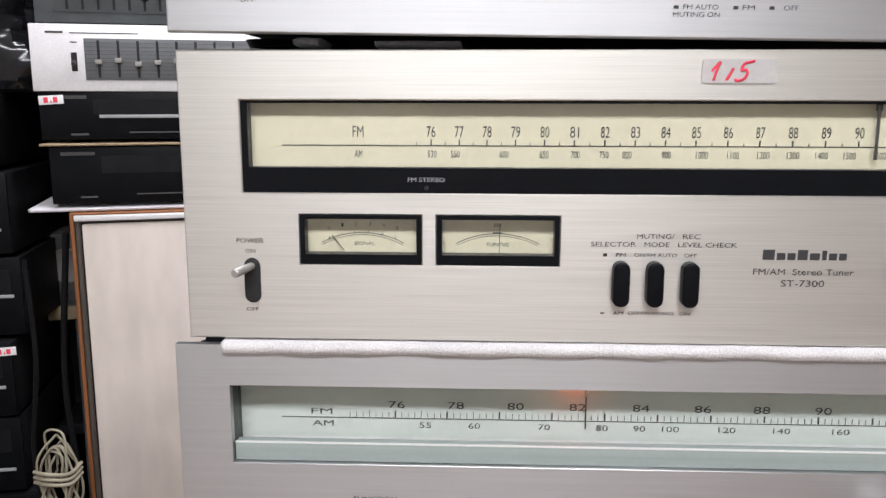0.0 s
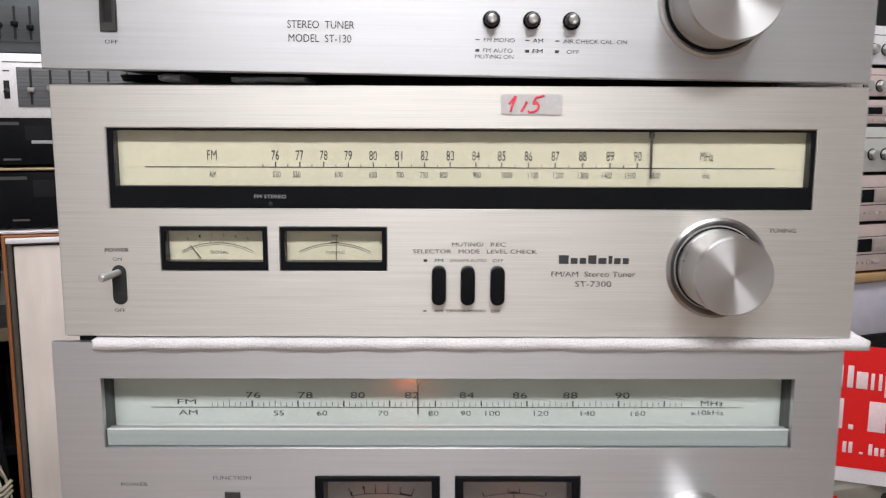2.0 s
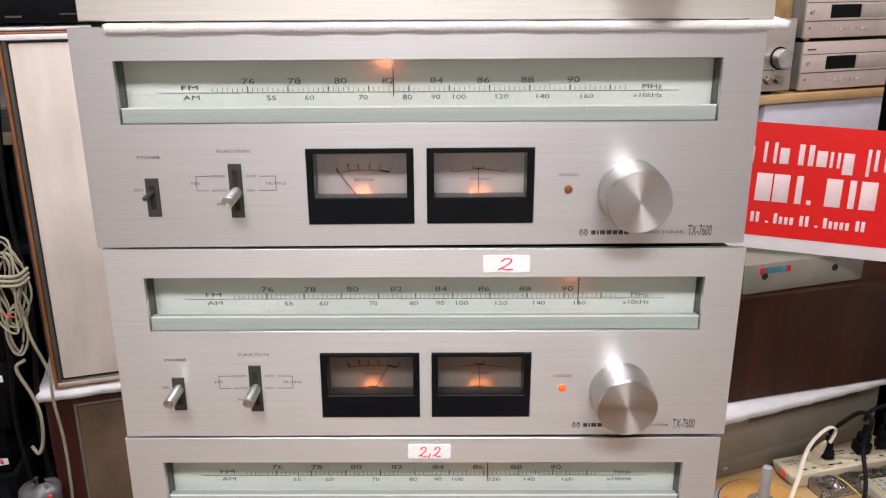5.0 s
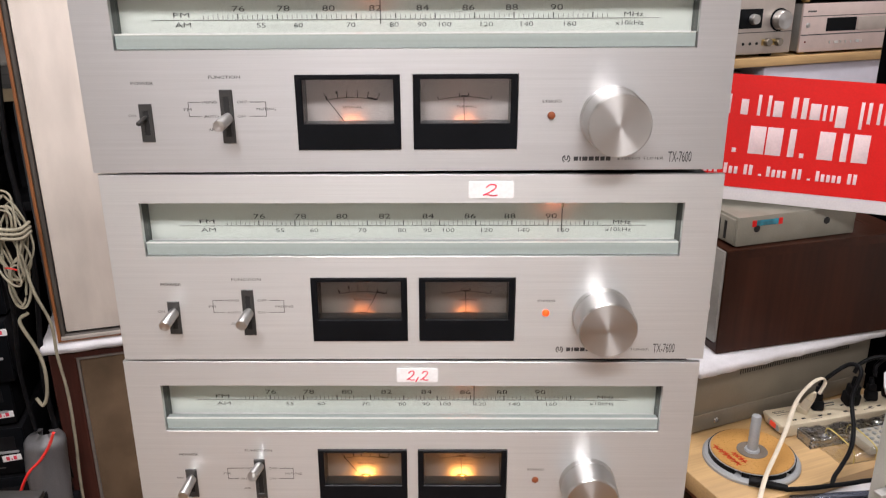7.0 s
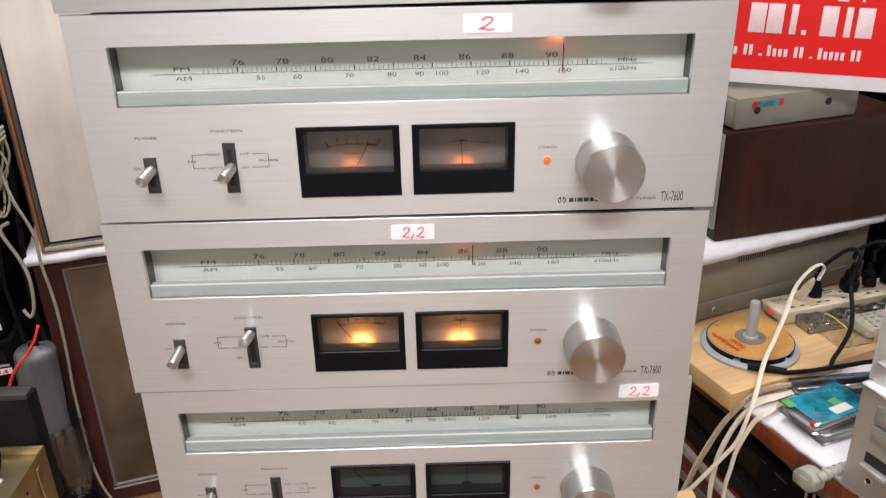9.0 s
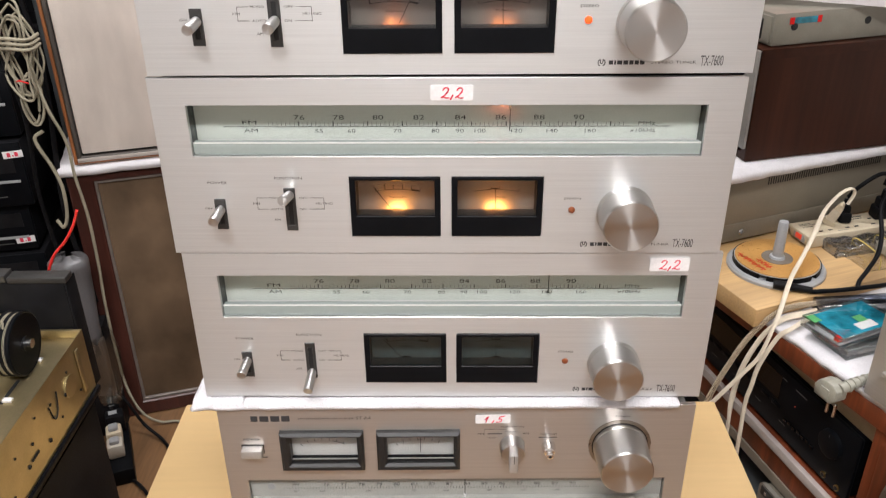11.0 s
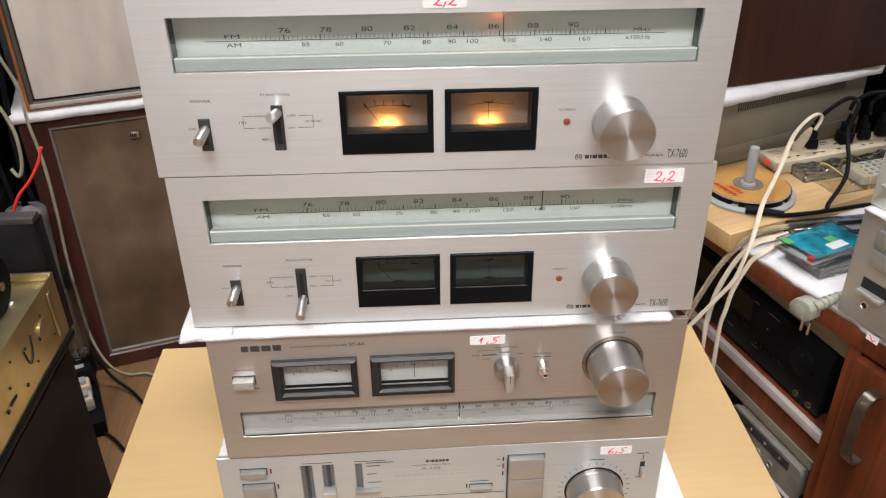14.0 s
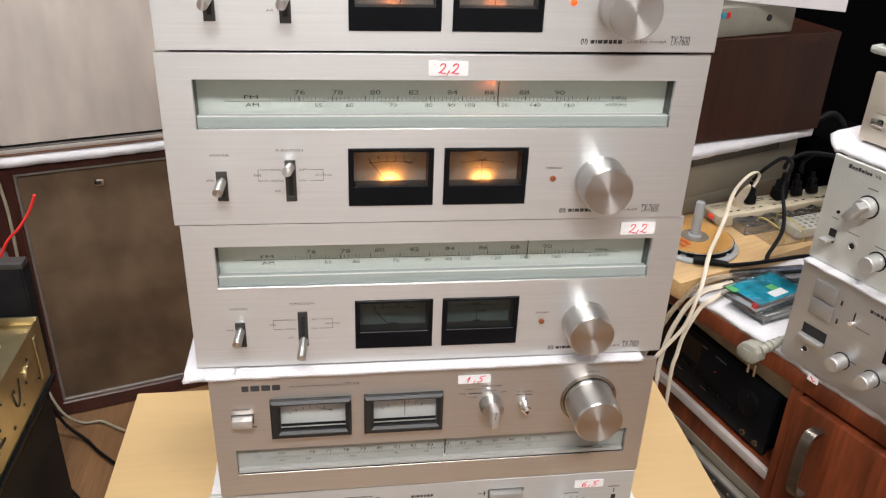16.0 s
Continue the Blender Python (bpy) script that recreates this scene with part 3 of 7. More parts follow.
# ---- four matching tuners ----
def dial_tuner(m, label, ptr, lit, led, fun, sig, power=(-0.006, -0.009), metal=M_ALU, glass=M_METERDIM):
    """Silver tuner: long recessed dial, two meters, two levers, round knob. lit: bulb surface or None."""
    t = thing("stereo_tuner", m, label, "stereo tuner", "matching tuners in the stack")
    W, H = 0.420, 0.1395
    holes = [(-0.185, 0.185, 0.081, 0.1195), (-0.072, -0.0045, 0.016, 0.065), (0.004, 0.072, 0.016, 0.065)]
    f = part("front_panel", plate(-W / 2, W / 2, 0.0011, H, 0, 0.004, holes, 0.00025), metal, t, "brushed aluminium front panel")
    case(t, W, H, 0.31)
    # long dial
    d = part("dial_plate", box(-0.187, 0.187, 0.017, 0.0185, 0.078, 0.1255), M_DIAL, t, "pale green dial scale")
    part("window_lining", plate(-0.187, 0.187, 0.078, 0.1255, 0.0042, 0.017, [(-0.185, 0.185, 0.081, 0.1230)]), M_RECESS, t)
    e = part("dial_ledge", box(-0.1845, 0.1845, 0.0026, 0.0095, 0.0812, 0.0902, 0.0006), M_LIP, t, "frosted light ledge")
    # the ledge's edge highlight, built as a thin pale bar
    part("ledge_highlight", box(-0.1845, 0.1845, 0.0023, 0.0040, 0.0899, 0.0908, 0.0004), M_DIAL, e, "pale bar painted as the ledge highlight")
    rows = [(str(n), x * MM, 0.1050, 0.0036, 0.0080) for n, x in zip(range(76, 92, 2), (-108, -79, -50, -20, 10.5, 40, 68, 97))]
    rows += [(str(n), x * MM, 0.0946, 0.0029, 0.0024 * len(str(n)) + 0.001) for n, x in zip((55, 60, 70, 80, 90, 100, 120, 140, 160), (-94, -70, -36, -8, 10, 25, 52, 78, 106))]
    rows += [("FM", -0.145, 0.1012, 0.0029, 0.0105), ("AM", -0.1445, 0.0950, 0.0029, 0.0105), ("MHz", 0.147, 0.1005, 0.0029, 0.0125), ("x10kHz", 0.1445, 0.0950, 0.0029, 0.0185)]
    lettering(rows, 0.0166, d, M_INK, "scale_numbers")
    ticks = [(-0.165, 0.164, 0.0978, 0.0981)]
    for i in range(83):
        x = -0.131 + i * 0.261 / 82
        big = i % 8 == 7
        ticks.append((x - 0.00016, x + 0.00016, 0.0985, 0.1018 if i % 4 == 3 else 0.1010))
        if big:
            ticks.append((x - 0.0004, x + 0.0004, 0.0985, 0.1018))
    bars(ticks, 0.0168, d, M_INK, "scale_ticks")
    p = part("pointer", box(ptr - 0.0003, ptr + 0.0003, 0.0128, 0.0140, 0.0955, 0.1225), M_INK, t, "dark dial pointer")
    part("pointer_clip", box(ptr - 0.0009, ptr + 0.0009, 0.0122, 0.0140, 0.1120, 0.1225, 0.0004), M_EDGE, p, "small bright metal clip")
    part("pointer_lamp", box(ptr - 0.0085, ptr + 0.0006, 0.0125, 0.0150, 0.1210, 0.1220), M_PTRLAMP if lit else M_INK, p, "glowing orange pointer lamp" if lit else "")
    g = part("dial_glass", box(-0.1848, 0.1848, 0.0105, 0.0113, 0.0907, 0.1193), M_GLASS, t)
    g.visible_shadow = False
    # meters: deep dark wells, the lamp sits in the slot behind the ledge
    for k, x0 in enumerate((-0.072, 0.004)):
        x1 = x0 + 0.0677
        cx = (x0 + x1) / 2
        mt = part("meter", plate(x0, x1, 0.016, 0.065, -0.0012, 0.0012, [(x0 + 0.0045, x1 - 0.0045, 0.0332, 0.0620)], 0.0006), M_BLACK, t, "black framed meter")
        part("meter_well", plate(x0 + 0.0002, x1 - 0.0002, 0.0162, 0.0648, 0.0012, 0.0165, [(x0 + 0.0045, x1 - 0.0045, 0.0270, 0.0620)]), M_WELL, mt)
        part("meter_card", box(x0 + 0.003, x1 - 0.003, 0.0165, 0.0180, 0.0262, 0.0635), M_METER, mt, "meter scale card")
        part("meter_sill", box(x0 + 0.0046, x1 - 0.0046, 0.0013, 0.0118, 0.0310, 0.0331, 0.0004), M_SILL, mt, "dark blue-grey ledge")
        bm = arc_line(cx, -0.0273, 0.075, -12.7, 12.7, 0.0004, 0.0162)
        zc = -0.0273

        def tick(a, r0, r1, w):
            needle(cx + r0 * math.sin(radians(a)), zc + r0 * math.cos(radians(a)), cx + r1 * math.sin(radians(a)), zc + r1 * math.cos(radians(a)), w, 0.0159, bm)

        if k == 0:
            for a, w in ((-12.2, 0.0010), (-6.6, 0.0005), (-1.9, 0.0005), (3.4, 0.0005), (8.5, 0.0005), (13.6, 0.0005)):
                tick(a, 0.0752, 0.0778, w)
            arc_line(cx, zc, 0.0756, 8.3, 13.3, 0.0011, 0.0161, 8, bm)
            lettering([(str(n), cx + x * MM, 0.0515 - 0.0000055 * x * x, 0.0018, 0.0013) for n, x in zip(range(6), (-17.5, -9.2, -2.6, 4.6, 11.6, 19.0))], 0.0161, mt, M_INK_SOFT, "meter_numbers")
        else:
            tick(-13.4, 0.0752, 0.0775, 0.0005)
            tick(13.4, 0.0752, 0.0775, 0.0005)
            tick(-2.7, 0.0752, 0.0775, 0.0006)
            tick(2.0, 0.0752, 0.0775, 0.0006)
            arc_line(cx, zc, 0.0756, -2.0, 1.5, 0.0011, 0.0161, 6, bm)
        part("meter_scale", bm, M_INK, mt)
        lettering([("SIGNAL" if k == 0 else "TUNING", cx + 0.001, 0.0412, 0.0017, 0.0136)], 0.0162, mt, M_INK_SOFT)
        a = radians(sig if k == 0 else -1.5)
        part("needle", needle(cx + 0.006 * math.tan(a), 0.0313, cx + 0.0232 * math.tan(a), 0.0485, 0.0004, 0.0148), M_INK, mt)
        part("needle_hub", card(0.0080, 0.0030, 0.0014, 0.0153, 0.0162), M_HOLE, mt).location = (cx, 0, 0.0300)
        if lit:
            part("bulb", lathe([(0.0004, -0.0048), (0.0011, -0.0040), (0.0016, -0.0020), (0.0016, 0.0020), (0.0011, 0.0040), (0.0004, 0.0048)], 10, Matrix.Translation((cx, 0.0136, 0.0298)) @ Matrix.Rotation(radians(90), 4, "Z")), lit, mt, "warm glowing meter lamp")
        # glass tint darkens the card in place of weaker meter light
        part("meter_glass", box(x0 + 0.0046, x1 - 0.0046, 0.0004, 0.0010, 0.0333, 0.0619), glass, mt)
    # switches
    for nm, x, z0, z1, (dx, dz), lz in (("power_switch", -0.170, 0.022, 0.047, power, 0.0385), ("function_switch", -0.117, 0.021, 0.056, (-0.006, (fun - 0.0385) * 2.4 - 0.006), fun)):
        s = part(nm, plate(x - 0.0042, x + 0.0042, z0, z1, -0.0010, 0.003, [(x - 0.0018, x + 0.0018, z0 + 0.0045, z1 - 0.0045)], 0.0003), M_SLOT, t, "dark switch slot")
        part("slot", box(x - 0.0020, x + 0.0020, -0.0004, 0.0028, z0 + 0.004, z1 - 0.004), M_HOLE, s)
        if nm == "power_switch" and power[0] > -0.003:
            part("lever", rod((x, 0.001, lz), (x - 0.003, -0.009, lz - 0.003), 0.0014, 0.0016, 12, 0.0005), M_SLOT, s)
        else:
            part("lever", rod((x, 0.001, lz), (x + dx * 0.25, -0.0195, lz + dz * 0.18), 0.0036, 0.0039, 24, 0.0005), M_SPUN, s, "polished metal lever")
    bars([(-0.142, -0.134, 0.0478, 0.0481), (-0.142, -0.1417, 0.0385, 0.048), (-0.142, -0.134, 0.0385, 0.0388), (-0.102, -0.0915, 0.0478, 0.0481), (-0.0918, -0.0915, 0.0385, 0.048), (-0.103, -0.0915, 0.0385, 0.0388)], -0.0001, f, M_INK_SOFT, "printed_bracket")
    lettering([("POWER", -0.170, 0.0603, 0.0020, 0.0145), ("FUNCTION", -0.117, 0.0640, 0.0020, 0.0205), ("FM", -0.1425, 0.0433, 0.0017, 0.005), ("MONO", -0.128, 0.0480, 0.0017, 0.0095), ("AUTO", -0.1275, 0.0387, 0.0017, 0.0095),
               ("OFF", -0.107, 0.0480, 0.0017, 0.0065), ("ON", -0.1080, 0.0387, 0.0017, 0.005), ("MUTING", -0.0915, 0.0433, 0.0017, 0.0125), ("ON", -0.179, 0.0395, 0.0017, 0.005), ("AM", -0.128, 0.0300, 0.0017, 0.0045),
               ("STEREO", 0.094, 0.0473, 0.0018, 0.0125), ("STEREO TUNER", 0.1545, 0.0090, 0.0018, 0.031)], -0.0003, f, M_INK_SOFT, "panel_lettering")
    lettering([("TX-7600", 0.1805, 0.0100, 0.0072, 0.0155)], -0.0003, f, M_INK, "model_lettering")
    wordmark(0.110, 0.1345, 0.0090, 0.0028, -0.0001, f, M_INK, SEVEN)
    bm = arc_line(0.1050, 0.0090, 0.0024, 25, 155, 0.0007, -0.0003, 12)
    arc_line(0.1050, 0.0090, 0.0024, -25, -155, 0.0007, -0.0003, 12, bm)
    arc_line(0.1050, 0.0092, 0.0009, 95, 265, 0.0006, -0.0003, 8, bm)
    needle(0.1041, 0.0092, 0.1041, 0.0112, 0.0006, -0.0005, bm)
    needle(0.1059, 0.0092, 0.1059, 0.0112, 0.0006, -0.0005, bm)
    part("brand_emblem", bm, M_INK, f)
    part("stereo_lamp", turned(0.094, 0.0380, 0.001, [(0.0026, 0), (0.0026, -0.0016), (0.0020, -0.0026), (0.0008, -0.003)], 24), M_LEDON if led else M_LEDOFF, t, "lit orange stereo lamp" if led else "unlit stereo lamp")
    knob(t, 0.1340, 0.0360, 0.0212, 0.026)
    return t


T1 = "silver brushed tuner with a long dial and "
# same front as the other three, its weaker light painted as darker metal
dial_tuner(pose(0.0005, 0, 1.1300), T1 + "two dim meters", -0.0165, M_BULB_FAINT, False, 0.0375, -36, power=(-0.001, 0.001), metal=M_ALU_DIM, glass=M_METERDIM_LIGHT)
dial_tuner(pose(0.002, 0, 0.9892, 0, 0.25, -0.2), T1 + "a lit orange lamp", 0.1040, M_BULB_DIM, True, 0.0385, 27)
dial_tuner(pose(-0.001, 0, 0.8487, 0, 0.35, -0.4), T1 + "brightly glowing meters", 0.0465, M_BULB, False, 0.0500, -35)
dial_tuner(pose(0.002, 0.001, 0.7095, 0, 0.25, -0.4), T1 + "dark meters", 0.0785, None, False, 0.0270, -39, glass=M_METERDIM_DEEP)
price_tag("2", 0.0560, -0.0006, 1.1180, 0.0305, 0.0115, 0.5)
price_tag("2,2", 0.0040, -0.0006, 0.9775, 0.0300, 0.0110, 1.0)
price_tag("2,2", 0.1720, -0.0010, 0.8385, 0.0305, 0.0115, 0.5)


# ---- cream-dial tuner above them ----
def cream_tuner():
    t = thing("stereo_tuner", pose(0.0125, 0.0, 1.2725, 0, 0.1, 0), "silver brushed tuner with a wide cream dial and black meters", "stereo tuner")
    W, H = 0.429, 0.1305
    o = -0.0125
    m1, m2 = (-0.149 + o, -0.094 + o, 0.0355, 0.0580), (-0.087 + o, -0.032 + o, 0.0355, 0.0580)
    win = (-0.1745 + o, 0.1885 + o, 0.0679, 0.1088)
    slot = (-0.1752 + o, -0.1678 + o, 0.0170, 0.0380)
    f = part("front_panel", plate(-W / 2, W / 2 - 0.0135, 0, H, 0, 0.005, [win, m1, m2], 0.0006), M_ALU_WARM, t, "coarsely brushed aluminium front panel")
    case(t, W - 0.030, H, 0.30)
    part("dial_frame", plate(win[0], win[1], win[2], win[3], 0.0012, 0.0082, [(win[0] + 0.0028, win[1] - 0.0022, 0.0792, 0.1076)], 0.0003), M_BLACK, t, "black dial surround")
    d = part("dial_plate", box(win[0] + 0.001, win[1] - 0.001, 0.0082, 0.0090, 0.078, 0.1085), M_CREAM, t, "cream dial scale")
    fx = [-90, -77.3, -64.8, -52.0, -39, -25.8, -12.2, 1.2, 14.6, 28, 42, 56, 70.3, 84.6, 99]
    rows = [(str(76 + i), x * MM + o, 0.0950, 0.0050, 0.0040) for i, x in enumerate(fx)]
    am = [(530, 764), (550, 806), (600, 894), (650, 966), (700, 1022), (750, 1073), (800, 1114), (900, 1184), (1000, 1247), (1100, 1302), (1200, 1355), (1300, 1407), (1400, 1457), (1500, 1506), (1600, 1558)]
    rows += [(str(v), (-90 + (s - 762) * 0.2493) * MM + o, 0.0850, 0.0032, 0.0013 * len(str(v)) + 0.0002) for v, s in am]
    rows += [("FM", -0.123 + o, 0.0950, 0.0050, 0.0050), ("AM", -0.123 + o, 0.0850, 0.0032, 0.0036), ("MHz", 0.135 + o, 0.0950, 0.0048, 0.0068), ("kHz", 0.135 + o, 0.0850, 0.0028, 0.0040)]
    lettering(rows, 0.0079, d, M_INK, "scale_numbers")
    tk = [(-0.158 + o, 0.171 + o, 0.0886, 0.0890)]
    for a, b in zip(fx, fx[1:] + [113.4]):
        tk.append((a * MM + o - 0.0003, a * MM + o + 0.0003, 0.0888, 0.0915))
        tk.append(((a + b) / 2 * MM + o - 0.0002, (a + b) / 2 * MM + o + 0.0002, 0.0888, 0.0903))
    tk.append((-96.6 * MM + o - 0.0002, -96.6 * MM + o + 0.0002, 0.0888, 0.0903))
    bars(tk, 0.0081, d, M_INK, "scale_ticks")
    p = part("pointer", box(0.1048 + o, 0.1058 + o, 0.0045, 0.0058, 0.0835, 0.1075), M_INK, t, "dark dial pointer")
    part("pointer_head", box(0.1041 + o, 0.1065 + o, 0.0042, 0.0062, 0.1045, 0.1076, 0.0003), M_INK, p)
    g = part("dial_glass", box(win[0] + 0.003, win[1] - 0.0025, 0.0022, 0.0027, 0.0794, 0.1074), M_GLASS, t)
    g.visible_shadow = False
    lettering([("FM STEREO", -0.0917 + o, 0.0740, 0.0019, 0.0165)], 0.0009, t, M_WHITEINK)
    part("stereo_lamp", turned(-0.0917 + o, 0.0703, 0.0011, [(0.0010, 0), (0.0010, -0.0003)], 12), M_METERFRAME, t)
    for k, mm in enumerate((m1, m2)):
        x0, x1, z0, z1 = mm
        cx = (x0 + x1) / 2
        mt = part("meter", plate(x0, x1, z0, z1, -0.0004, 0.010, [(x0 + 0.0022, x1 - 0.0022, 0.0400, 0.0562)], 0.0003), M_BLACK, t, "black framed meter")
        part("meter_card", box(x0 + 0.001, x1 - 0.001, 0.0070, 0.0080, 0.0385, 0.0575), M_CREAM, mt, "cream meter card")
        bm = arc_line(cx, 0.0085, 0.0405, -28, 28, 0.00035, 0.0068)
        arc_line(cx, 0.0085, 0.0395, -28, 28, 0.00025, 0.0068, 20, bm)
        if k == 0:
            for a in (-22, -13.5, -5, 4, 13, 21.5):
                needle(cx + 0.0405 * math.sin(radians(a)), 0.0085 + 0.0405 * math.cos(radians(a)), cx + 0.0415 * math.sin(radians(a)), 0.0085 + 0.0415 * math.cos(radians(a)), 0.0003, 0.0066, bm)
        else:
            needle(cx - 0.0022, 0.0494, cx + 0.0022, 0.0494, 0.0005, 0.0066, bm)
        part("meter_scale", bm, M_INK, mt)
        if k == 0:
            lettering([(str(i), cx + (-15.5 + 6.3 * i) * MM, 0.0518 + (1.4 - 0.33 * (i - 2.5) ** 2) * MM, 0.0016, 0.0010) for i in range(6)] + [("SIGNAL", cx + 0.001, 0.0440, 0.0017, 0.0095)], 0.0067, mt, M_INK)
            part("needle", needle(cx - 0.0085, 0.041, cx - 0.0140, 0.0480, 0.0004, 0.0052), M_INK, mt)
        else:
            lettering([("FM", cx, 0.0528, 0.0018, 0.0032), ("TUNING", cx, 0.0440, 0.0017, 0.0105)], 0.0067, mt, M_INK)
            part("needle", needle(cx + 0.0008, 0.0402, cx + 0.0009, 0.0535, 0.0003, 0.0052), M_INK, mt)
        mg = part("meter_glass", box(x0 + 0.0022, x1 - 0.0022, 0.0010, 0.0014, 0.0402, 0.0561), M_GLASS, mt)
        mg.visible_shadow = False
    # power lever in its rounded slot
    cx = (slot[0] + slot[1]) / 2
    bm = lathe([(0.0037, 0.002), (0.0037, -0.0004), (0.0031, -0.0006)], 24, Matrix.Translation((cx, 0, 0.0207)))
    lathe([(0.0037, 0.002), (0.0037, -0.0004), (0.0031, -0.0006)], 24, Matrix.Translation((cx, 0, 0.0343)), bm)
    box(cx - 0.0037, cx + 0.0037, -0.0005, 0.002, 0.0207, 0.0343, bm=bm)
    s = part("power_switch", bm, M_HOLE, t, "rounded dark switch slot")
    part("lever", rod((cx, 0.0005, 0.0342), (cx - 0.0046, -0.0130, 0.0331), 0.0018, 0.0021, 12, 0.0006), M_BUTTON, s, "flat metal lever")
    for x in (-0.0045, 0.0105, 0.0260):
        x += o
        bm = pill(x, 0.0282, 0.0074, 0.0204, -0.0058, 0.001, 0.0012)
        part("push_button", bm, M_BLACK, t, "black oblong push button")
    lettering([("POWER", -0.172 + o, 0.0460, 0.0021, 0.0125), ("ON", -0.172 + o, 0.0412, 0.0018, 0.0046), ("OFF", -0.172 + o, 0.0140, 0.0018, 0.0056),
               ("SELECTOR", -0.008 + o, 0.0458, 0.0021, 0.0200), ("MUTING/", 0.0105 + o, 0.0495, 0.0021, 0.0165), ("MODE", 0.0112 + o, 0.0458, 0.0021, 0.0110), ("REC", 0.0263 + o, 0.0495, 0.0021, 0.0078), ("LEVEL CHECK", 0.0335 + o, 0.0458, 0.0021, 0.0260),
               ("FM", -0.0045 + o, 0.0410, 0.0016, 0.0044), ("ON/FM AUTO", 0.0108 + o, 0.0410, 0.0016, 0.0190), ("OFF", 0.0262 + o, 0.0410, 0.0016, 0.0056),
               ("AM", -0.0048 + o, 0.0142, 0.0016, 0.0046), ("OFF/FM MONO", 0.0098 + o, 0.0142, 0.0016, 0.0205), ("ON", 0.0250 + o, 0.0142, 0.0016, 0.0046), ("TUNING", 0.1735 + o, 0.0572, 0.0021, 0.0140)], -0.0003, f, M_INK, "panel_lettering")
    lettering([("FM/AM  Stereo Tuner", 0.0762 + o, 0.0340, 0.0028, 0.0440), ("ST-7300", 0.0762 + o, 0.0288, 0.0030, 0.0190)], -0.0003, f, M_INK, "model_lettering")
    bars([(-0.0125 + o, -0.0107 + o, 0.0402, 0.0416), (-0.0128 + o, -0.0110 + o, 0.0138, 0.0144)], -0.0001, f, M_INK, "button_signs")
    wordmark(0.0580 + o, 0.0945 + o, 0.0417, 0.0045, -0.0001, f, M_INK, EIGHT)
    k = knob(t, 0.1405 + o, 0.0375, 0.0208, 0.027, 0, 0.0265, 0.955, ring_mat=M_RINGMETAL)
    part("index_dot", lathe([(0.0003, 0.0004), (0.0007, 0.0)], 10, pose(0.1405 + o - 0.0198, -0.0085, 0.0425, 0, 0, 90)), M_HOLE, k)
    part("knob_gap", turned(0.1405 + o, 0.0375, 0.0, [(0.0217, 0.001), (0.0217, -0.0014)], 40), M_BLACK, k)


cream_tuner()
price_tag("1/5", 0.0425, -0.0006, 1.3938, 0.0310, 0.0100, 0.4, True)


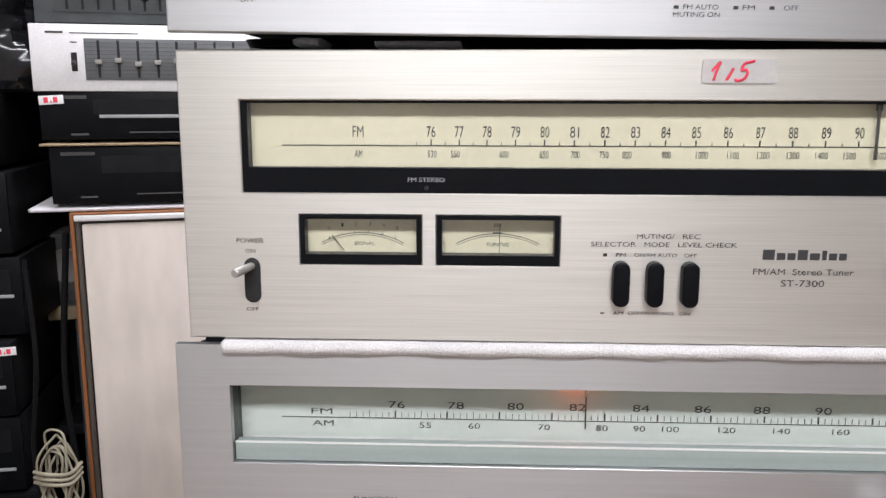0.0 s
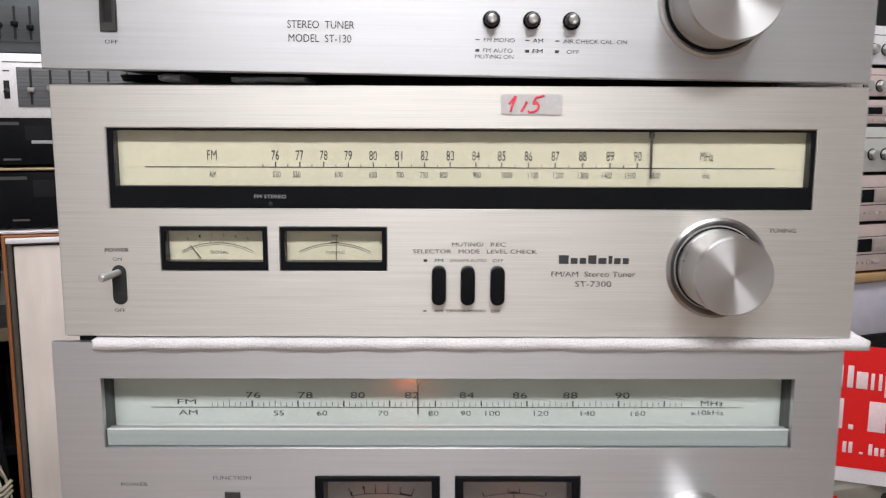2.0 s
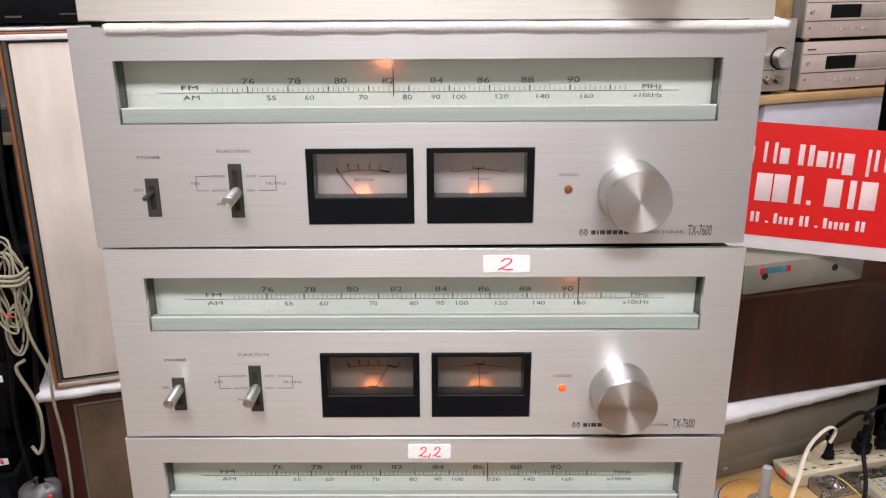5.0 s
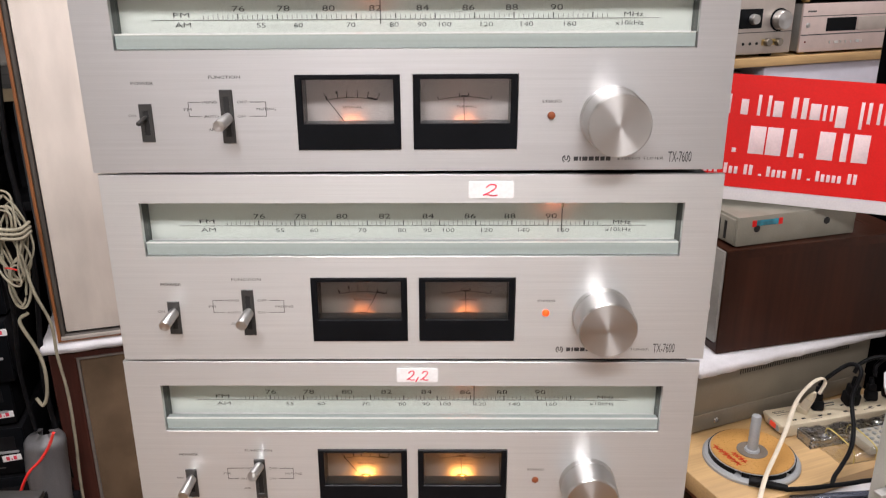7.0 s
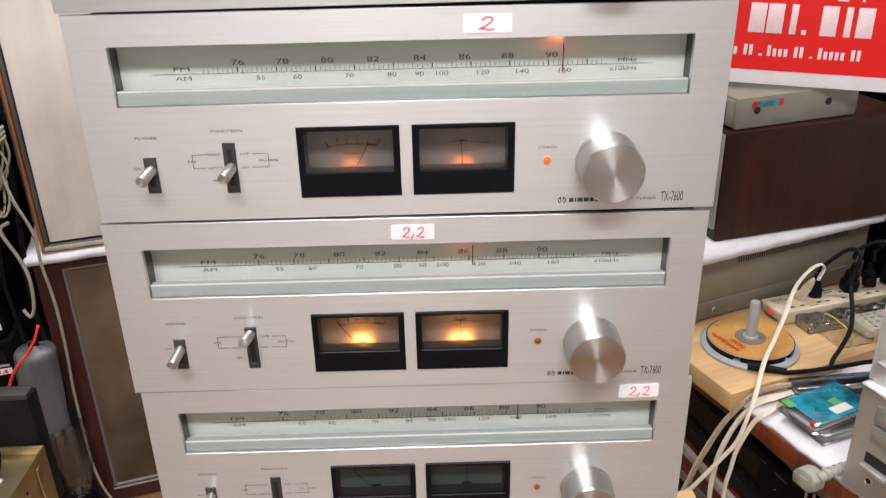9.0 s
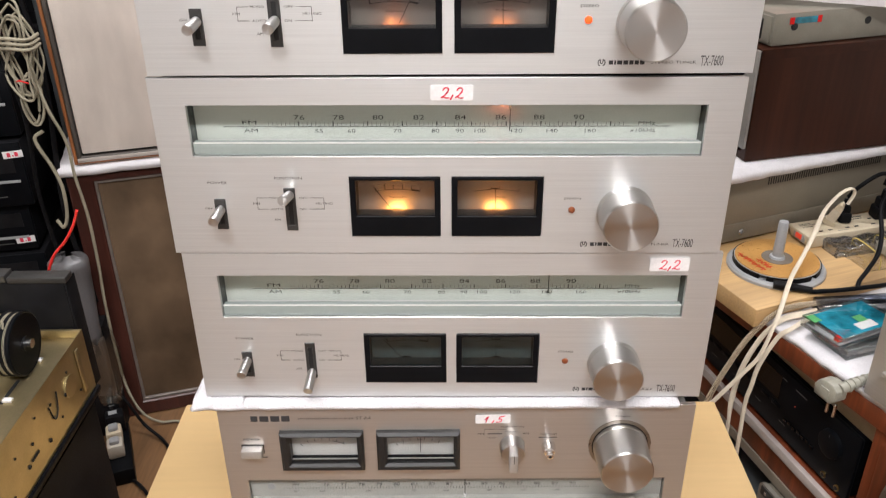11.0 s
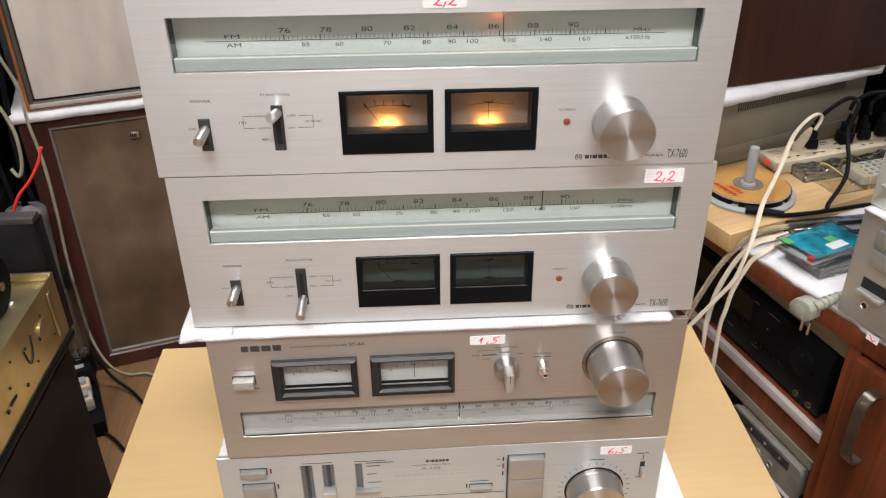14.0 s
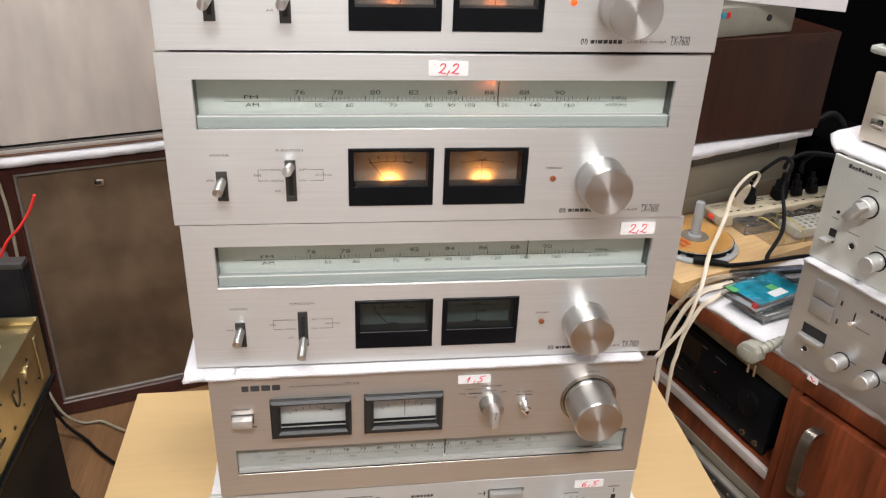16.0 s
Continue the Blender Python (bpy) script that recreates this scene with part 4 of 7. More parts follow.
# ---- tuner on top ----
def top_tuner():
    t = thing("stereo_tuner", pose(0.0135, 0.0, 1.4075, 0, 0.9, 0), "plain silver brushed tuner on black feet and foam scraps", "stereo tuner")
    o = -0.0135
    f = part("front_panel", plate(-0.2185, 0.2005, 0, 0.145, 0, 0.005, [(0.104 + o, 0.194 + o, 0.0475, 0.118)], 0.0008), M_ALU_TOP, t, "brushed aluminium front panel")
    case(t, 0.402, 0.145, 0.30)
    part("dial_window", box(0.104 + o, 0.196 + o, 0.004, 0.006, 0.047, 0.119), M_BLACK, t, "dark dial window")
    s = part("power_switch", plate(-0.1742 + o, -0.1660 + o, 0.0190, 0.0560, -0.0012, 0.002, [(-0.1722 + o, -0.1680 + o, 0.0235, 0.0510)], 0.0003), M_SLOT, t, "grey switch slot")
    part("slot", box(-0.1723 + o, -0.1679 + o, -0.0006, 0.001, 0.0230, 0.0515), M_HOLE, s)
    part("lever", rod((-0.170 + o, 0, 0.0420), (-0.1765 + o, -0.0190, 0.0400), 0.0026, 0.0034, 24, 0.0005), M_SPUN, s, "polished metal lever")
    lettering([("OFF", -0.1690 + o, 0.0140, 0.0019, 0.0066), ("FM MONO", 0.0255 + o, 0.0182, 0.0020, 0.0155), ("FM AUTO", 0.0248 + o, 0.0131, 0.0020, 0.0148), ("MUTING ON", 0.0232 + o, 0.0100, 0.0020, 0.0195), ("AM", 0.0448 + o, 0.0182, 0.0020, 0.0052), ("FM", 0.0448 + o, 0.0131, 0.0020, 0.0052),
               ("AIR CHECK CAL. ON", 0.0735 + o, 0.0182, 0.0020, 0.0320), ("OFF", 0.0625 + o, 0.0131, 0.0020, 0.0062)], -0.0003, f, M_INK, "panel_lettering")
    lettering([("STEREO  TUNER", -0.0640 + o, 0.0242, 0.0038, 0.0335), ("MODEL  ST-130", -0.0645 + o, 0.0175, 0.0038, 0.0315)], -0.0003, f, M_INK, "model_lettering")
    bars([(x + o, x + o + 0.002, z, z + h) for x in (0.0135, 0.0385, 0.0535) for z, h in ((0.0180, 0.0005), (0.0123, 0.0014))], -0.0001, f, M_INK, "button_signs")
    for x in (0.0212, 0.0414, 0.0612):
        b = part("push_button", turned(x + o, 0.0280, 0, [(0.0034, 0), (0.0034, -0.0060), (0.0026, -0.0075)], 24), M_SLOT, t, "round dark push button")
        part("button_face", turned(x + o, 0.0280, -0.0070, [(0.0023, 0.001), (0.0023, -0.0009), (0.0016, -0.0013)], 20), M_SPUN, b, "bright metal face")
        part("button_collar", turned(x + o, 0.0280, 0, [(0.0044, 0.001), (0.0044, -0.0012), (0.0037, -0.0016)], 24), M_BLACK, b)
    k = knob(t, 0.1330 + o, 0.0400, 0.0245, 0.030, 0, 0.0290)
    part("knob_gap", turned(0.1330 + o, 0.0400, 0.0, [(0.0258, 0.001), (0.0258, -0.0024)], 40), M_BLACK, k)
    for x in (-0.1825, 0.165):
        part("foot", upright(x, 0.05, -0.0032 if x < 0 else -0.0014, [(0.013, 0), (0.0145, 0.0033 if x < 0 else 0.0015)], 24), M_BLACK, t, "black rubber foot")


top_tuner()
solid("foam_sheet", slab(-0.205, 0.176, 0.030, 0.20, -0.0015, 0.0058, 60, 6, 0.0012, 1.0), M_SLOTGREY, "thin grey foam sheet between two tuners", "foam sheet", m=pose(0, 0, 1.3995, 0, 0.6, 0))
solid("foam_scrap", slab(-0.157, -0.142, 0.026, 0.060, 1.4066, 1.4106, 8, 4, 0.0016, 5.0), M_FOAM, "folded scrap of white foam between two tuners", "foam sheet")
solid("foam_scrap", slab(-0.120, -0.076, 0.032, 0.070, 1.4062, 1.4098, 16, 4, 0.0014, 2.5), M_FOAM, "flat scrap of white foam between two tuners", "foam sheet")
solid("foam_scrap", slab(0.180, 0.209, 0.012, 0.06, 1.4034, 1.4062, 8, 3, 0.001, 2.0), M_FOAM, "scrap of white foam at the tuner's end", "foam sheet")
solid("towel", slab(-0.188, 0.224, -0.0035, 0.25, 1.2645, 1.2735, 150, 8, 0.0014, 7.0), M_TOWEL, "folded white terry towel between two tuners", "towel")
solid("foam_sheet", slab(-0.204, 0.196, -0.0090, 0.25, 0.7040, 0.7085, 90, 8, 0.0012, 9.0, 0.0012), M_FOAM, "white packing foam sheet under a tuner", "foam sheet")
solid("foam_scrap", slab(-0.222, -0.172, -0.010, 0.12, 0.7012, 0.7094, 16, 12, 0.004, 19.0), M_FOAM, "folded end of white foam under a tuner", "foam sheet")
for fx in (-0.178, 0.183):
    solid("rubber_foot", box(fx - 0.018, fx + 0.018, 0.004, 0.04, 1.2690, 1.2725), M_BLACK, "flat black rubber pad under a tuner", "foot")


# ---- champagne tuner under the foam ----
def framed_tuner():
    t = thing("stereo_tuner", pose(0.005, -0.004, 0.5670, 0, 0.2, 0.3), "champagne brushed tuner with grey framed meters and a low dial", "stereo tuner")
    W, H = 0.409, 0.1365
    win = (-0.187, 0.187, 0.0255, 0.0545)
    f = part("front_panel", plate(-W / 2, W / 2, 0, H, 0, 0.004, [win, (-0.150, -0.083, 0.071, 0.107), (-0.066, 0.000, 0.071, 0.107)], 0.0002), M_ALU_PINK, t, "champagne brushed aluminium front panel")
    case(t, W, H, 0.29, mat=M_STEEL)
    d = part("dial_plate", box(win[0], win[1], 0.0062, 0.0072, 0.022, 0.058), M_DIAL_GREY, t, "pale grey dial scale")
    part("window_lining", plate(-0.189, 0.189, 0.022, 0.058, 0.0042, 0.0062, [win]), M_RECESS, t)
    part("dial_ledge", box(win[0] + 0.001, win[1] - 0.001, 0.0010, 0.0060, 0.0256, 0.0300, 0.0005), M_DIAL_GREY, t, "pale ledge under the scale")
    part("ledge_line", box(win[0] + 0.001, win[1] - 0.001, 0.0004, 0.0012, 0.0256, 0.0266), M_HOLE, t)
    rows = [(str(76 + i), (-118 + 16.0 * i) * MM, 0.0434, 0.0033, 0.0058) for i in range(15)] + [("FM", -0.146, 0.0434, 0.0028, 0.0055), ("AM", -0.146, 0.0354, 0.0021, 0.0050)]
    rows += [(str(v), x * MM, 0.0354, 0.0020, 0.0050) for v, x in ((550, -122), (600, -80), (700, -38), (800, -9), (1000, 30), (1200, 62), (1400, 92))]
    lettering(rows, 0.0058, d, M_INK, "scale_numbers")
    bars([((-157 + 2.67 * i) * MM - 0.00022, (-157 + 2.67 * i) * MM + 0.00022, 0.0380, 0.0408 if i % 6 == 3 else 0.0400) for i in range(105)], 0.0060, d, M_INK, "scale_ticks")
    part("tuned_emblem", turned(-0.168, 0.0415, 0.0060, [(0.0036, 0), (0.0036, -0.0005)], 20), M_GREYPL, d)
    p = part("pointer", box(0.0078, 0.0086, 0.0035, 0.0050, 0.029, 0.0545), M_INK, t)
    part("pointer_tip", box(0.0071, 0.0093, 0.0030, 0.0055, 0.0288, 0.0325), M_WHITEPANEL, p)
    g = part("dial_glass", box(win[0], win[1], 0.0004, 0.0008, 0.0302, 0.0543), M_PLAINGLASS, t)
    g.visible_shadow = False
    for k, x0 in enumerate((-0.153, -0.069)):
        x1 = x0 + 0.0725
        mt = part("meter_frame", plate(x0, x1, 0.0695, 0.1117, -0.0065, 0.002, [(x0 + 0.0085, x1 - 0.0055, 0.0775, 0.1065)], 0.0022), M_METERFRAME, t, "dark grey bevelled meter frame")
        part("meter_well", plate(x0 + 0.003, x1 - 0.003, 0.071, 0.107, 0.002, 0.0050, [(x0 + 0.0085, x1 - 0.0055, 0.0775, 0.1065)]), M_BLACK, mt)
        part("meter_card", box(x0 + 0.004, x1 - 0.004, 0.0050, 0.0060, 0.072, 0.108), M_METER_GREY, mt, "pale meter card")
        sl = part("meter_sill", box(x0 + 0.0085, x1 - 0.0055, 0.0005, 0.0048, 0.0776, 0.0796, 0.0004), M_BLACK, mt)
        part("sill_edge", box(x0 + 0.0085, x1 - 0.0055, -0.0006, 0.0004, 0.0790, 0.0798), M_SATIN, sl, "bright thin edge")
        cx = (x0 + x1) / 2 + 0.0015
        bm = bmesh.new()
        for a in range(-34, 35, 10):
            s, c = math.sin(radians(a)), math.cos(radians(a))
            needle(cx + 0.036 * s, 0.0615 + 0.0345 * c, cx + 0.0385 * s, 0.0615 + 0.037 * c, 0.0006, 0.0047, bm)
        arc_line(cx, 0.0615, 0.0345, 10 if k == 0 else -3, 30 if k == 0 else 3, 0.0007, 0.0048, 8, bm)
        part("meter_scale", bm, M_INK, mt)
        part("needle", needle(cx - 0.020, 0.0995, cx - 0.0165, 0.1050, 0.0005, 0.0036) if k == 0 else needle(cx, 0.083, cx, 0.1060, 0.0005, 0.0036), M_INK, mt)
        part("bulb", lathe([(0.0004, -0.005), (0.0012, -0.004), (0.0012, 0.004), (0.0004, 0.005)], 8, Matrix.Translation((cx, 0.0032, 0.1062)) @ Matrix.Rotation(radians(90), 4, "Z")), M_BULB_SOFT, mt, "faint warm meter lamp")
        mg = part("meter_glass", box(x0 + 0.0086, x1 - 0.0056, -0.0030, -0.0025, 0.0776, 0.1064), M_PLAINGLASS, mt)
        mg.visible_shadow = False
    b = part("power_button", box(-0.187, -0.169, -0.0085, 0.001, 0.0868, 0.0950, 0.0008), M_SATIN, t, "polished push button")
    part("button_gap", box(-0.1878, -0.1682, -0.0002, 0.001, 0.0861, 0.0960), M_HOLE, b)
    lettering([("POWER", -0.178, 0.1020, 0.0019, 0.0150), ("FM STEREO/FM-AM TUNER", -0.1115, 0.1245, 0.0018, 0.0480), ("FUNCTION", 0.0490, 0.1142, 0.0018, 0.0195), ("FM", 0.0215, 0.1065, 0.0017, 0.0052), ("AM", 0.0605, 0.1068, 0.0017, 0.0052), ("STEREO", 0.0480, 0.1088, 0.0014, 0.0105), ("MONO", 0.0315, 0.1022, 0.0014, 0.0075),
               ("MUTING", 0.0805, 0.1058, 0.0018, 0.0140), ("TUNING", 0.1435, 0.1248, 0.0018, 0.0140)], -0.0003, f, M_INK, "panel_lettering")
    lettering([("ST-A4", -0.0795, 0.1250, 0.0032, 0.0125)], -0.0003, f, M_INK, "model_lettering")
    bars([(-0.184, -0.176, 0.0812, 0.0820), (-0.174, -0.166, 0.0812, 0.0820), (0.0245, 0.0440, 0.1113, 0.1115), (0.0245, 0.0247, 0.1040, 0.1115), (0.072, 0.079, 0.1018, 0.1025), (0.081, 0.088, 0.1018, 0.1025), (0.0275, 0.0400, 0.1060, 0.1070)], -0.0001, f, M_INK_SOFT, "small_print")
    wordmark(-0.1765, -0.1430, 0.1245, 0.0058, -0.0001, f, M_INK, FOUR)
    k = knob(t, 0.1430, 0.0935, 0.0235, 0.0365, 0, 0.0, 0.95)
    part("knob_ring", turned(0.1430, 0.0935, 0.0, [(0.0272, 0.001), (0.0272, -0.0008), (0.0262, -0.0012)], 48), M_HANDLE, k, "dark metal ring")
    part("knob_gap", turned(0.1430, 0.0935, 0.0, [(0.0243, 0.001), (0.0243, -0.0016)], 48), M_BLACK, k)
    s = part("function_selector", turned(0.0490, 0.0932, 0, [(0.0112, 0), (0.0106, -0.010), (0.0098, -0.012)], 40), M_SPUN, t, "turned metal selector")
    part("selector_bar", box(0.0455, 0.0525, -0.0250, -0.009, 0.0838, 0.1030, 0.0012), M_SATIN, s)
    part("index_line", box(0.0487, 0.0493, -0.0253, -0.0240, 0.0940, 0.1025), M_HOLE, s)
    q = part("muting_toggle", turned(0.0810, 0.0925, 0, [(0.0062, 0), (0.0058, -0.005), (0.0046, -0.009), (0.0038, -0.0095)], 28), M_CHROME, t, "small metal toggle")
    part("toggle_tip", turned(0.0810, 0.0925, -0.009, [(0.0022, 0), (0.0022, -0.0025), (0.0030, -0.003), (0.0030, -0.005), (0.0018, -0.0055)], 16), M_CHROME, q)
    part("tip_hole", turned(0.0810, 0.0925, -0.0137, [(0.0014, 0), (0.0014, -0.0011)], 12), M_HOLE, q)


framed_tuner()
price_tag("1,5", 0.0372, -0.0050, 0.6905, 0.0300, 0.0090, -0.4)


# ---- amplifier at the bottom ----
def slider_amp():
    t = thing("stereo_amplifier", pose(-0.0015, -0.002, 0.4520), "silver stereo amplifier with sliders and a large volume knob", "amplifier")
    W, H = 0.421, 0.1125
    f = part("front_panel", plate(-W / 2, W / 2, 0.008, H, 0, 0.004, [(-0.1345, -0.1240, 0.042, 0.0975), (-0.1145, -0.1040, 0.042, 0.0975), (-0.0835, -0.0775, 0.062, 0.0970), (0.0605, 0.0955, 0.020, 0.0985)], 0.0008), M_ALU_PALE, t, "brushed aluminium front panel")
    case(t, W, H, 0.29, inset=0.001, mat=M_WHITEPANEL, base=0.008)
    part("slot_back", box(-0.14, 0.10, 0.0042, 0.006, 0.02, 0.10), M_SLOTGREY, t)
    for x, z in ((-0.12925, 0.0500), (-0.10925, 0.0650)):
        s = part("slider_rail", box(x - 0.0015, x + 0.0015, 0.0015, 0.0035, 0.043, 0.0972), M_SLOT, t)
        part("slider_knob", box(x - 0.0062, x + 0.0062, -0.0085, 0.003, z - 0.003, z + 0.003, 0.0007), M_SATIN, s, "flat metal slider knob")
    part("lever_cap", box(-0.0850, -0.0610, -0.0055, 0.001, 0.0625, 0.0652, 0.0007), M_BUTTON, t, "flat metal slider knob")
    for x0, x1, z0, z1 in ((-0.190, -0.166, 0.0905, 0.0975), (-0.190, -0.161, 0.0520, 0.0780), (-0.188, -0.161, 0.0200, 0.0495), (0.0245, 0.0460, 0.0592, 0.0626)):
        b = part("push_button", box(x0, x1, -0.0065, 0.001, z0, z1, 0.0009), M_BUTTON, t, "flat metal push button")
        part("button_gap", box(x0 - 0.0007, x1 + 0.0007, -0.0003, 0.001, z0 - 0.0007, z1 + 0.0007), M_HOLE, b)
    for z0, z1 in ((0.0725, 0.0980), (0.0465, 0.0712), (0.0205, 0.0452)):
        part("selector_button", box(0.0612, 0.0948, -0.0070, 0.0035, z0, z1, 0.0010), M_BUTTON, t, "square metal selector button")
    for x, z in ((-0.1622, 0.0940), (-0.1575, 0.0735), (0.0562, 0.0855)):
        part("indicator", box(x - 0.0007, x + 0.0007, -0.0008, 0.001, z - 0.0026, z + 0.0026), M_LEDRED, t, "small red indicator")
    for x, z in ((0.0562, 0.0945), (0.0562, 0.0755), (0.0215, 0.0610), (-0.1570, 0.0480)):
        part("indicator", box(x - 0.0006, x + 0.0006, -0.0006, 0.001, z - 0.0024, z + 0.0024), M_BLACK, t)
    k = knob(t, 0.1465, 0.0475, 0.0275, 0.024, 0, 0.0, 0.96, "volume_knob")
    part("knob_gap", turned(0.1465, 0.0475, 0.0, [(0.0290, 0.001), (0.0290, -0.0004)], 48), M_BLACK, k)
    bm = bmesh.new()
    for i in range(25):
        a = radians(-140 + i * 11.67)
        s, c = math.sin(a), math.cos(a)
        needle(0.1465 + 0.0325 * s, 0.0475 + 0.0325 * c, 0.1465 + 0.0355 * s, 0.0475 + 0.0355 * c, 0.0005, -0.0003, bm)
    part("volume_scale", bm, M_INK_SOFT, f)
    part("lever_slot", box(0.1892, 0.1938, -0.0003, 0.001, 0.0635, 0.0815, 0.0001), M_HOLE, f)
    sw = part("mode_lever", box(0.1898, 0.1934, -0.0065, 0.001, 0.0640, 0.0755, 0.0009), M_SATIN, t, "small flat lever")
    bars([(0.1907, 0.1917, 0.0845, 0.0900), (0.1850, 0.1960, 0.0922, 0.0930), (0.1865, 0.1955, 0.0608, 0.0614), (-0.1330, -0.1050, 0.1006, 0.1012), (-0.0840, -0.0550, 0.1002, 0.1008), (-0.0730, -0.0480, 0.0975, 0.0983), (-0.0730, -0.0600, 0.0935, 0.0943), (-0.0730, -0.0640, 0.0830, 0.0837), (-0.0730, -0.0600, 0.0720, 0.0727), (-0.155, 0.058, 0.0505, 0.0509),
          (0.0250, 0.0430, 0.0665, 0.0671), (0.1390, 0.1540, 0.0868, 0.0874), (0.0500, 0.0540, 0.0940, 0.0946), (0.0500, 0.0540, 0.0852, 0.0858)], -0.0001, f, M_INK_SOFT, "small_print")
    lettering([("STEREO AMPLIFIER", -0.0125, 0.0918, 0.0016, 0.0370), ("A-120", -0.0125, 0.0872, 0.0034, 0.0180)], -0.0003, f, M_INK_SOFT, "model_lettering")
    bars([(-0.0470 + 0.0058 * i, -0.0425 + 0.0058 * i, 0.0788, 0.0802) for i in range(12)], -0.0001, f, M_GREYPL, "slogan_bars")
    wordmark(-0.0170, 0.0045, 0.0965, 0.0028, -0.0001, f, M_INK, SEVEN)
    for x in (-0.17, 0.17):
        part("foot", box(x - 0.02, x + 0.02, 0.03, 0.06, -0.002, 0.009, 0.001), M_BLACK, t, "black foot")


slider_amp()
price_tag("6,5", 0.1620, -0.0028, 0.5510, 0.0300, 0.0095, 0.3)
solid("paper_sheet", box(0.12, 0.249, -0.02, 0.27, 0.4502, 0.4512), M_LABEL, "white paper sheet on the table under the amplifier", "paper", m=pose(0, 0, 0, 0, 0, 0))

# ---- left side: speaker on a cabinet, with units on top ----
LM = pose(-0.685, 0.845, 0, 0, 0, 16.8)
RM = pose(0.405, 0.516, 0, 0, 0, 22)


def left_cabinet():
    t = thing("speaker_cabinet", LM, "dark red wood speaker cabinet with a brown cloth front", "speaker")
    part("body", plate(-0.022, 0.50, 0.0, 0.562, 0.0, 0.33, [(0.0245, 0.452, 0.035, 0.547)], 0.003), M_FRAMEWOOD, t, "dark red wood box")
    part("front_cloth", box(0.0285, 0.448, 0.010, 0.03, 0.039, 0.543, 0.002), M_DOORCLOTH, t, "brown woven cloth panel")
    part("inner_trim", plate(0.0245, 0.452, 0.035, 0.547, 0.004, 0.014, [(0.0295, 0.446, 0.041, 0.5415)], 0.001), M_TRIMGREY, t, "grey metal trim")
    k = part("badge", box(0.157, 0.175, 0.002, 0.012, 0.505, 0.519, 0.002), M_CHROME, t, "small square metal badge")
    part("badge_centre", box(0.162, 0.170, 0.0005, 0.004, 0.508, 0.515, 0.001), M_SLOT, k)


left_cabinet()
solid("foam_sheet", slab(-0.035, 0.48, -0.014, 0.30, 0.562, 0.5845, 60, 8, 0.004, 3.0), M_FOAM, "white foam sheet on the cabinet under the speaker", "foam sheet", m=LM)


def left_speaker():
    t = thing("loudspeaker", LM @ pose(0, 0, 0.585), "large loudspeaker with pale grille cloth and orange-brown veneer", "speaker")
    part("cabinet", plate(0.0005, 0.421, 0.0, 0.628, -0.003, 0.30, [(0.0060, 0.413, 0.002, 0.625)], 0.001), M_ORANGE, t, "orange-brown veneered cabinet")
    part("front_frame", plate(0.0062, 0.4128, 0.0022, 0.6248, -0.001, 0.016, [(0.0145, 0.405, 0.014, 0.613)], 0.002), M_GREYTRIM, t, "grey-brown front frame")
    part("grille_gap", box(0.0140, 0.4055, 0.006, 0.015, 0.0135, 0.6135), M_HOLE, t)
    part("grille", box(0.0165, 0.402, -0.001, 0.010, 0.018, 0.6105, 0.003), M_GRILLE, t, "pale grey-beige grille cloth")
    # lower frame strip faces up; the light on it is put into a paler colour
    part("lit_bottom_trim", box(0.0065, 0.412, -0.0035, 0.004, 0.003, 0.0105, 0.001), M_PALETRIM, t, "lower frame trim, paled for the light it catches")
    part("top_strip", box(0.0065, 0.418, -0.0045, 0.012, 0.6155, 0.6245, 0.0015), M_WHITEPANEL, t, "white strip along the top")


left_speaker()
solid("foam_sheet", slab(-0.060, 0.44, 0.006, 0.26, 1.2133, 1.2215, 50, 6, 0.002, 4.0), M_FOAM, "white foam sheet on top of the loudspeaker", "foam sheet", m=LM)


def black_unit(m, w, h, d, label, cat="amplifier", tag=None, group="", knobs=0, bar=True, lip=0.4):
    t = thing("black_hifi_unit", m, label, cat, group)
    part("case", box(-w / 2, w / 2, 0.003, d, 0.004, h, 0.002), M_CASE, t)
    f = part("front_panel", box(-w / 2, w / 2, -0.004, 0.003, 0.004, h, 0.0015), M_BLACK, t, "glossy black front panel")
    part("display_window", box(-w * 0.32, w * 0.46, -0.0048, -0.003, h * 0.55, h * 0.85), M_CASE, f)
    if bar:
        part("silver_strip", box(-w * 0.30, w * 0.47, -0.0062, -0.004, h * lip, h * lip + 0.005, 0.0005), M_GREYPL, f, "grey strip")
    for i in range(knobs):
        part("knob", turned(w * (0.28 - 0.16 * i), h * 0.3, -0.004, [(0.013, 0), (0.012, -0.012), (0.011, -0.013)], 24), M_BLACK, f)
    bars([(-w * 0.46, -w * 0.34, h * 0.86, h * 0.86 + 0.005), (-w * 0.40, -w * 0.34, h * 0.14, h * 0.14 + 0.003), (w * 0.05, w * 0.4, h * 0.18, h * 0.18 + 0.002), (-w * 0.2, w * 0.0, h * 0.18, h * 0.18 + 0.002)], -0.0042, f, M_INK_SOFT, "small_print")
    for sx in (-w * 0.38, w * 0.38):
        part("foot", upright(sx, 0.04, 0, [(0.014, 0), (0.016, 0.0045)], 16), M_BLACK, t)
    if tag:
        price_tag_at(m, tag, w, h)
    return t


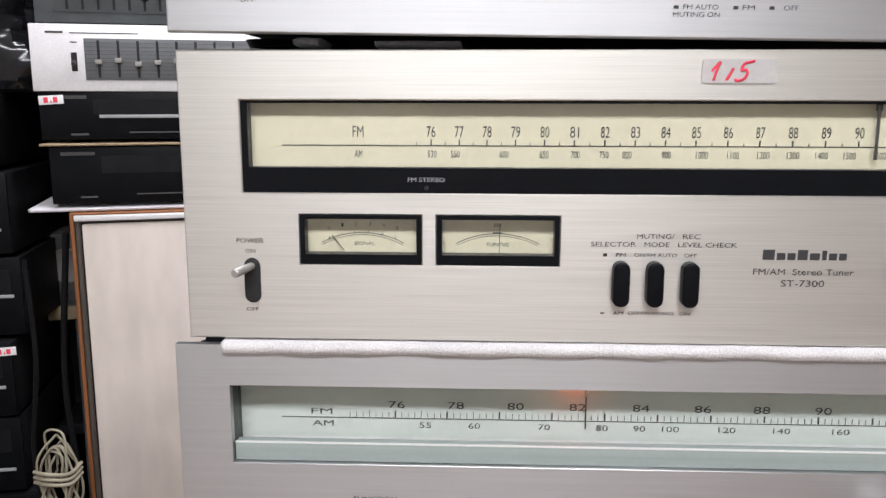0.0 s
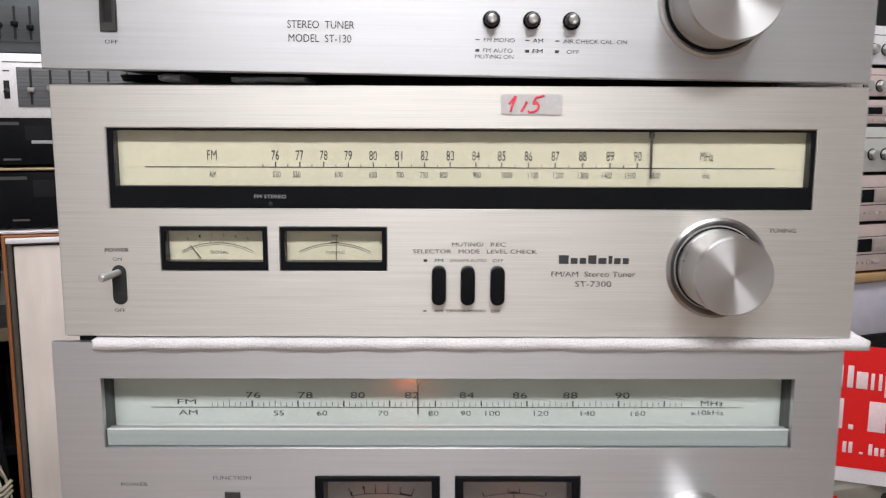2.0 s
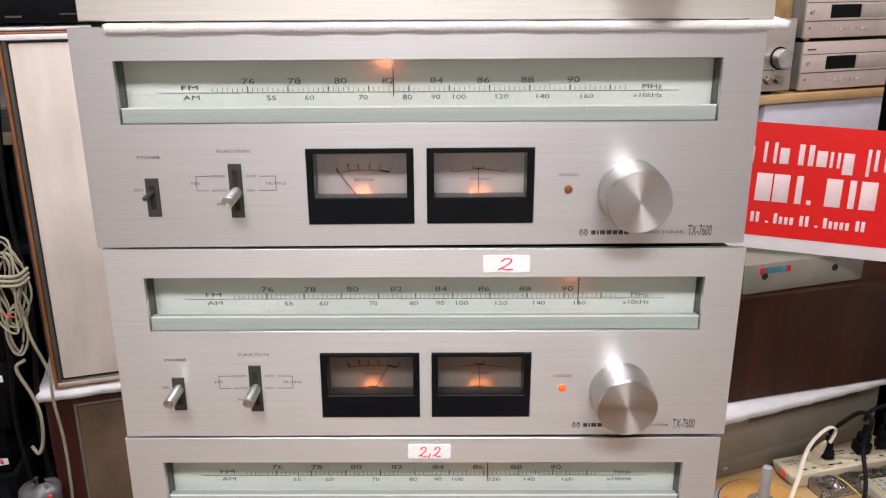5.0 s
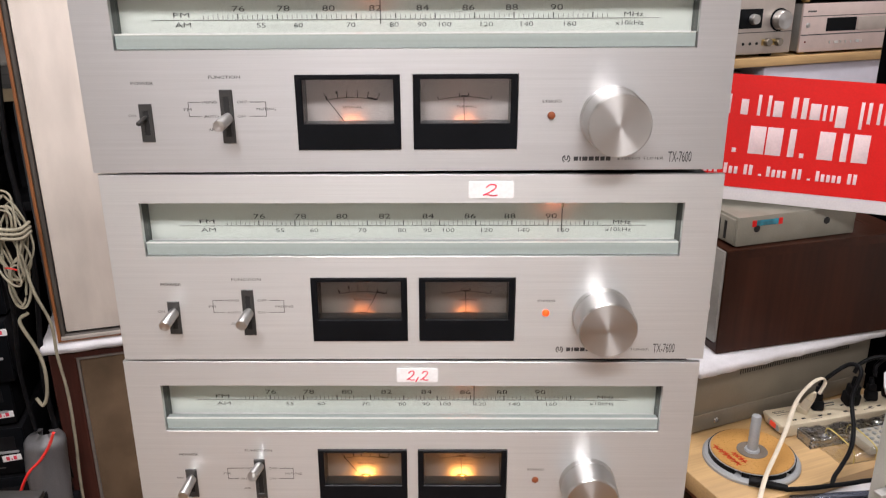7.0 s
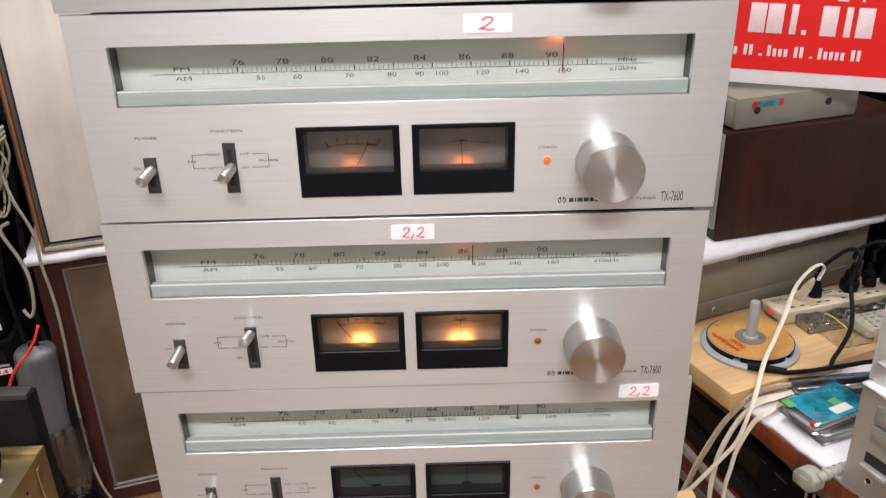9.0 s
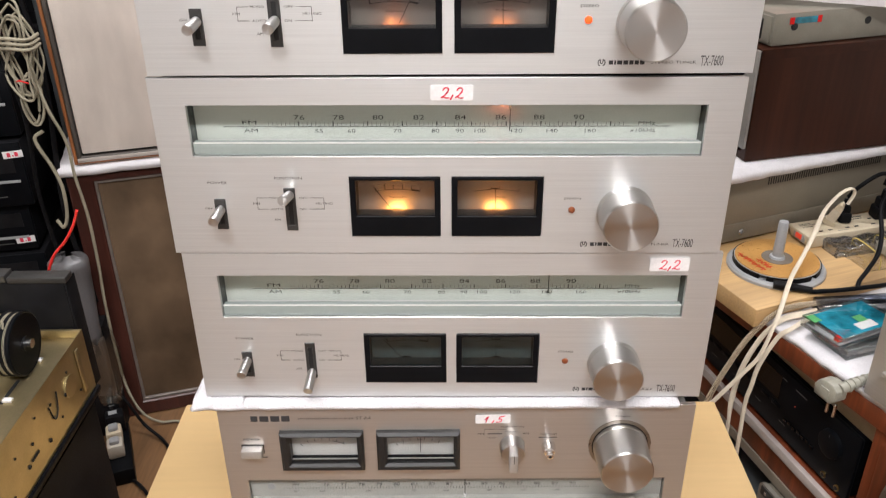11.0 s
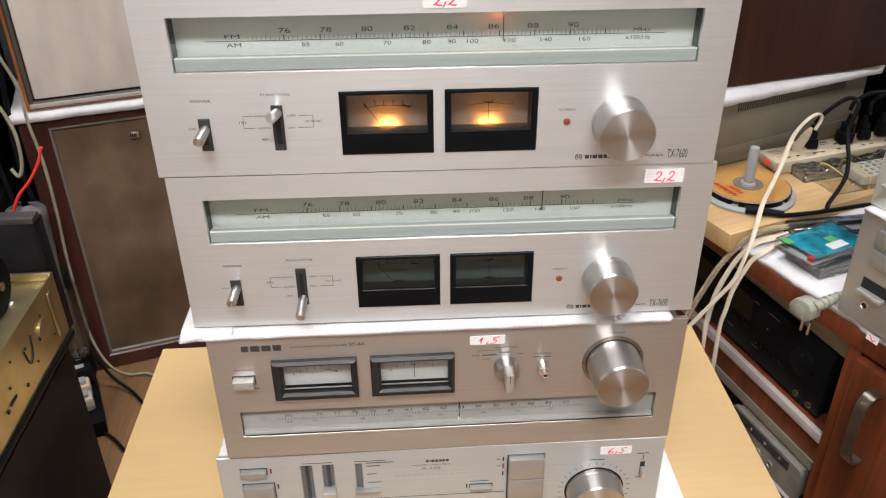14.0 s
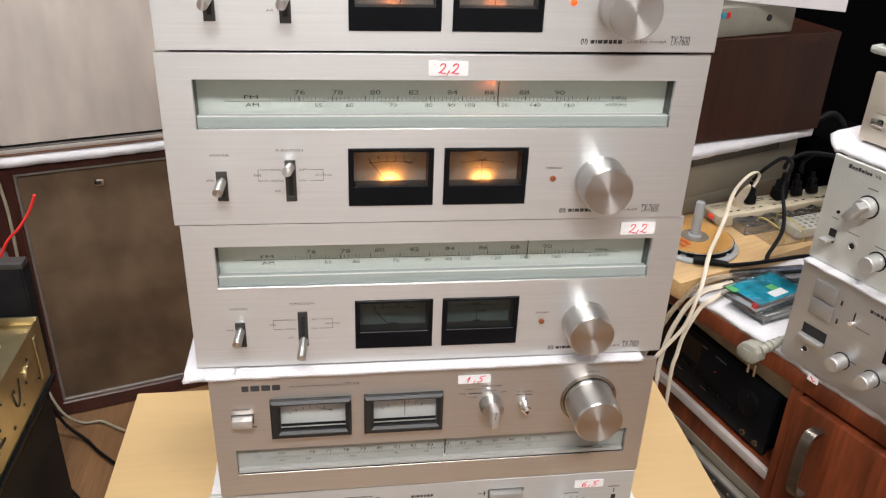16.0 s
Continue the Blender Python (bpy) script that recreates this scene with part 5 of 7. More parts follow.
def price_tag_at(m, tag, w, h):
    x, z = tag
    g = thing("price_tag", m @ pose(x, -0.0055, z, 0, -3, 0), "small white paper price sticker with red figures", "price tag", "price stickers")
    part("paper", box(-0.017, 0.017, -0.0004, 0.0008, -0.0065, 0.0065, 0.0002), M_LABEL, g)
    bars([(-0.010, -0.004, -0.004, 0.004), (-0.001, 0.001, -0.004, -0.001), (0.003, 0.009, -0.004, 0.004)], -0.0006, g, M_REDINK, "red_figures")


black_unit(LM @ pose(0.178, 0.010, 1.2222), 0.40, 0.0895, 0.26, "black hi-fi amplifier on foam above the loudspeaker", group="black units on the loudspeaker", bar=False)
solid("cloth", slab(-0.034, 0.38, -0.002, 0.20, 1.3125, 1.3185, 50, 5, 0.002, 12.0), M_CARD, "thin brownish cloth between two black units", "cloth", m=LM)
black_unit(LM @ pose(0.176, 0.006, 1.3187), 0.41, 0.0745, 0.26, "flat black hi-fi unit with a grey strip and a price sticker", group="black units on the loudspeaker", tag=(-0.188, 0.0625), lip=0.48)


def equaliser(m, label, w, h, front, field, fx0, cap, n, x0, dx):
    t = thing("graphic_equalizer", m, label, "equalizer")
    part("case", box(-w / 2 + 0.003, w / 2 - 0.003, 0.003, 0.24, 0.002, h - 0.002, 0.002), M_STEEL, t)
    f = part("front_panel", box(-w / 2, w / 2, -0.004, 0.003, 0, h, 0.0015), front, t)
    part("slider_field", box(fx0, w / 2 - 0.02, -0.0055, -0.003, h * 0.17, h * 0.79, 0.0005), field, f, "dark field of slider controls")
    for i in range(10):
        bars([(fx0, w / 2 - 0.02, h * (0.20 + 0.058 * i), h * (0.20 + 0.058 * i) + 0.0006)], -0.0056, f, M_INK_SOFT, "field_line")
    for i in range(n):
        x = x0 + dx * i
        s = part("slider_slot", box(x - 0.0018, x + 0.0018, -0.0060, -0.005, h * 0.21, h * 0.76), M_HOLE, f)
        z = h * (0.44 + 0.03 * math.sin(i * 2.1))
        part("slider_knob", box(x - 0.0048, x + 0.0048, -0.012, -0.006, z - 0.0035, z + 0.0035, 0.0008), cap, s)
    if front is M_WHITEPANEL:
        s = part("power_switch", box(-w / 2 + 0.055, -w / 2 + 0.063, -0.0048, -0.003, h * 0.30, h * 0.58), M_HOLE, f, "black switch slot")
        part("lever", rod((-w / 2 + 0.059, -0.004, h * 0.44), (-w / 2 + 0.059, -0.016, h * 0.40), 0.003, 0.003, 12), M_SLOT, s)
        bars([(-w / 2 + 0.022, -w / 2 + 0.046, h * 0.86, h * 0.86 + 0.003), (-w / 2 + 0.055, -w / 2 + 0.064, h * 0.72, h * 0.72 + 0.002), (-w / 2 + 0.055, -w / 2 + 0.15, h * 0.86, h * 0.86 + 0.0015)], -0.0042, f, M_INK_SOFT, "small_print")


equaliser(LM @ pose(0.1755, 0.002, 1.3935), "white-silver graphic equalizer with a dark slider field", 0.42, 0.0965, M_WHITEPANEL, M_EQPANEL, -0.1365, M_STEEL, 11, -0.117, 0.0275)
equaliser(LM @ pose(0.184, 0.010, 1.4920), "dark blue-grey graphic equalizer with black sliders", 0.42, 0.090, M_EQDARK, M_EQDARK, -0.185, M_BLACK, 14, -0.165, 0.0215)

# ---- rack of black units further left ----
RACK = pose(-0.985, 0.800, 0, 0, 0, 12)
z = 0.05
rack_h = (0.125, 0.130, 0.105, 0.098, 0.130, 0.125, 0.130, 0.125, 0.130, 0.130, 0.120)
for i, h in enumerate(rack_h):
    dx = 0.012 * math.sin(i * 1.7)
    tag = {2: (0.183, 0.040), 3: (0.190, 0.025), 4: (0.196, 0.105), 7: (0.200, 0.108), 10: (0.205, 0.096)}.get(i)
    black_unit(RACK @ pose(dx, 0.01 * math.cos(i * 2.3), z), 0.42, h - 0.004, 0.30, "black hi-fi amplifier in a tall stack", group="tall stack of black units", tag=tag, knobs=1 + (i % 3), lip=0.3 + 0.1 * (i % 3))
    z += h


def crumpled_bag():
    """Loose glossy sheet heaped on the stack, folded by two scales of noise."""
    bm = bmesh.new()
    nx, nz = 46, 40
    grid = []
    for j in range(nz + 1):
        row = []
        for i in range(nx + 1):
            u, v = i / nx, j / nz
            a = radians(200 * u - 190)
            r = 0.145 * (1 - 0.30 * v * v) * (1 - 0.9 * max(0, v - 0.92) / 0.08)
            q = Vector((r * 1.35 * math.cos(a), r * 0.95 * math.sin(a) + 0.14, 0.245 * min(v, 0.94)))
            n = noise.noise(q * 13) * 0.030 + abs(noise.noise(q * 34 + Vector((3, 1, 7)))) * 0.022
            row.append(bm.verts.new(q + Vector((math.cos(a), math.sin(a), 0.5 * v)) * n))
        grid.append(row)
    for a, b in zip(grid, grid[1:]):
        for i in range(nx):
            bm.faces.new([a[i], a[i + 1], b[i + 1], b[i]])
    low = min(v.co.z for v in bm.verts)
    bmesh.ops.translate(bm, verts=bm.verts[:], vec=(0, 0, -low))
    bmesh.ops.solidify(bm, geom=bm.faces[:], thickness=0.0006)
    solid("crumpled_bag", smooth(bm, 35), M_BAGBLACK, "crumpled glossy black plastic bag on the stack", "plastic bag", m=RACK @ pose(0.085, 0.02, z))


crumpled_bag()
t = thing("stack_base", RACK, "low black base under the stack of units", "stand")
part("board", box(-0.22, 0.22, -0.01, 0.32, 0.03, 0.0495, 0.002), M_CASE, t)
for sx in (-0.19, 0.19):
    part("runner", box(sx - 0.02, sx + 0.02, 0, 0.3, 0, 0.03), M_CASE, t)

# dark stand and cloth-covered things in the gap between rack and speaker
t = thing("tall_black_stand", pose(-0.76, 1.06, 0, 0, 0, 14), "tall dark equipment stand behind the cables", "stand")
part("back", box(-0.16, 0.12, 0.10, 0.13, 0, 1.50, 0.002), M_CASE, t)
for zz in (0.45, 0.78, 0.995):
    part("shelf", box(-0.16, 0.12, -0.02, 0.10, zz, zz + 0.02, 0.002), M_CASE, t)
part("wood_edge", box(-0.16, 0.12, -0.026, -0.02, 0.998, 1.022, 0.001), M_CARD, t, "raw wood shelf edge")
part("post", box(-0.030, -0.012, -0.024, 0.0, 0, 0.995, 0.002), M_EQDARK, t, "grey metal post")
t = thing("grey_deck", pose(-0.76, 1.06, 1.0152, 0, 0, 14), "grey deck with a round dial on a dark stand", "hi-fi unit")
part("case", box(-0.14, 0.10, 0.0, 0.09, 0.0, 0.135, 0.003), M_STEEL, t)
f = part("front_panel", box(-0.142, 0.102, -0.012, 0.0, 0.002, 0.135, 0.002), M_GREYDECK, t)
part("dial_ring", turned(-0.038, 0.078, -0.012, [(0.031, 0), (0.031, -0.003), (0.028, -0.004), (0.026, -0.002)], 36), M_STEEL, f, "round dial ring")
part("dial_face", turned(-0.038, 0.078, -0.012, [(0.0255, 0.001), (0.0255, -0.001)], 32), M_GREYTRIM, f)
bars([(-0.13, 0.09, 0.008, 0.014), (-0.13, 0.09, 0.030, 0.032)], -0.0122, f, M_INK_SOFT, "panel_lines")


def cable(name, pts, r, mat, label, steps=8, flat=1.0):
    return solid(name, tube(pts, r, 8, steps, None, flat), mat, label, "cable")


# hank of old cable hanging beside the speaker
t = thing("cable_hank", pose(-0.700, 0.790, 0.790), "hank of yellowed old cable hanging by the speaker", "cable")
rng = random.Random(4)
for i in range(7):
    pts = []
    w, hh, cz = 0.017 + 0.007 * rng.random(), 0.064 + 0.018 * rng.random(), 0.03 * rng.random()
    for k in range(9):
        a = 2 * math.pi * k / 8 + 0.4
        pts.append((w * math.cos(a) + 0.008 * math.sin(3 * a + i), 0.012 * math.sin(a + i) - 0.003 * i, cz + hh * math.sin(a) + 0.004 * math.sin(2 * a + i)))
    part("loop", tube(pts, 0.0020, 7, 5), M_OLDCABLE, t)
for i in range(3):
    part("wrap", tube([(-0.026, -0.03, 0.030 + 0.008 * i), (0.0, -0.045, 0.034 + 0.008 * i), (0.026, -0.03, 0.028 + 0.008 * i), (0.026, 0.01, 0.028 + 0.008 * i)], 0.003, 7, 5), M_OLDCABLE, t)
part("red_tie", tube([(-0.004, -0.036, -0.022), (0.004, -0.040, -0.020), (0.014, -0.034, -0.026)], 0.0014, 7, 5), M_REDCABLE, t, "small red wire tie")
for i in range(3):
    w, hh = 0.010 + 0.005 * rng.random(), 0.032 + 0.012 * rng.random()
    part("lower_loop", tube([(w * math.cos(a) + 0.004 * i - 0.006, 0.010 * math.sin(a + i) - 0.004 * i, -0.062 + hh * math.sin(a) + 0.003 * math.sin(2 * a + i)) for a in [2 * math.pi * k / 8 + 0.3 * i for k in range(9)]], 0.0022, 7, 5), M_OLDCABLE, t)
cable("cable", [(-0.700, 0.79, 0.67), (-0.715, 0.785, 0.655), (-0.698, 0.79, 0.60), (-0.690, 0.79, 0.56), (-0.694, 0.79, 0.51), (-0.705, 0.79, 0.485), (-0.715, 0.79, 0.50)], 0.0032, M_OLDCABLE, "yellowed cable end hanging down")
cable("cable", [(-0.690, 0.78, 0.80), (-0.676, 0.775, 0.72), (-0.664, 0.79, 0.65), (-0.668, 0.80, 0.58), (-0.664, 0.805, 0.50), (-0.668, 0.81, 0.40), (-0.676, 0.815, 0.30), (-0.678, 0.818, 0.18), (-0.672, 0.815, 0.10), (-0.650, 0.810, 0.040), (-0.620, 0.818, 0.008), (-0.585, 0.822, 0.006), (-0.55, 0.80, 0.006), (-0.45, 0.74, 0.006), (-0.30, 0.68, 0.006)], 0.0028, M_OLDCABLE, "pale cable running down to the floor")
cable("cable", [(-0.735, 0.80, 1.15), (-0.725, 0.79, 1.0), (-0.738, 0.785, 0.85), (-0.722, 0.785, 0.70), (-0.735, 0.79, 0.55), (-0.725, 0.79, 0.40)], 0.004, M_BLACKCABLE, "black cable hanging beside the stack")
cable("cable", [(-0.70, 0.86, 1.18), (-0.715, 0.85, 0.95), (-0.70, 0.84, 0.75), (-0.722, 0.84, 0.5), (-0.70, 0.83, 0.3)], 0.005, M_BLACKCABLE, "thick black cable behind the hank")


def film_roll():
    """Open roll of grey film over a clear crumpled bag."""
    bm = bmesh.new()
    rings = []
    for k in range(25):
        z = 0.175 * k / 24
        rings.append([])
        for i in range(27):
            a = radians(-150 + 300 * i / 26)
            r = 0.036 * math.sqrt(max(0.02, 1 - max(0, (z - 0.157) / 0.0186) ** 2)) + 0.004 * noise.noise(Vector((2.2 * math.sin(a), 2.2 * math.cos(a), 14 * z)))
            rings[-1].append(bm.verts.new((r * math.sin(a) + 0.06 * z, -r * math.cos(a), z - 0.018 * max(0, math.sin(a)) * (k == 0))))
    for a, b in zip(rings, rings[1:]):
        for i in range(26):
            bm.faces.new([a[i], a[i + 1], b[i + 1], b[i]])
    bmesh.ops.solidify(bm, geom=bm.faces[:], thickness=0.0012)
    solid("film_roll", smooth(bm, 60), M_ROLL, "grey plastic film rolled up beside the cabinet", "plastic roll", m=pose(-0.716, 0.775, 0.262))
    t = thing("plastic_bag", pose(-0.686, 0.770, 0.098), "crumpled clear plastic bag hanging under the film roll", "plastic bag")
    bm = lathe([(0.012, 0), (0.026, 0.02), (0.034, 0.07), (0.036, 0.12), (0.030, 0.1640)], 36, pose(0, 0, 0, 90, 0, 0))
    for v in bm.verts:
        n = noise.noise(v.co * 40)
        v.co += Vector((0.010 * n, 0.008 * n, 0))
    part("film", bm, M_BAG, t).visible_shadow = False
    part("contents", box(-0.020, 0.012, -0.008, 0.010, 0.020, 0.155, 0.004), M_DARKBROWN, t, "dark brown card strip inside")


film_roll()
solid("carton", box(-0.065, 0.048, -0.02, 0.10, 0, 0.262, 0.003), M_CASE, "black box standing beside the cabinet", "box", m=pose(-0.735, 0.80, 0, 0, 0, 10))


# ---- open chassis on a black speaker, near left ----
def open_chassis():
    b = thing("black_speaker", pose(-0.635, 0.0, 0), "black floor speaker under the open chassis", "speaker")
    part("cabinet", box(-0.21, 0.21, -0.30, 0.225, 0, 0.545, 0.004), M_CASE, b)
    part("side_panel", box(0.2105, 0.2125, -0.29, 0.215, 0.01, 0.535, 0.001), M_CASE, b)
    t = thing("open_chassis", pose(-0.420, 0.226, 0.5455), "opened gold zinc tuner chassis with a black dial drum", "tuner chassis")
    part("base_tray", box(-0.36, 0.004, -0.50, 0.004, 0.0, 0.008, 0.002), M_BLACK, t, "black bottom tray")
    s = part("side_wall", plate(-0.46, 0.0, 0.008, 0.088, 0, 0.0015), M_GOLDCH, t, "gold side wall with punched holes")
    s.matrix_basis = pose(0, 0, 0, 0, 0, 90)
    part("back_wall", box(-0.36, -0.001, -0.002, 0, 0.008, 0.088), M_GOLDCH, t)
    part("top_plate", box(-0.10, -0.001, -0.20, -0.002, 0.078, 0.080), M_GOLDCH, t, "gold top plate")
    part("top_plate_front", box(-0.20, -0.001, -0.46, -0.202, 0.072, 0.074), M_GOLDCH, t, "gold top plate")
    part("top_flange", box(-0.10, 0.0, -0.006, -0.002, 0.080, 0.090, 0.001), M_GOLDCH, t)
    rr = random.Random(2)
    side = Matrix.Rotation(radians(90), 4, "Z")
    for i in range(26):
        y, zz = -0.040 - 0.016 * i + 0.004 * rr.random(), (0.026, 0.068, 0.045, 0.030, 0.058)[i % 5] + 0.004 * rr.random()
        r = (0.0014, 0.0018, 0.0024)[i % 3]
        part("punched_hole", lathe([(0.0002, -0.0010), (r, -0.0010), (r, -0.0002)], 14, Matrix.Translation((0.0003, y, zz)) @ side), M_HOLE, t)
    for y, zz in ((-0.150, 0.034), (-0.262, 0.060), (-0.350, 0.040)):
        part("punched_slot", box(0.0004, 0.0011, y - 0.008, y + 0.008, zz - 0.0016, zz + 0.0016, 0.0003), M_HOLE, t)
    part("embossed_ring", lathe([(0.013, -0.0018), (0.013, 0.0022), (0.011, 0.0024)], 28, Matrix.Translation((0, -0.055, 0.05)) @ Matrix.Rotation(radians(90), 4, "Z")), M_GOLDCH, t)
    part("rib", box(0.0006, 0.0026, -0.030, -0.022, 0.022, 0.078, 0.0008), M_GOLDCH, t)
    part("marker_stroke", tube([(0.0008, -0.085, 0.065), (0.0008, -0.090, 0.045), (0.0008, -0.100, 0.040), (0.0008, -0.106, 0.060)], 0.0007, 6, 6), M_HOLE, t)
    for x, y in ((-0.03, -0.05), (-0.03, -0.12), (-0.025, -0.165), (-0.07, -0.17), (-0.05, -0.02)):
        part("bent_tab", box(x - 0.005, x + 0.005, y - 0.003, y + 0.003, 0.080, 0.083, 0.0008), M_WHITEPANEL, t)
    for x, y in ((-0.035, -0.105), (-0.06, -0.145)):
        part("plate_slot", box(x - 0.0018, x + 0.0018, y - 0.02, y + 0.02, 0.0798, 0.0806), M_HOLE, t)
    d = part("dial_drum", lathe([(0.031, -0.011), (0.0345, -0.010), (0.0325, -0.007), (0.0325, -0.004), (0.0345, -0.002), (0.0325, 0.001), (0.0325, 0.003), (0.0345, 0.005), (0.0345, 0.008), (0.033, 0.009), (0.0325, 0.0085), (0.008, 0.0082), (0.0075, 0.010)], 48, pose(-0.036, -0.067, 0.1145, 0, 0, -90)), M_BLACK, t, "black plastic dial drum")
    part("dial_cord", tube([(-0.036, -0.080, 0.149), (-0.040, -0.102, 0.120), (-0.055, -0.20, 0.090), (-0.07, -0.42, 0.085)], 0.0010, 6, 6), M_OLDCABLE, t, "tight dial cord")
    for y in (-0.0068, -0.0056, -0.0044, 0.0012, 0.0024):
        part("cord_turn", lathe([(0.0322, y - 0.0006), (0.0332, y), (0.0322, y + 0.0006)], 40, pose(-0.036, -0.067, 0.1145, 0, 0, -90)), M_OLDCABLE, d, "wound dial cord")
    part("gang_frame", box(-0.15, -0.075, -0.16, -0.012, 0.06, 0.118, 0.002), M_GOLDCH, t, "gold tuning gang frame")
    part("gang_shaft", rod((-0.08, -0.067, 0.1145), (-0.02, -0.067, 0.1145), 0.005), M_CHROME, t)
    part("dark_board", box(-0.09, -0.045, -0.36, -0.25, 0.0735, 0.0765), M_SLOT, t)
    for y in (-0.235, -0.40):
        part("screw", upright(-0.025, y, 0.0735, [(0.004, 0), (0.004, 0.0015), (0.002, 0.0025)], 12), M_CHROME, t)
    l = thing("black_back_panel", pose(-0.415, 0.222, 0.5455), "black metal sheet standing behind the open chassis", "metal panel")
    part("sheet", box(-0.42, -0.013, 0.006, 0.012, 0.0, 0.153, 0.001), M_CASE, l)
    part("rim", box(-0.075, -0.009, 0.004, 0.022, 0.1480, 0.1555, 0.0015), M_SLOT, l, "worn dark rim")
    part("raised_rim", box(-0.42, -0.0755, 0.003, 0.022, 0.1500, 0.1590, 0.0015), M_SLOT, l, "worn dark rim")
    part("side_flange", box(-0.0128, -0.0105, 0.006, 0.030, 0.0, 0.1478, 0.0008), M_CASE, l)


open_chassis()
cable("red_wire", [(-0.475, 0.262, 0.60), (-0.470, 0.262, 0.66), (-0.452, 0.262, 0.705), (-0.430, 0.258, 0.730), (-0.414, 0.252, 0.752), (-0.404, 0.249, 0.772)], 0.0017, M_REDCABLE, "loose red wire standing up")


# power strip and cables on the floor
def floor_strip():
    t = thing("floor_power_strip", pose(-0.634, 0.640, 0, 0, 0, 113), "black power strip with white plugs on the floor", "power strip")
    part("body", box(0.0, 0.150, -0.022, 0.022, 0.0, 0.036, 0.004), M_BLACK, t)
    for i, x in enumerate((0.055, 0.098)):
        p = part("plug", box(x - 0.017, x + 0.015, -0.010, 0.020, 0.036, 0.066, 0.004), M_CREAMPL if i else M_REMOTE, t, "pale plug")
        part("plug_grip", box(x - 0.010, x + 0.008, -0.004, 0.014, 0.064, 0.074, 0.003), M_GREYPL, p)
    b = part("black_plug", box(0.118, 0.148, -0.018, 0.018, 0.036, 0.078, 0.005), M_BLACKCABLE, t, "black plug")
    part("label_patch", box(0.128, 0.140, -0.006, 0.010, 0.0775, 0.0786), M_GREYPL, b)


floor_strip()
cable("cable", [(-0.692, 0.768, 0.074), (-0.703, 0.790, 0.110), (-0.690, 0.790, 0.118), (-0.668, 0.790, 0.085), (-0.640, 0.785, 0.030), (-0.600, 0.765, 0.006), (-0.555, 0.715, 0.006), (-0.46, 0.64, 0.006), (-0.30, 0.60, 0.006)], 0.0034, M_BLACKCABLE, "black mains cable arching to the floor")
cable("cable", [(-0.640, 0.650, 0.020), (-0.650, 0.665, 0.012), (-0.631, 0.654, 0.006), (-0.598, 0.628, 0.006), (-0.53, 0.56, 0.006), (-0.40, 0.50, 0.006)], 0.0034, M_BLACKCABLE, "black mains cable on the floor")


# ---- right side: desk and what stands on it ----
def desk():
    t = thing("desk", RM, "red-brown laminate desk with an open bay and a door", "desk")
    part("worktop", box(0.0, 0.60, -0.80, 0.45, 0.476, 0.505, 0.003), M_MAHOG, t, "red-brown desk top")
    part("bay_back", box(0.50, 0.515, -0.30, 0.45, 0.0, 0.476), M_MAHOG, t)
    part("divider", box(0.004, 0.50, -0.325, -0.305, 0.0, 0.476, 0.001), M_MAHOG, t)
    part("end_panel", box(0.004, 0.50, 0.43, 0.45, 0.0, 0.476, 0.001), M_MAHOG, t)
    s = part("shelf", box(0.008, 0.44, 0.006, 0.70, 0.257, 0.3135, 0.001), M_MAHOG, t, "red-brown shelf")
    s.matrix_basis = pose(0.005, -0.310, 0, 0, 0, -6.1)
    part("under_rail", box(0.006, 0.020, 0.012, 0.68, 0.2395, 0.2568, 0.001), M_BEIGE, s, "grey rail under the shelf")
    part("shelf_strip", box(-0.001, 0.0078, 0.006, 0.70, 0.300, 0.3150, 0.001), M_PALETRIM, s, "dull pale edge strip")
    part("plinth", box(0.02, 0.50, -0.80, 0.45, 0.0, 0.02), M_MAHOG, t)
    d = part("door", box(-0.010, 0.008, -0.80, -0.327, 0.022, 0.472, 0.003), M_MAHOG, t, "red-brown cabinet door")
    part("handle", ribbon([(-0.010, 0.449), (-0.026, 0.450), (-0.036, 0.436), (-0.038, 0.400), (-0.036, 0.360), (-0.026, 0.343), (-0.010, 0.342)], -0.378, -0.363, 0.003), M_HANDLE, d, "flat bronze pull handle")
    part("back_body", box(0.012, 0.58, -0.80, -0.33, 0.022, 0.472), M_MAHOG, t)


desk()
solid("foam_sheet", slab(-0.004, 0.40, -0.79, -0.09, 0.505, 0.5165, 20, 70, 0.004, 6.0, 0.002), M_FOAM, "white foam sheet with a torn edge on the desk", "foam sheet", m=RM)
# added block, stands for the darkness beyond the power strip
solid("dark_gap_block", box(0.455, 0.59, -0.06, 0.36, 0.5055, 0.640, 0.004), M_MATTBLACK, "added black block that darkens the gap behind the power strip", "box", m=RM)
solid("wooden_board", box(-0.022, 0.42, -0.105, 0.30, 0.506, 0.535, 0.002), M_PINE, "pale pine board lying on the desk", "board", m=RM)


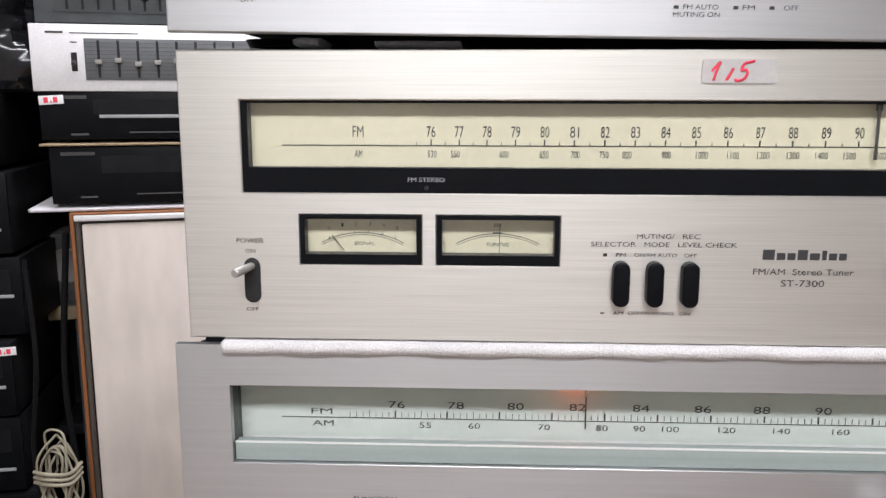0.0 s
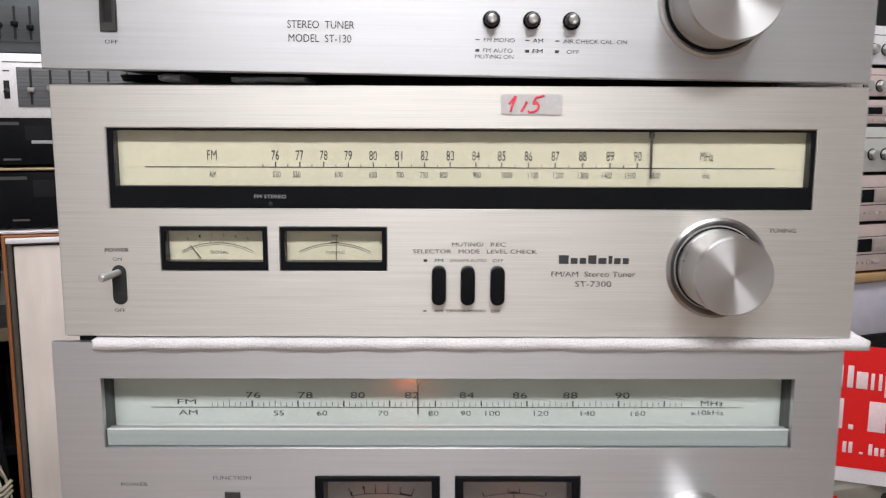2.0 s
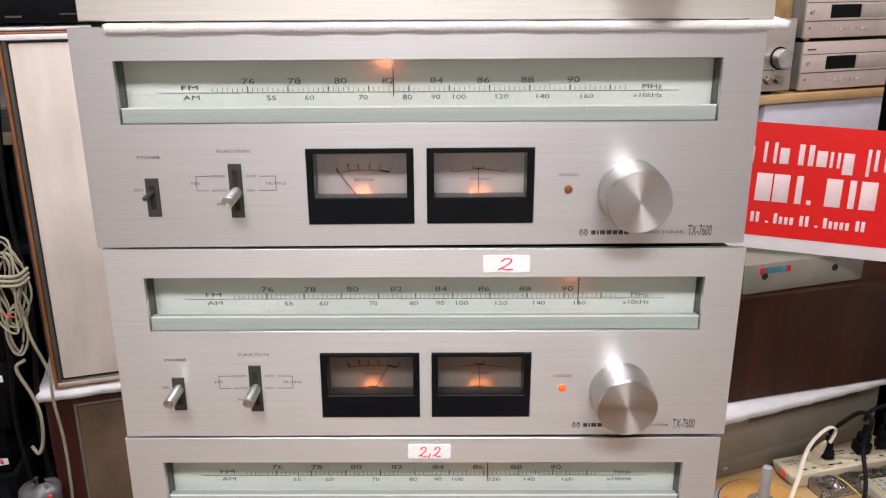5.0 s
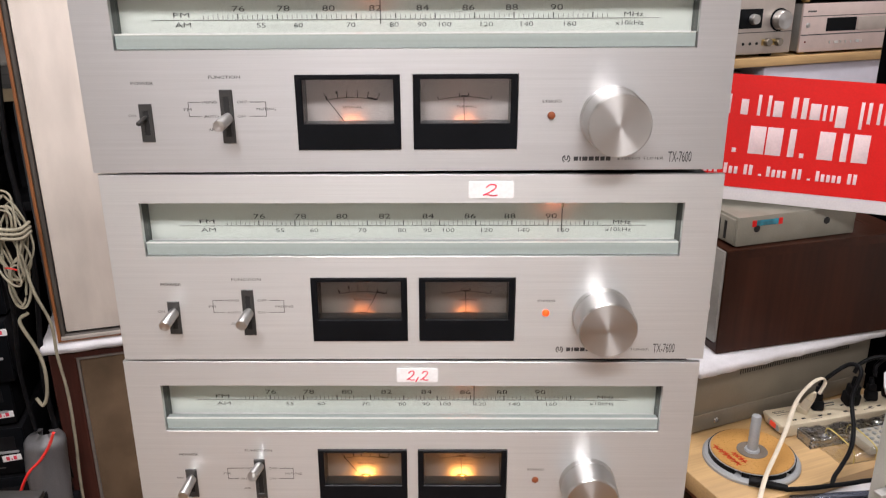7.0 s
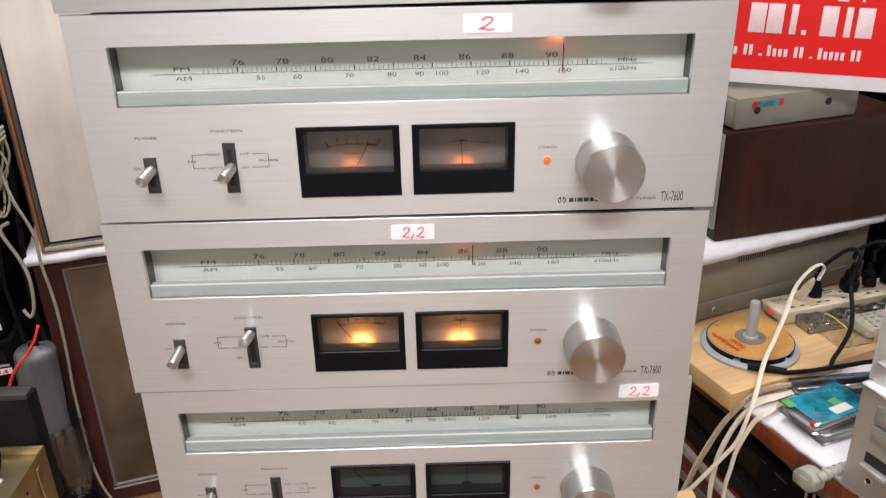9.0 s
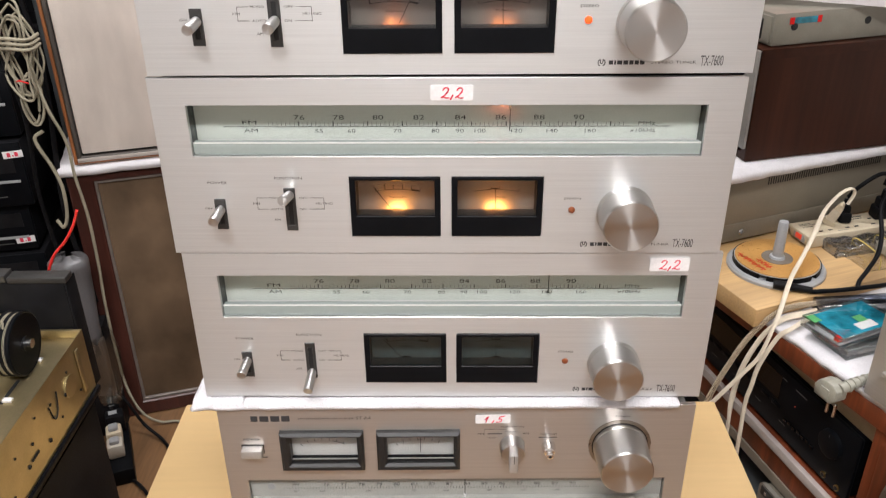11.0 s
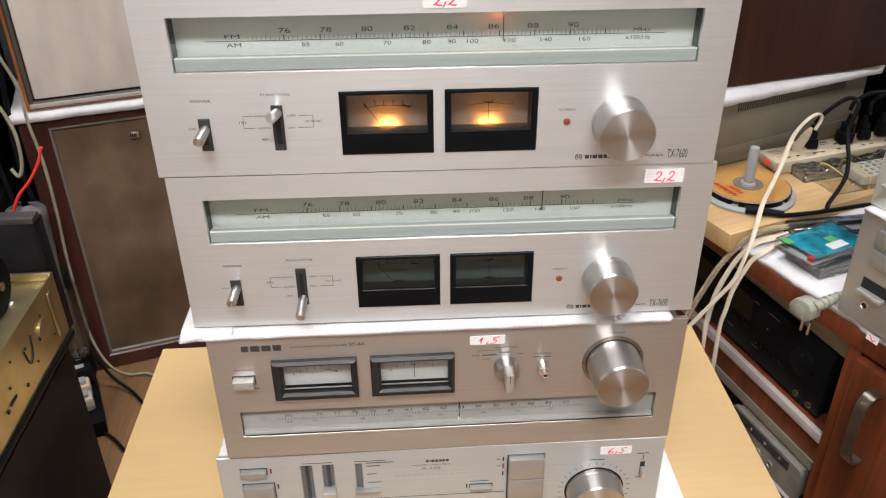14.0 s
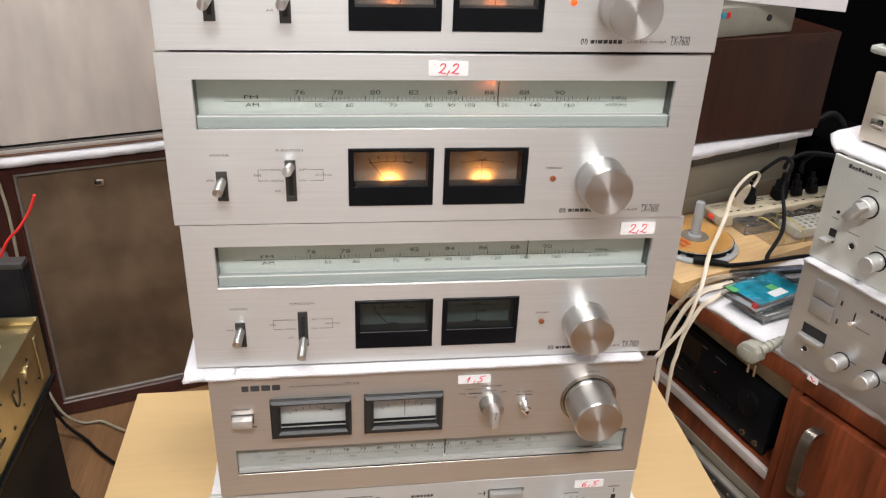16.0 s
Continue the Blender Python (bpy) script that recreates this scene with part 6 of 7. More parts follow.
def bay_amp():
    t = thing("black_amplifier", RM @ pose(0.046, -0.072, 0.3155, 0, 0, -96.1), "black amplifier with brass sockets in the desk bay", "amplifier")
    part("case", box(-0.21, 0.205, 0.003, 0.33, 0.008, 0.112, 0.002), M_BLACK, t)
    f = part("front_panel", box(-0.215, 0.21, -0.004, 0.003, 0.006, 0.1125, 0.002), M_BLACK, t, "black front panel")
    for x in (0.165, 0.192):
        s = part("socket", turned(x, 0.0160, -0.004, [(0.0045, 0), (0.0045, -0.002), (0.0036, -0.0022)], 20), M_BRASS, f, "brass headphone socket")
        part("bore", turned(x, 0.0160, -0.0065, [(0.0032, 0.001), (0.0034, -0.0001)], 16), M_HOLE, s)
    for i in range(9):
        part("button", box(-0.17 + 0.026 * i, -0.150 + 0.026 * i, -0.0056, -0.004, 0.046, 0.052, 0.0005), M_BLACK, f)
    for i in range(7):
        part("push_button", box(0.070 + 0.010 * i, 0.0765 + 0.010 * i, -0.0062, -0.004, 0.036 + 0.002 * (i % 2), 0.041 + 0.002 * (i % 2), 0.0005), M_GLOSSBLACK, f)
    k = part("volume_knob", turned(0.165, 0.071, -0.004, [(0.021, 0), (0.020, -0.006), (0.018, -0.007)], 36), M_BLACK, f, "black volume knob")
    part("knob_mark", box(0.1646, 0.1654, -0.0114, -0.0105, 0.083, 0.088), M_INK_SOFT, k)
    part("window", box(-0.16, 0.05, -0.0046, -0.004, 0.060, 0.100), M_GLOSSBLACK, f, "glossy black display window")
    bars([(-0.19 + 0.045 * i, -0.165 + 0.045 * i, 0.098, 0.100) for i in range(7)] + [(-0.18 + 0.06 * i, -0.165 + 0.06 * i, 0.028, 0.0295) for i in range(5)], -0.0042, f, M_INK_SOFT, "small_print")
    part("standby_lamp", turned(0.086, 0.073, -0.004, [(0.0008, 0), (0.0008, -0.001)], 10), M_NEON, f, "tiny red lamp")
    for x in (-0.17, 0.17):
        part("foot", upright(x, 0.04, 0, [(0.014, 0), (0.016, 0.009)], 16), M_BLACK, t)


bay_amp()
solid("card_sheet", box(0.0, 0.0025, 0.0, 0.42, 0.0, 0.046), M_CARD, "raw brown card standing on the black amplifier", "cardboard", m=RM @ pose(0.030, -0.298, 0.4284, 0, -8, -6.1))


def rack_box():
    """Two grey units under the desk shelf: a rounded front plate with a dark strip, on a flat case with a pale edge."""
    m = RM @ pose(0.030, -0.058, 0.0205, 0, 0, -96.1)
    t = thing("lower_grey_case", m, "dark grey case with a pale upper edge under the desk", "hi-fi unit")
    part("case", box(-0.22, 0.235, 0.004, 0.35, 0.0, 0.150, 0.003), M_EQDARK, t)
    part("pale_edge", box(-0.22, 0.236, -0.004, 0.010, 0.150, 0.1595, 0.002), M_LILAC, t, "pale edge strip")
    t = thing("grey_rack_unit", m @ pose(0, 0, 0.1597), "grey metal unit with a dark screwed strip and round sockets", "rack unit")
    part("case", box(0.088, 0.234, 0.003, 0.30, 0.0, 0.0555, 0.002), M_BEIGE, t)
    bm = card(0.158, 0.0575, 0.009, -0.004, 0.003)
    bmesh.ops.translate(bm, verts=bm.verts[:], vec=(0.1605, 0, 0.0290))
    f = part("front_panel", bm, M_GREYFACE, t, "worn grey metal front plate with rounded corners")
    d = part("dark_strip", box(0.088, 0.215, -0.0055, -0.004, 0.0390, 0.0545, 0.0005), M_SLOT, f, "dark metal strip")
    for i in range(4):
        part("screw", turned(0.0997 + 0.0322 * i, 0.0470, -0.0055, [(0.0028, 0), (0.0028, -0.001), (0.0016, -0.0018)], 14), M_EDGE, d, "bright screw")
        q = part("socket", turned(0.0985 + 0.0273 * i, 0.0190, -0.004, [(0.0062, 0), (0.0062, -0.0012), (0.0048, -0.0018), (0.0042, -0.0004)], 22), M_GREYFACE if i in (0, 3) else M_STEEL, f, "round socket")
        part("bore", turned(0.0985 + 0.0273 * i, 0.0190, -0.0042, [(0.0040, 0.001), (0.0040, -0.0002)], 18), M_HOLE if i == 2 else M_STEEL, q)


rack_box()


def beige_receiver():
    t = thing("beige_receiver", RM @ pose(0.225, 0.071, 0.5355), "beige-grey steel receiver seen from its vented side", "receiver")
    part("case", box(-0.185, 0.185, 0.0, 0.30, 0.004, 0.1185, 0.003), M_BEIGE, t)
    part("base_strip", box(-0.186, 0.186, -0.0015, 0.004, 0.004, 0.034, 0.001), M_BEIGE, t)
    for i in range(50):
        x = -0.095 + 0.00465 * i
        part("vent_slot", box(x - 0.0009, x + 0.0009, -0.0006, 0.002, 0.092, 0.108), M_HOLE, t)
    part("screw", turned(-0.135, 0.018, -0.0015, [(0.005, 0), (0.005, -0.001), (0.003, -0.0025)], 16), M_CHROME, t, "bright screw")
    for x in (-0.16, 0.16):
        part("foot", box(x - 0.012, x + 0.012, 0.02, 0.05, 0, 0.005), M_BLACK, t)


beige_receiver()
solid("foam_sheet", slab(0.018, 0.405, 0.036, 0.36, 0.654, 0.6755, 60, 8, 0.003, 8.0), M_FOAM, "white foam sheet between two receivers", "foam sheet", m=RM)


def wood_receiver():
    t = thing("wood_case_receiver", pose(0.446, 0.606, 0.676, 0, 0, 15), "receiver in a dark walnut case with a silver front", "receiver")
    bm = plate(0, 0.40, 0, 0.169, 0, 0.325, [(0.014, 0.386, 0.014, 0.155)], 0.0015)
    c = part("wooden_case", bm, M_WALNUT, t, "dark walnut veneered case")
    c.matrix_basis = pose(0, 0.40, 0, 0, 0, -90)
    b = part("top_board", plate(-0.0005, 0.3255, -0.4005, 0.0005, 0.1550, 0.1695, [(0.040, 0.285, -0.360, -0.045)], 0.001), M_WALNUT, t, "walnut top frame round a dark vent")
    b.matrix_basis = Matrix(((1, 0, 0, 0), (0, 0, -1, 0), (0, -1, 0, 0.3245), (0, 0, 0, 1)))
    part("vent_mesh", box(0.039, 0.286, 0.044, 0.361, 0.1545, 0.1688), M_HOLE, t, "black vent in the top")
    f = part("front_panel", box(-0.006, -0.0008, 0.001, 0.399, 0.020, 0.168, 0.001), M_STEEL, t, "grey-silver front panel")
    part("dial_window", box(-0.0072, -0.005, 0.026, 0.36, 0.100, 0.160), M_BLACK, f, "black dial window")
    part("red_figures", box(-0.0072, -0.005, 0.006 + 0.014, 0.030, 0.066, 0.076), M_LABEL, f, "small sticker with red figures")
    part("red_stroke", box(-0.0076, -0.0070, 0.0215, 0.0285, 0.069, 0.073), M_REDINK, f)
    for y in (0.025, 0.35):
        for zz in (0.03, 0.145):
            part("screw", lathe([(0.005, 0), (0.005, 0.002), (0.003, 0.003)], 14, pose(-0.006, y, zz, 0, 0, 90)), M_CHROME, f)
    for y in (0.08, 0.16, 0.24, 0.32):
        part("knob", lathe([(0.014, 0), (0.013, 0.015), (0.012, 0.016)], 28, pose(-0.006, y, 0.045, 0, 0, 90)), M_SPUN, f)


wood_receiver()


def grey_box():
    t = thing("grey_flat_unit", pose(0.461, 0.619, 0.8465, 0, 0, 17), "flat warm-grey unit with a red and blue sticker", "hi-fi unit")
    part("case", box(0, 0.215, 0, 0.24, 0.0, 0.046, 0.002), M_GREYBOX, t)
    part("side_step", box(-0.004, 0.0, 0.004, 0.24, 0.004, 0.042, 0.001), M_GREYBOX, t)
    s = part("sticker", box(0.026, 0.077, -0.0008, 0.001, 0.0302, 0.0390), M_BLUE, t, "blue sticker with red ends")
    part("red_end", box(0.025, 0.032, -0.0012, 0.0, 0.0298, 0.0394), M_SIGNRED, s)
    part("red_end", box(0.071, 0.078, -0.0012, 0.0, 0.0298, 0.0394), M_SIGNRED, s)
    for x in (0.034, 0.160):
        part("screw_hole", turned(x, 0.026, 0, [(0.0055, 0.001), (0.0055, -0.0008), (0.004, -0.001)], 20), M_HOLE, t)
    for i in range(4):
        part("vent_slot", box(-0.0052, -0.0035, 0.02 + 0.016 * i, 0.025 + 0.016 * i, 0.008, 0.036), M_HOLE, t)


grey_box()


def shop_sign():
    t = thing("shop_sign", pose(0.5655, 0.665, 0.9755, -8.9, 2.4, -14.7), "red and white shop sign with pale lettering, leaning back", "sign")
    part("board", box(-0.20, 0.156, 0, 0.004, -0.0775, 0.1105, 0.0008), M_SIGNWHITE, t, "white sign board")
    part("red_field", box(-0.20, 0.1557, -0.0008, 0.001, -0.0575, 0.1107), M_SIGNRED, t, "red field")

    def line(z, h, drop, rows):
        """Bars in the place of letters: (start, end, share of the height), a third value below 0 hangs under the line."""
        for x0, x1, k in rows:
            lo = z - drop if k < 0 else z
            part("letter_bar", box(x0, x1, -0.0014, -0.0004, lo, z + h * abs(k), 0.0002), M_SIGNTEXT, t)

    # large district line
    line(0.0520, 0.0305, 0.0085, [(-0.1185, -0.1145, 0.95), (-0.1000, -0.0895, 0.74), (-0.0764, -0.0720, 1), (-0.0625, -0.0579, 1), (-0.0540, -0.0411, 0.76), (-0.0280, -0.0205, 1), (-0.0145, -0.0070, 1), (-0.0030, 0.0112, 0.76),
                                  (0.0153, 0.0195, 0.74), (0.0250, 0.0292, 0.74), (0.0332, 0.0475, -0.74), (0.0650, 0.0695, -1.0), (0.0752, 0.0800, 1), (0.0885, 0.0930, 1), (0.0985, 0.1030, 1), (0.1110, 0.1155, 1)])
    # row of figures
    line(-0.0050, 0.0412, 0, [(-0.1045, -0.0985, 0.16), (-0.0815, -0.0593, 1), (-0.0570, -0.0350, 1), (-0.0255, -0.0165, 1), (-0.0085, -0.0025, 0.16), (0.0158, 0.0374, 1), (0.0475, 0.0562, 1), (0.0630, 0.0850, 1)])
    # small line
    x, rows = -0.1640, []
    for word in (6, 3, 2, 0, 4, 2, 0, 5, 2):
        for i in range(word):
            rows.append((x, x + 0.0048, 1 if i == 0 or word == 2 else 0.72))
            x += 0.0076
        if word == 0:
            rows.append((x, x + 0.0045, 0.18))
            x += 0.0052
        x += 0.0062
    line(-0.0372, 0.0152, 0, rows)


shop_sign()


def rl(x, y, z):
    return tuple(RM @ Vector((x, y, z)))


def disc_spindle():
    t = thing("disc_spindle", RM @ pose(0.086, -0.018, 0.5355), "grey disc spindle holding a few orange printed discs", "disc spindle")
    part("base", upright(0, 0, 0, [(0.071, 0), (0.071, 0.004), (0.068, 0.007), (0.062, 0.007)], 64), M_GREYPL, t, "grey plastic base")
    bm = bmesh.new()
    for i in range(5):
        for k in range(9):
            a0, a1 = radians(72 * i + 6.9 * k), radians(72 * i + 6.9 * (k + 1))
            v = [bm.verts.new((r * math.cos(a), r * math.sin(a), z)) for z in (0.0068, 0.0140) for a in (a0, a1) for r in (0.055, 0.0632)]
            for q in ((0, 1, 3, 2), (4, 6, 7, 5), (1, 5, 7, 3), (0, 2, 6, 4), (0, 4, 5, 1), (2, 3, 7, 6)):
                bm.faces.new([v[j] for j in q])
    part("rim", bm, M_BLACK, t, "black notched rim")
    d = part("disc", upright(0, 0, 0.0142, [(0.060, 0), (0.0605, 0.0009), (0.060, 0.0018)], 64), M_DISC, t, "orange printed disc")
    part("clear_edge", upright(0, 0, 0.0135, [(0.0618, 0), (0.0618, 0.0006)], 64), M_GREYPL, d)
    part("hub_ring", upright(0, 0, 0.0161, [(0.0225, 0), (0.0225, 0.0006)], 40), M_HUB, d)
    part("hub_collar", upright(0, 0, 0.0167, [(0.0115, 0), (0.0105, 0.003), (0.0085, 0.0035)], 28), M_GREYPL, d)
    part("pole", upright(0, 0, 0.014, [(0.0080, 0), (0.0078, 0.02), (0.0072, 0.060), (0.0064, 0.0622), (0.003, 0.0632)], 28), M_GREYPL, t, "grey pole")
    rr = random.Random(3)
    for n, x0, yc in ((8, -0.044, 0.004), (4, -0.031, -0.008)):
        for i in range(n):
            y = yc + ((n - 1) / 2 - i) * 0.0068
            for k in range(2):
                s = part("marker_stroke", box(-0.0050, 0.0050, -0.0011, 0.0011, 0.0162, 0.0166), M_MARKER, d)
                s.matrix_basis = pose(x0 + rr.uniform(-0.001, 0.001) + 0.0008 * k, y + 0.001 * k, 0, 0, 0, rr.uniform(-40, 40) + 70 * k)


disc_spindle()


def power_strip():
    t = thing("power_strip", RM @ pose(0.169, 0.008, 0.5355, 0, 0, -7), "cream power strip with black plugs on the board", "power strip")
    bm = box(0, 0.29, 0, 0.052, 0, 0.0215, 0.003)
    for v in bm.verts:
        if v.co.x < 0.02 and v.co.z < 0.01:
            v.co.x += 0.006
    part("body", bm, M_CREAMPL, t, "cream plastic body")
    s = part("lit_switch", box(-0.0012, 0.004, 0.016, 0.030, 0.0085, 0.0170, 0.0012), M_NEON, t, "glowing red switch")
    part("switch_frame", box(0.0005, 0.004, 0.011, 0.036, 0.006, 0.020, 0.0005), M_GREYPL, s)
    for i in range(5):
        x = 0.040 + 0.048 * i
        for sx, sy in ((-0.009, 0.012), (0.008, 0.012), (-0.001, 0.030)):
            part("socket_slot", box(x + sx - 0.0035, x + sx + 0.0035, sy - 0.0015, sy + 0.0015, 0.0210, 0.0219), M_HOLE, t)
    bm = bmesh.new()
    for x, y, w, h in ((0.010, 0.040, 0.022, 0.0012), (0.010, 0.036, 0.028, 0.0012), (0.012, 0.030, 0.018, 0.0010), (0.058, 0.006, 0.02, 0.001), (0.10, 0.040, 0.028, 0.003), (0.104, 0.034, 0.02, 0.002), (0.16, 0.008, 0.02, 0.001)):
        box(x, x + w, y, y + h, 0.0214, 0.0217, bm=bm)
    tagged(part("small_print", bm, M_INK_SOFT, t), kind="stuff")


power_strip()


def angled_plug(x, y, z, turn, lean, s, label):
    """Rubber plug with a stepped grip, pushed in from above and leaning back."""
    t = thing("black_plug", RM @ pose(x, y, z, lean, 0, turn), label, "plug", "plugs in the power strip")
    part("body", box(-0.011 * s, 0.011 * s, -0.009 * s, 0.010 * s, 0, 0.020 * s, 0.0035), M_BLACKCABLE, t)
    part("grip", box(-0.0085 * s, 0.0085 * s, -0.006 * s, 0.008 * s, 0.018 * s, 0.034 * s, 0.003), M_BLACKCABLE, t)
    part("sleeve", rod((0, 0.001, 0.032 * s), (0, 0.002, 0.046 * s), 0.0055 * s, 0.0042 * s, 14), M_BLACKCABLE, t)


angled_plug(0.257, 0.026, 0.5575, -25, -8, 0.85, "black rubber plug beside the cream plug")
angled_plug(0.322, 0.020, 0.5575, -15, 8, 1.1, "large black rubber plug in the power strip")
angled_plug(0.362, 0.014, 0.5575, -20, -10, 0.85, "black rubber plug in the power strip")
angled_plug(0.398, 0.010, 0.5575, -10, -8, 0.85, "black rubber plug in the power strip")


def flat_plug():
    t = thing("cream_plug", RM @ pose(0.228, 0.031, 0.5575, 10, 22, -62), "flat cream plug in the power strip", "plug", "plugs in the power strip")
    bm = lathe([(0.0090, -0.0042), (0.0102, -0.0028), (0.0102, 0.0028), (0.0090, 0.0042)], 32, Matrix.Translation((0, 0, 0.016)))
    for v in bm.verts:
        if v.co.z > 0.016:
            v.co.z = 0.016 + (v.co.z - 0.016) * 3.4
        v.co.x *= 0.72
    part("body", bm, M_CREAMPL, t)
    part("foot_block", box(-0.010, 0.010, -0.004, 0.004, 0, 0.012, 0.001), M_CREAMPL, t)
    part("dimple", box(-0.007, 0.007, -0.0049, -0.004, 0.012, 0.034, 0.0015), M_CREAMCABLE, t)


flat_plug()
# flat cream lead: up out of its plug, over, across the discs, down behind the table
cable("plug_cable", [rl(0.240, 0.012, 0.598), rl(0.249, 0.012, 0.616), rl(0.243, 0.015, 0.6235), rl(0.225, 0.018, 0.6155), rl(0.197, 0.014, 0.594), rl(0.132, -0.033, 0.584), rl(0.090, -0.060, 0.571), rl(0.048, -0.087, 0.560), rl(0.000, -0.126, 0.548), rl(-0.022, -0.141, 0.533), rl(-0.040, -0.144, 0.490), rl(-0.055, -0.134, 0.456), rl(-0.080, -0.117, 0.405), rl(-0.105, -0.085, 0.32), rl(-0.11, -0.07, 0.006)], 0.0034, M_CREAMCABLE, "flat cream plug lead arching over the discs", 10, 0.55)
cable("cable", [rl(0.13, -0.128, 0.5225), rl(0.066, -0.127, 0.5225), rl(0.036, -0.126, 0.5235), rl(0.012, -0.124, 0.5225), rl(-0.007, -0.115, 0.503), rl(-0.021, -0.108, 0.468), rl(-0.031, -0.104, 0.430), rl(-0.041, -0.108, 0.386), rl(-0.046, -0.117, 0.337), rl(-0.05, -0.12, 0.18), rl(-0.05, -0.12, 0.006)], 0.0035, M_CREAMCABLE, "flat cream cable hanging over the desk edge", 8, 0.55)
cable("cable", [rl(0.13, -0.136, 0.5225), rl(0.062, -0.135, 0.5225), rl(0.033, -0.139, 0.5235), rl(0.004, -0.147, 0.5235), rl(-0.010, -0.139, 0.507), rl(-0.024, -0.131, 0.461), rl(-0.031, -0.131, 0.426), rl(-0.036, -0.131, 0.395), rl(-0.045, -0.142, 0.32), rl(-0.05, -0.15, 0.18), rl(-0.05, -0.15, 0.006)], 0.0038, M_CREAMCABLE, "flat cream cable hanging over the desk edge", 8, 0.55)
cable("cable", [rl(0.13, -0.120, 0.5225), rl(0.068, -0.1205, 0.5225), rl(0.030, -0.1200, 0.524), rl(0.006, -0.120, 0.519), rl(-0.012, -0.112, 0.488), rl(-0.023, -0.106, 0.452), rl(-0.030, -0.104, 0.420), rl(-0.036, -0.106, 0.38), rl(-0.04, -0.110, 0.33), rl(-0.04, -0.11, 0.006)], 0.0035, M_CREAMCABLE, "flat cream cable hanging over the desk edge", 8, 0.55)


def braided_cable():
    """Brown round core with two families of pale threads wound over it."""
    pts = [rl(0.11, -0.118, 0.5265), rl(0.069, -0.1155, 0.5300), rl(0.030, -0.1130, 0.5325), rl(0.0, -0.110, 0.521), rl(-0.020, -0.098, 0.485), rl(-0.035, -0.087, 0.438), rl(-0.045, -0.070, 0.370), rl(-0.06, -0.05, 0.25), rl(-0.07, -0.04, 0.006)]
    t = thing("braided_cable", Matrix(), "brown and white braided cable over the desk edge", "cable")
    part("core", tube(pts, 0.0034, 10, 10), M_BRAID, t)
    line = spline(pts, 120)
    up = Vector((0.13, 0.21, 0.97))
    bm = bmesh.new()
    run, turn, ring = 0.0, [], []
    for i in range(1, len(line) - 1):
        run += (line[i] - line[i - 1]).length
        if run > 0.36:
            break
        d = (line[i + 1] - line[i - 1]).normalized()
        side = d.cross(up).normalized()
        ring.append((line[i], side, side.cross(d), d, run))
    for sign in (1, -1):
        for k in range(5):
            prev = None
            for p, sd, ov, d, u in ring:
                a = sign * u / 0.0125 * 2 * math.pi + 2 * math.pi * k / 5
                out = math.cos(a) * sd + math.sin(a) * ov
                c = p + 0.0036 * out
                cur = [bm.verts.new(c + d * 0.00046), bm.verts.new(c + out * 0.00035), bm.verts.new(c - d * 0.00046)]
                if prev:
                    bm.faces.new([prev[0], cur[0], cur[1], prev[1]])
                    bm.faces.new([prev[1], cur[1], cur[2], prev[2]])
                prev = cur
    tagged(part("threads", bm, M_THREAD, t, "pale woven threads"), kind="stuff")


braided_cable()
cable("cable", [rl(0.259, 0.030, 0.600), rl(0.267, 0.020, 0.621), rl(0.287, 0.004, 0.645), rl(0.287, -0.018, 0.643), rl(0.268, -0.026, 0.605), rl(0.240, -0.060, 0.578), rl(0.208, -0.087, 0.566), rl(0.178, -0.101, 0.553), rl(0.156, -0.110, 0.546), rl(0.143, -0.119, 0.5405)], 0.0034, M_BLACKCABLE, "black plug lead arching down to the board", 10)
cable("cable", [rl(0.325, 0.024, 0.612), rl(0.332, 0.020, 0.630), rl(0.36, 0.0, 0.645), rl(0.42, -0.06, 0.640)], 0.0034, M_BLACKCABLE, "black plug lead from the power strip")
cable("cable", [rl(0.364, 0.016, 0.600), rl(0.37, 0.02, 0.620), rl(0.40, 0.01, 0.632), rl(0.45, -0.04, 0.625)], 0.0034, M_BLACKCABLE, "black plug lead from the power strip")
cable("cable", [rl(0.076, -0.100, 0.5395), rl(0.110, -0.111, 0.5395), rl(0.145, -0.119, 0.5395), rl(0.175, -0.127, 0.541), rl(0.202, -0.132, 0.541), rl(0.26, -0.150, 0.541), rl(0.36, -0.19, 0.541)], 0.0035, M_BLACKCABLE, "black adapter lead across the board")
t = thing("adapter_plug", Matrix(), "black barrel plug lying on the board", "plug")
part("barrel", rod(rl(0.038, -0.067, 0.543), rl(0.052, -0.079, 0.543), 0.0068, 0.0068, 18, 0.0008), M_BLACKCABLE, t)
part("grip", rod(rl(0.052, -0.079, 0.543), rl(0.078, -0.101, 0.5415), 0.0058, 0.0046, 18), M_BLACKCABLE, t)
cable("cable", [rl(0.385, 0.04, 0.68), rl(0.42, 0.02, 0.70), rl(0.44, 0.0, 0.66), rl(0.43, -0.01, 0.58)], 0.006, M_BLACKCABLE, "thick black cable behind the receivers")


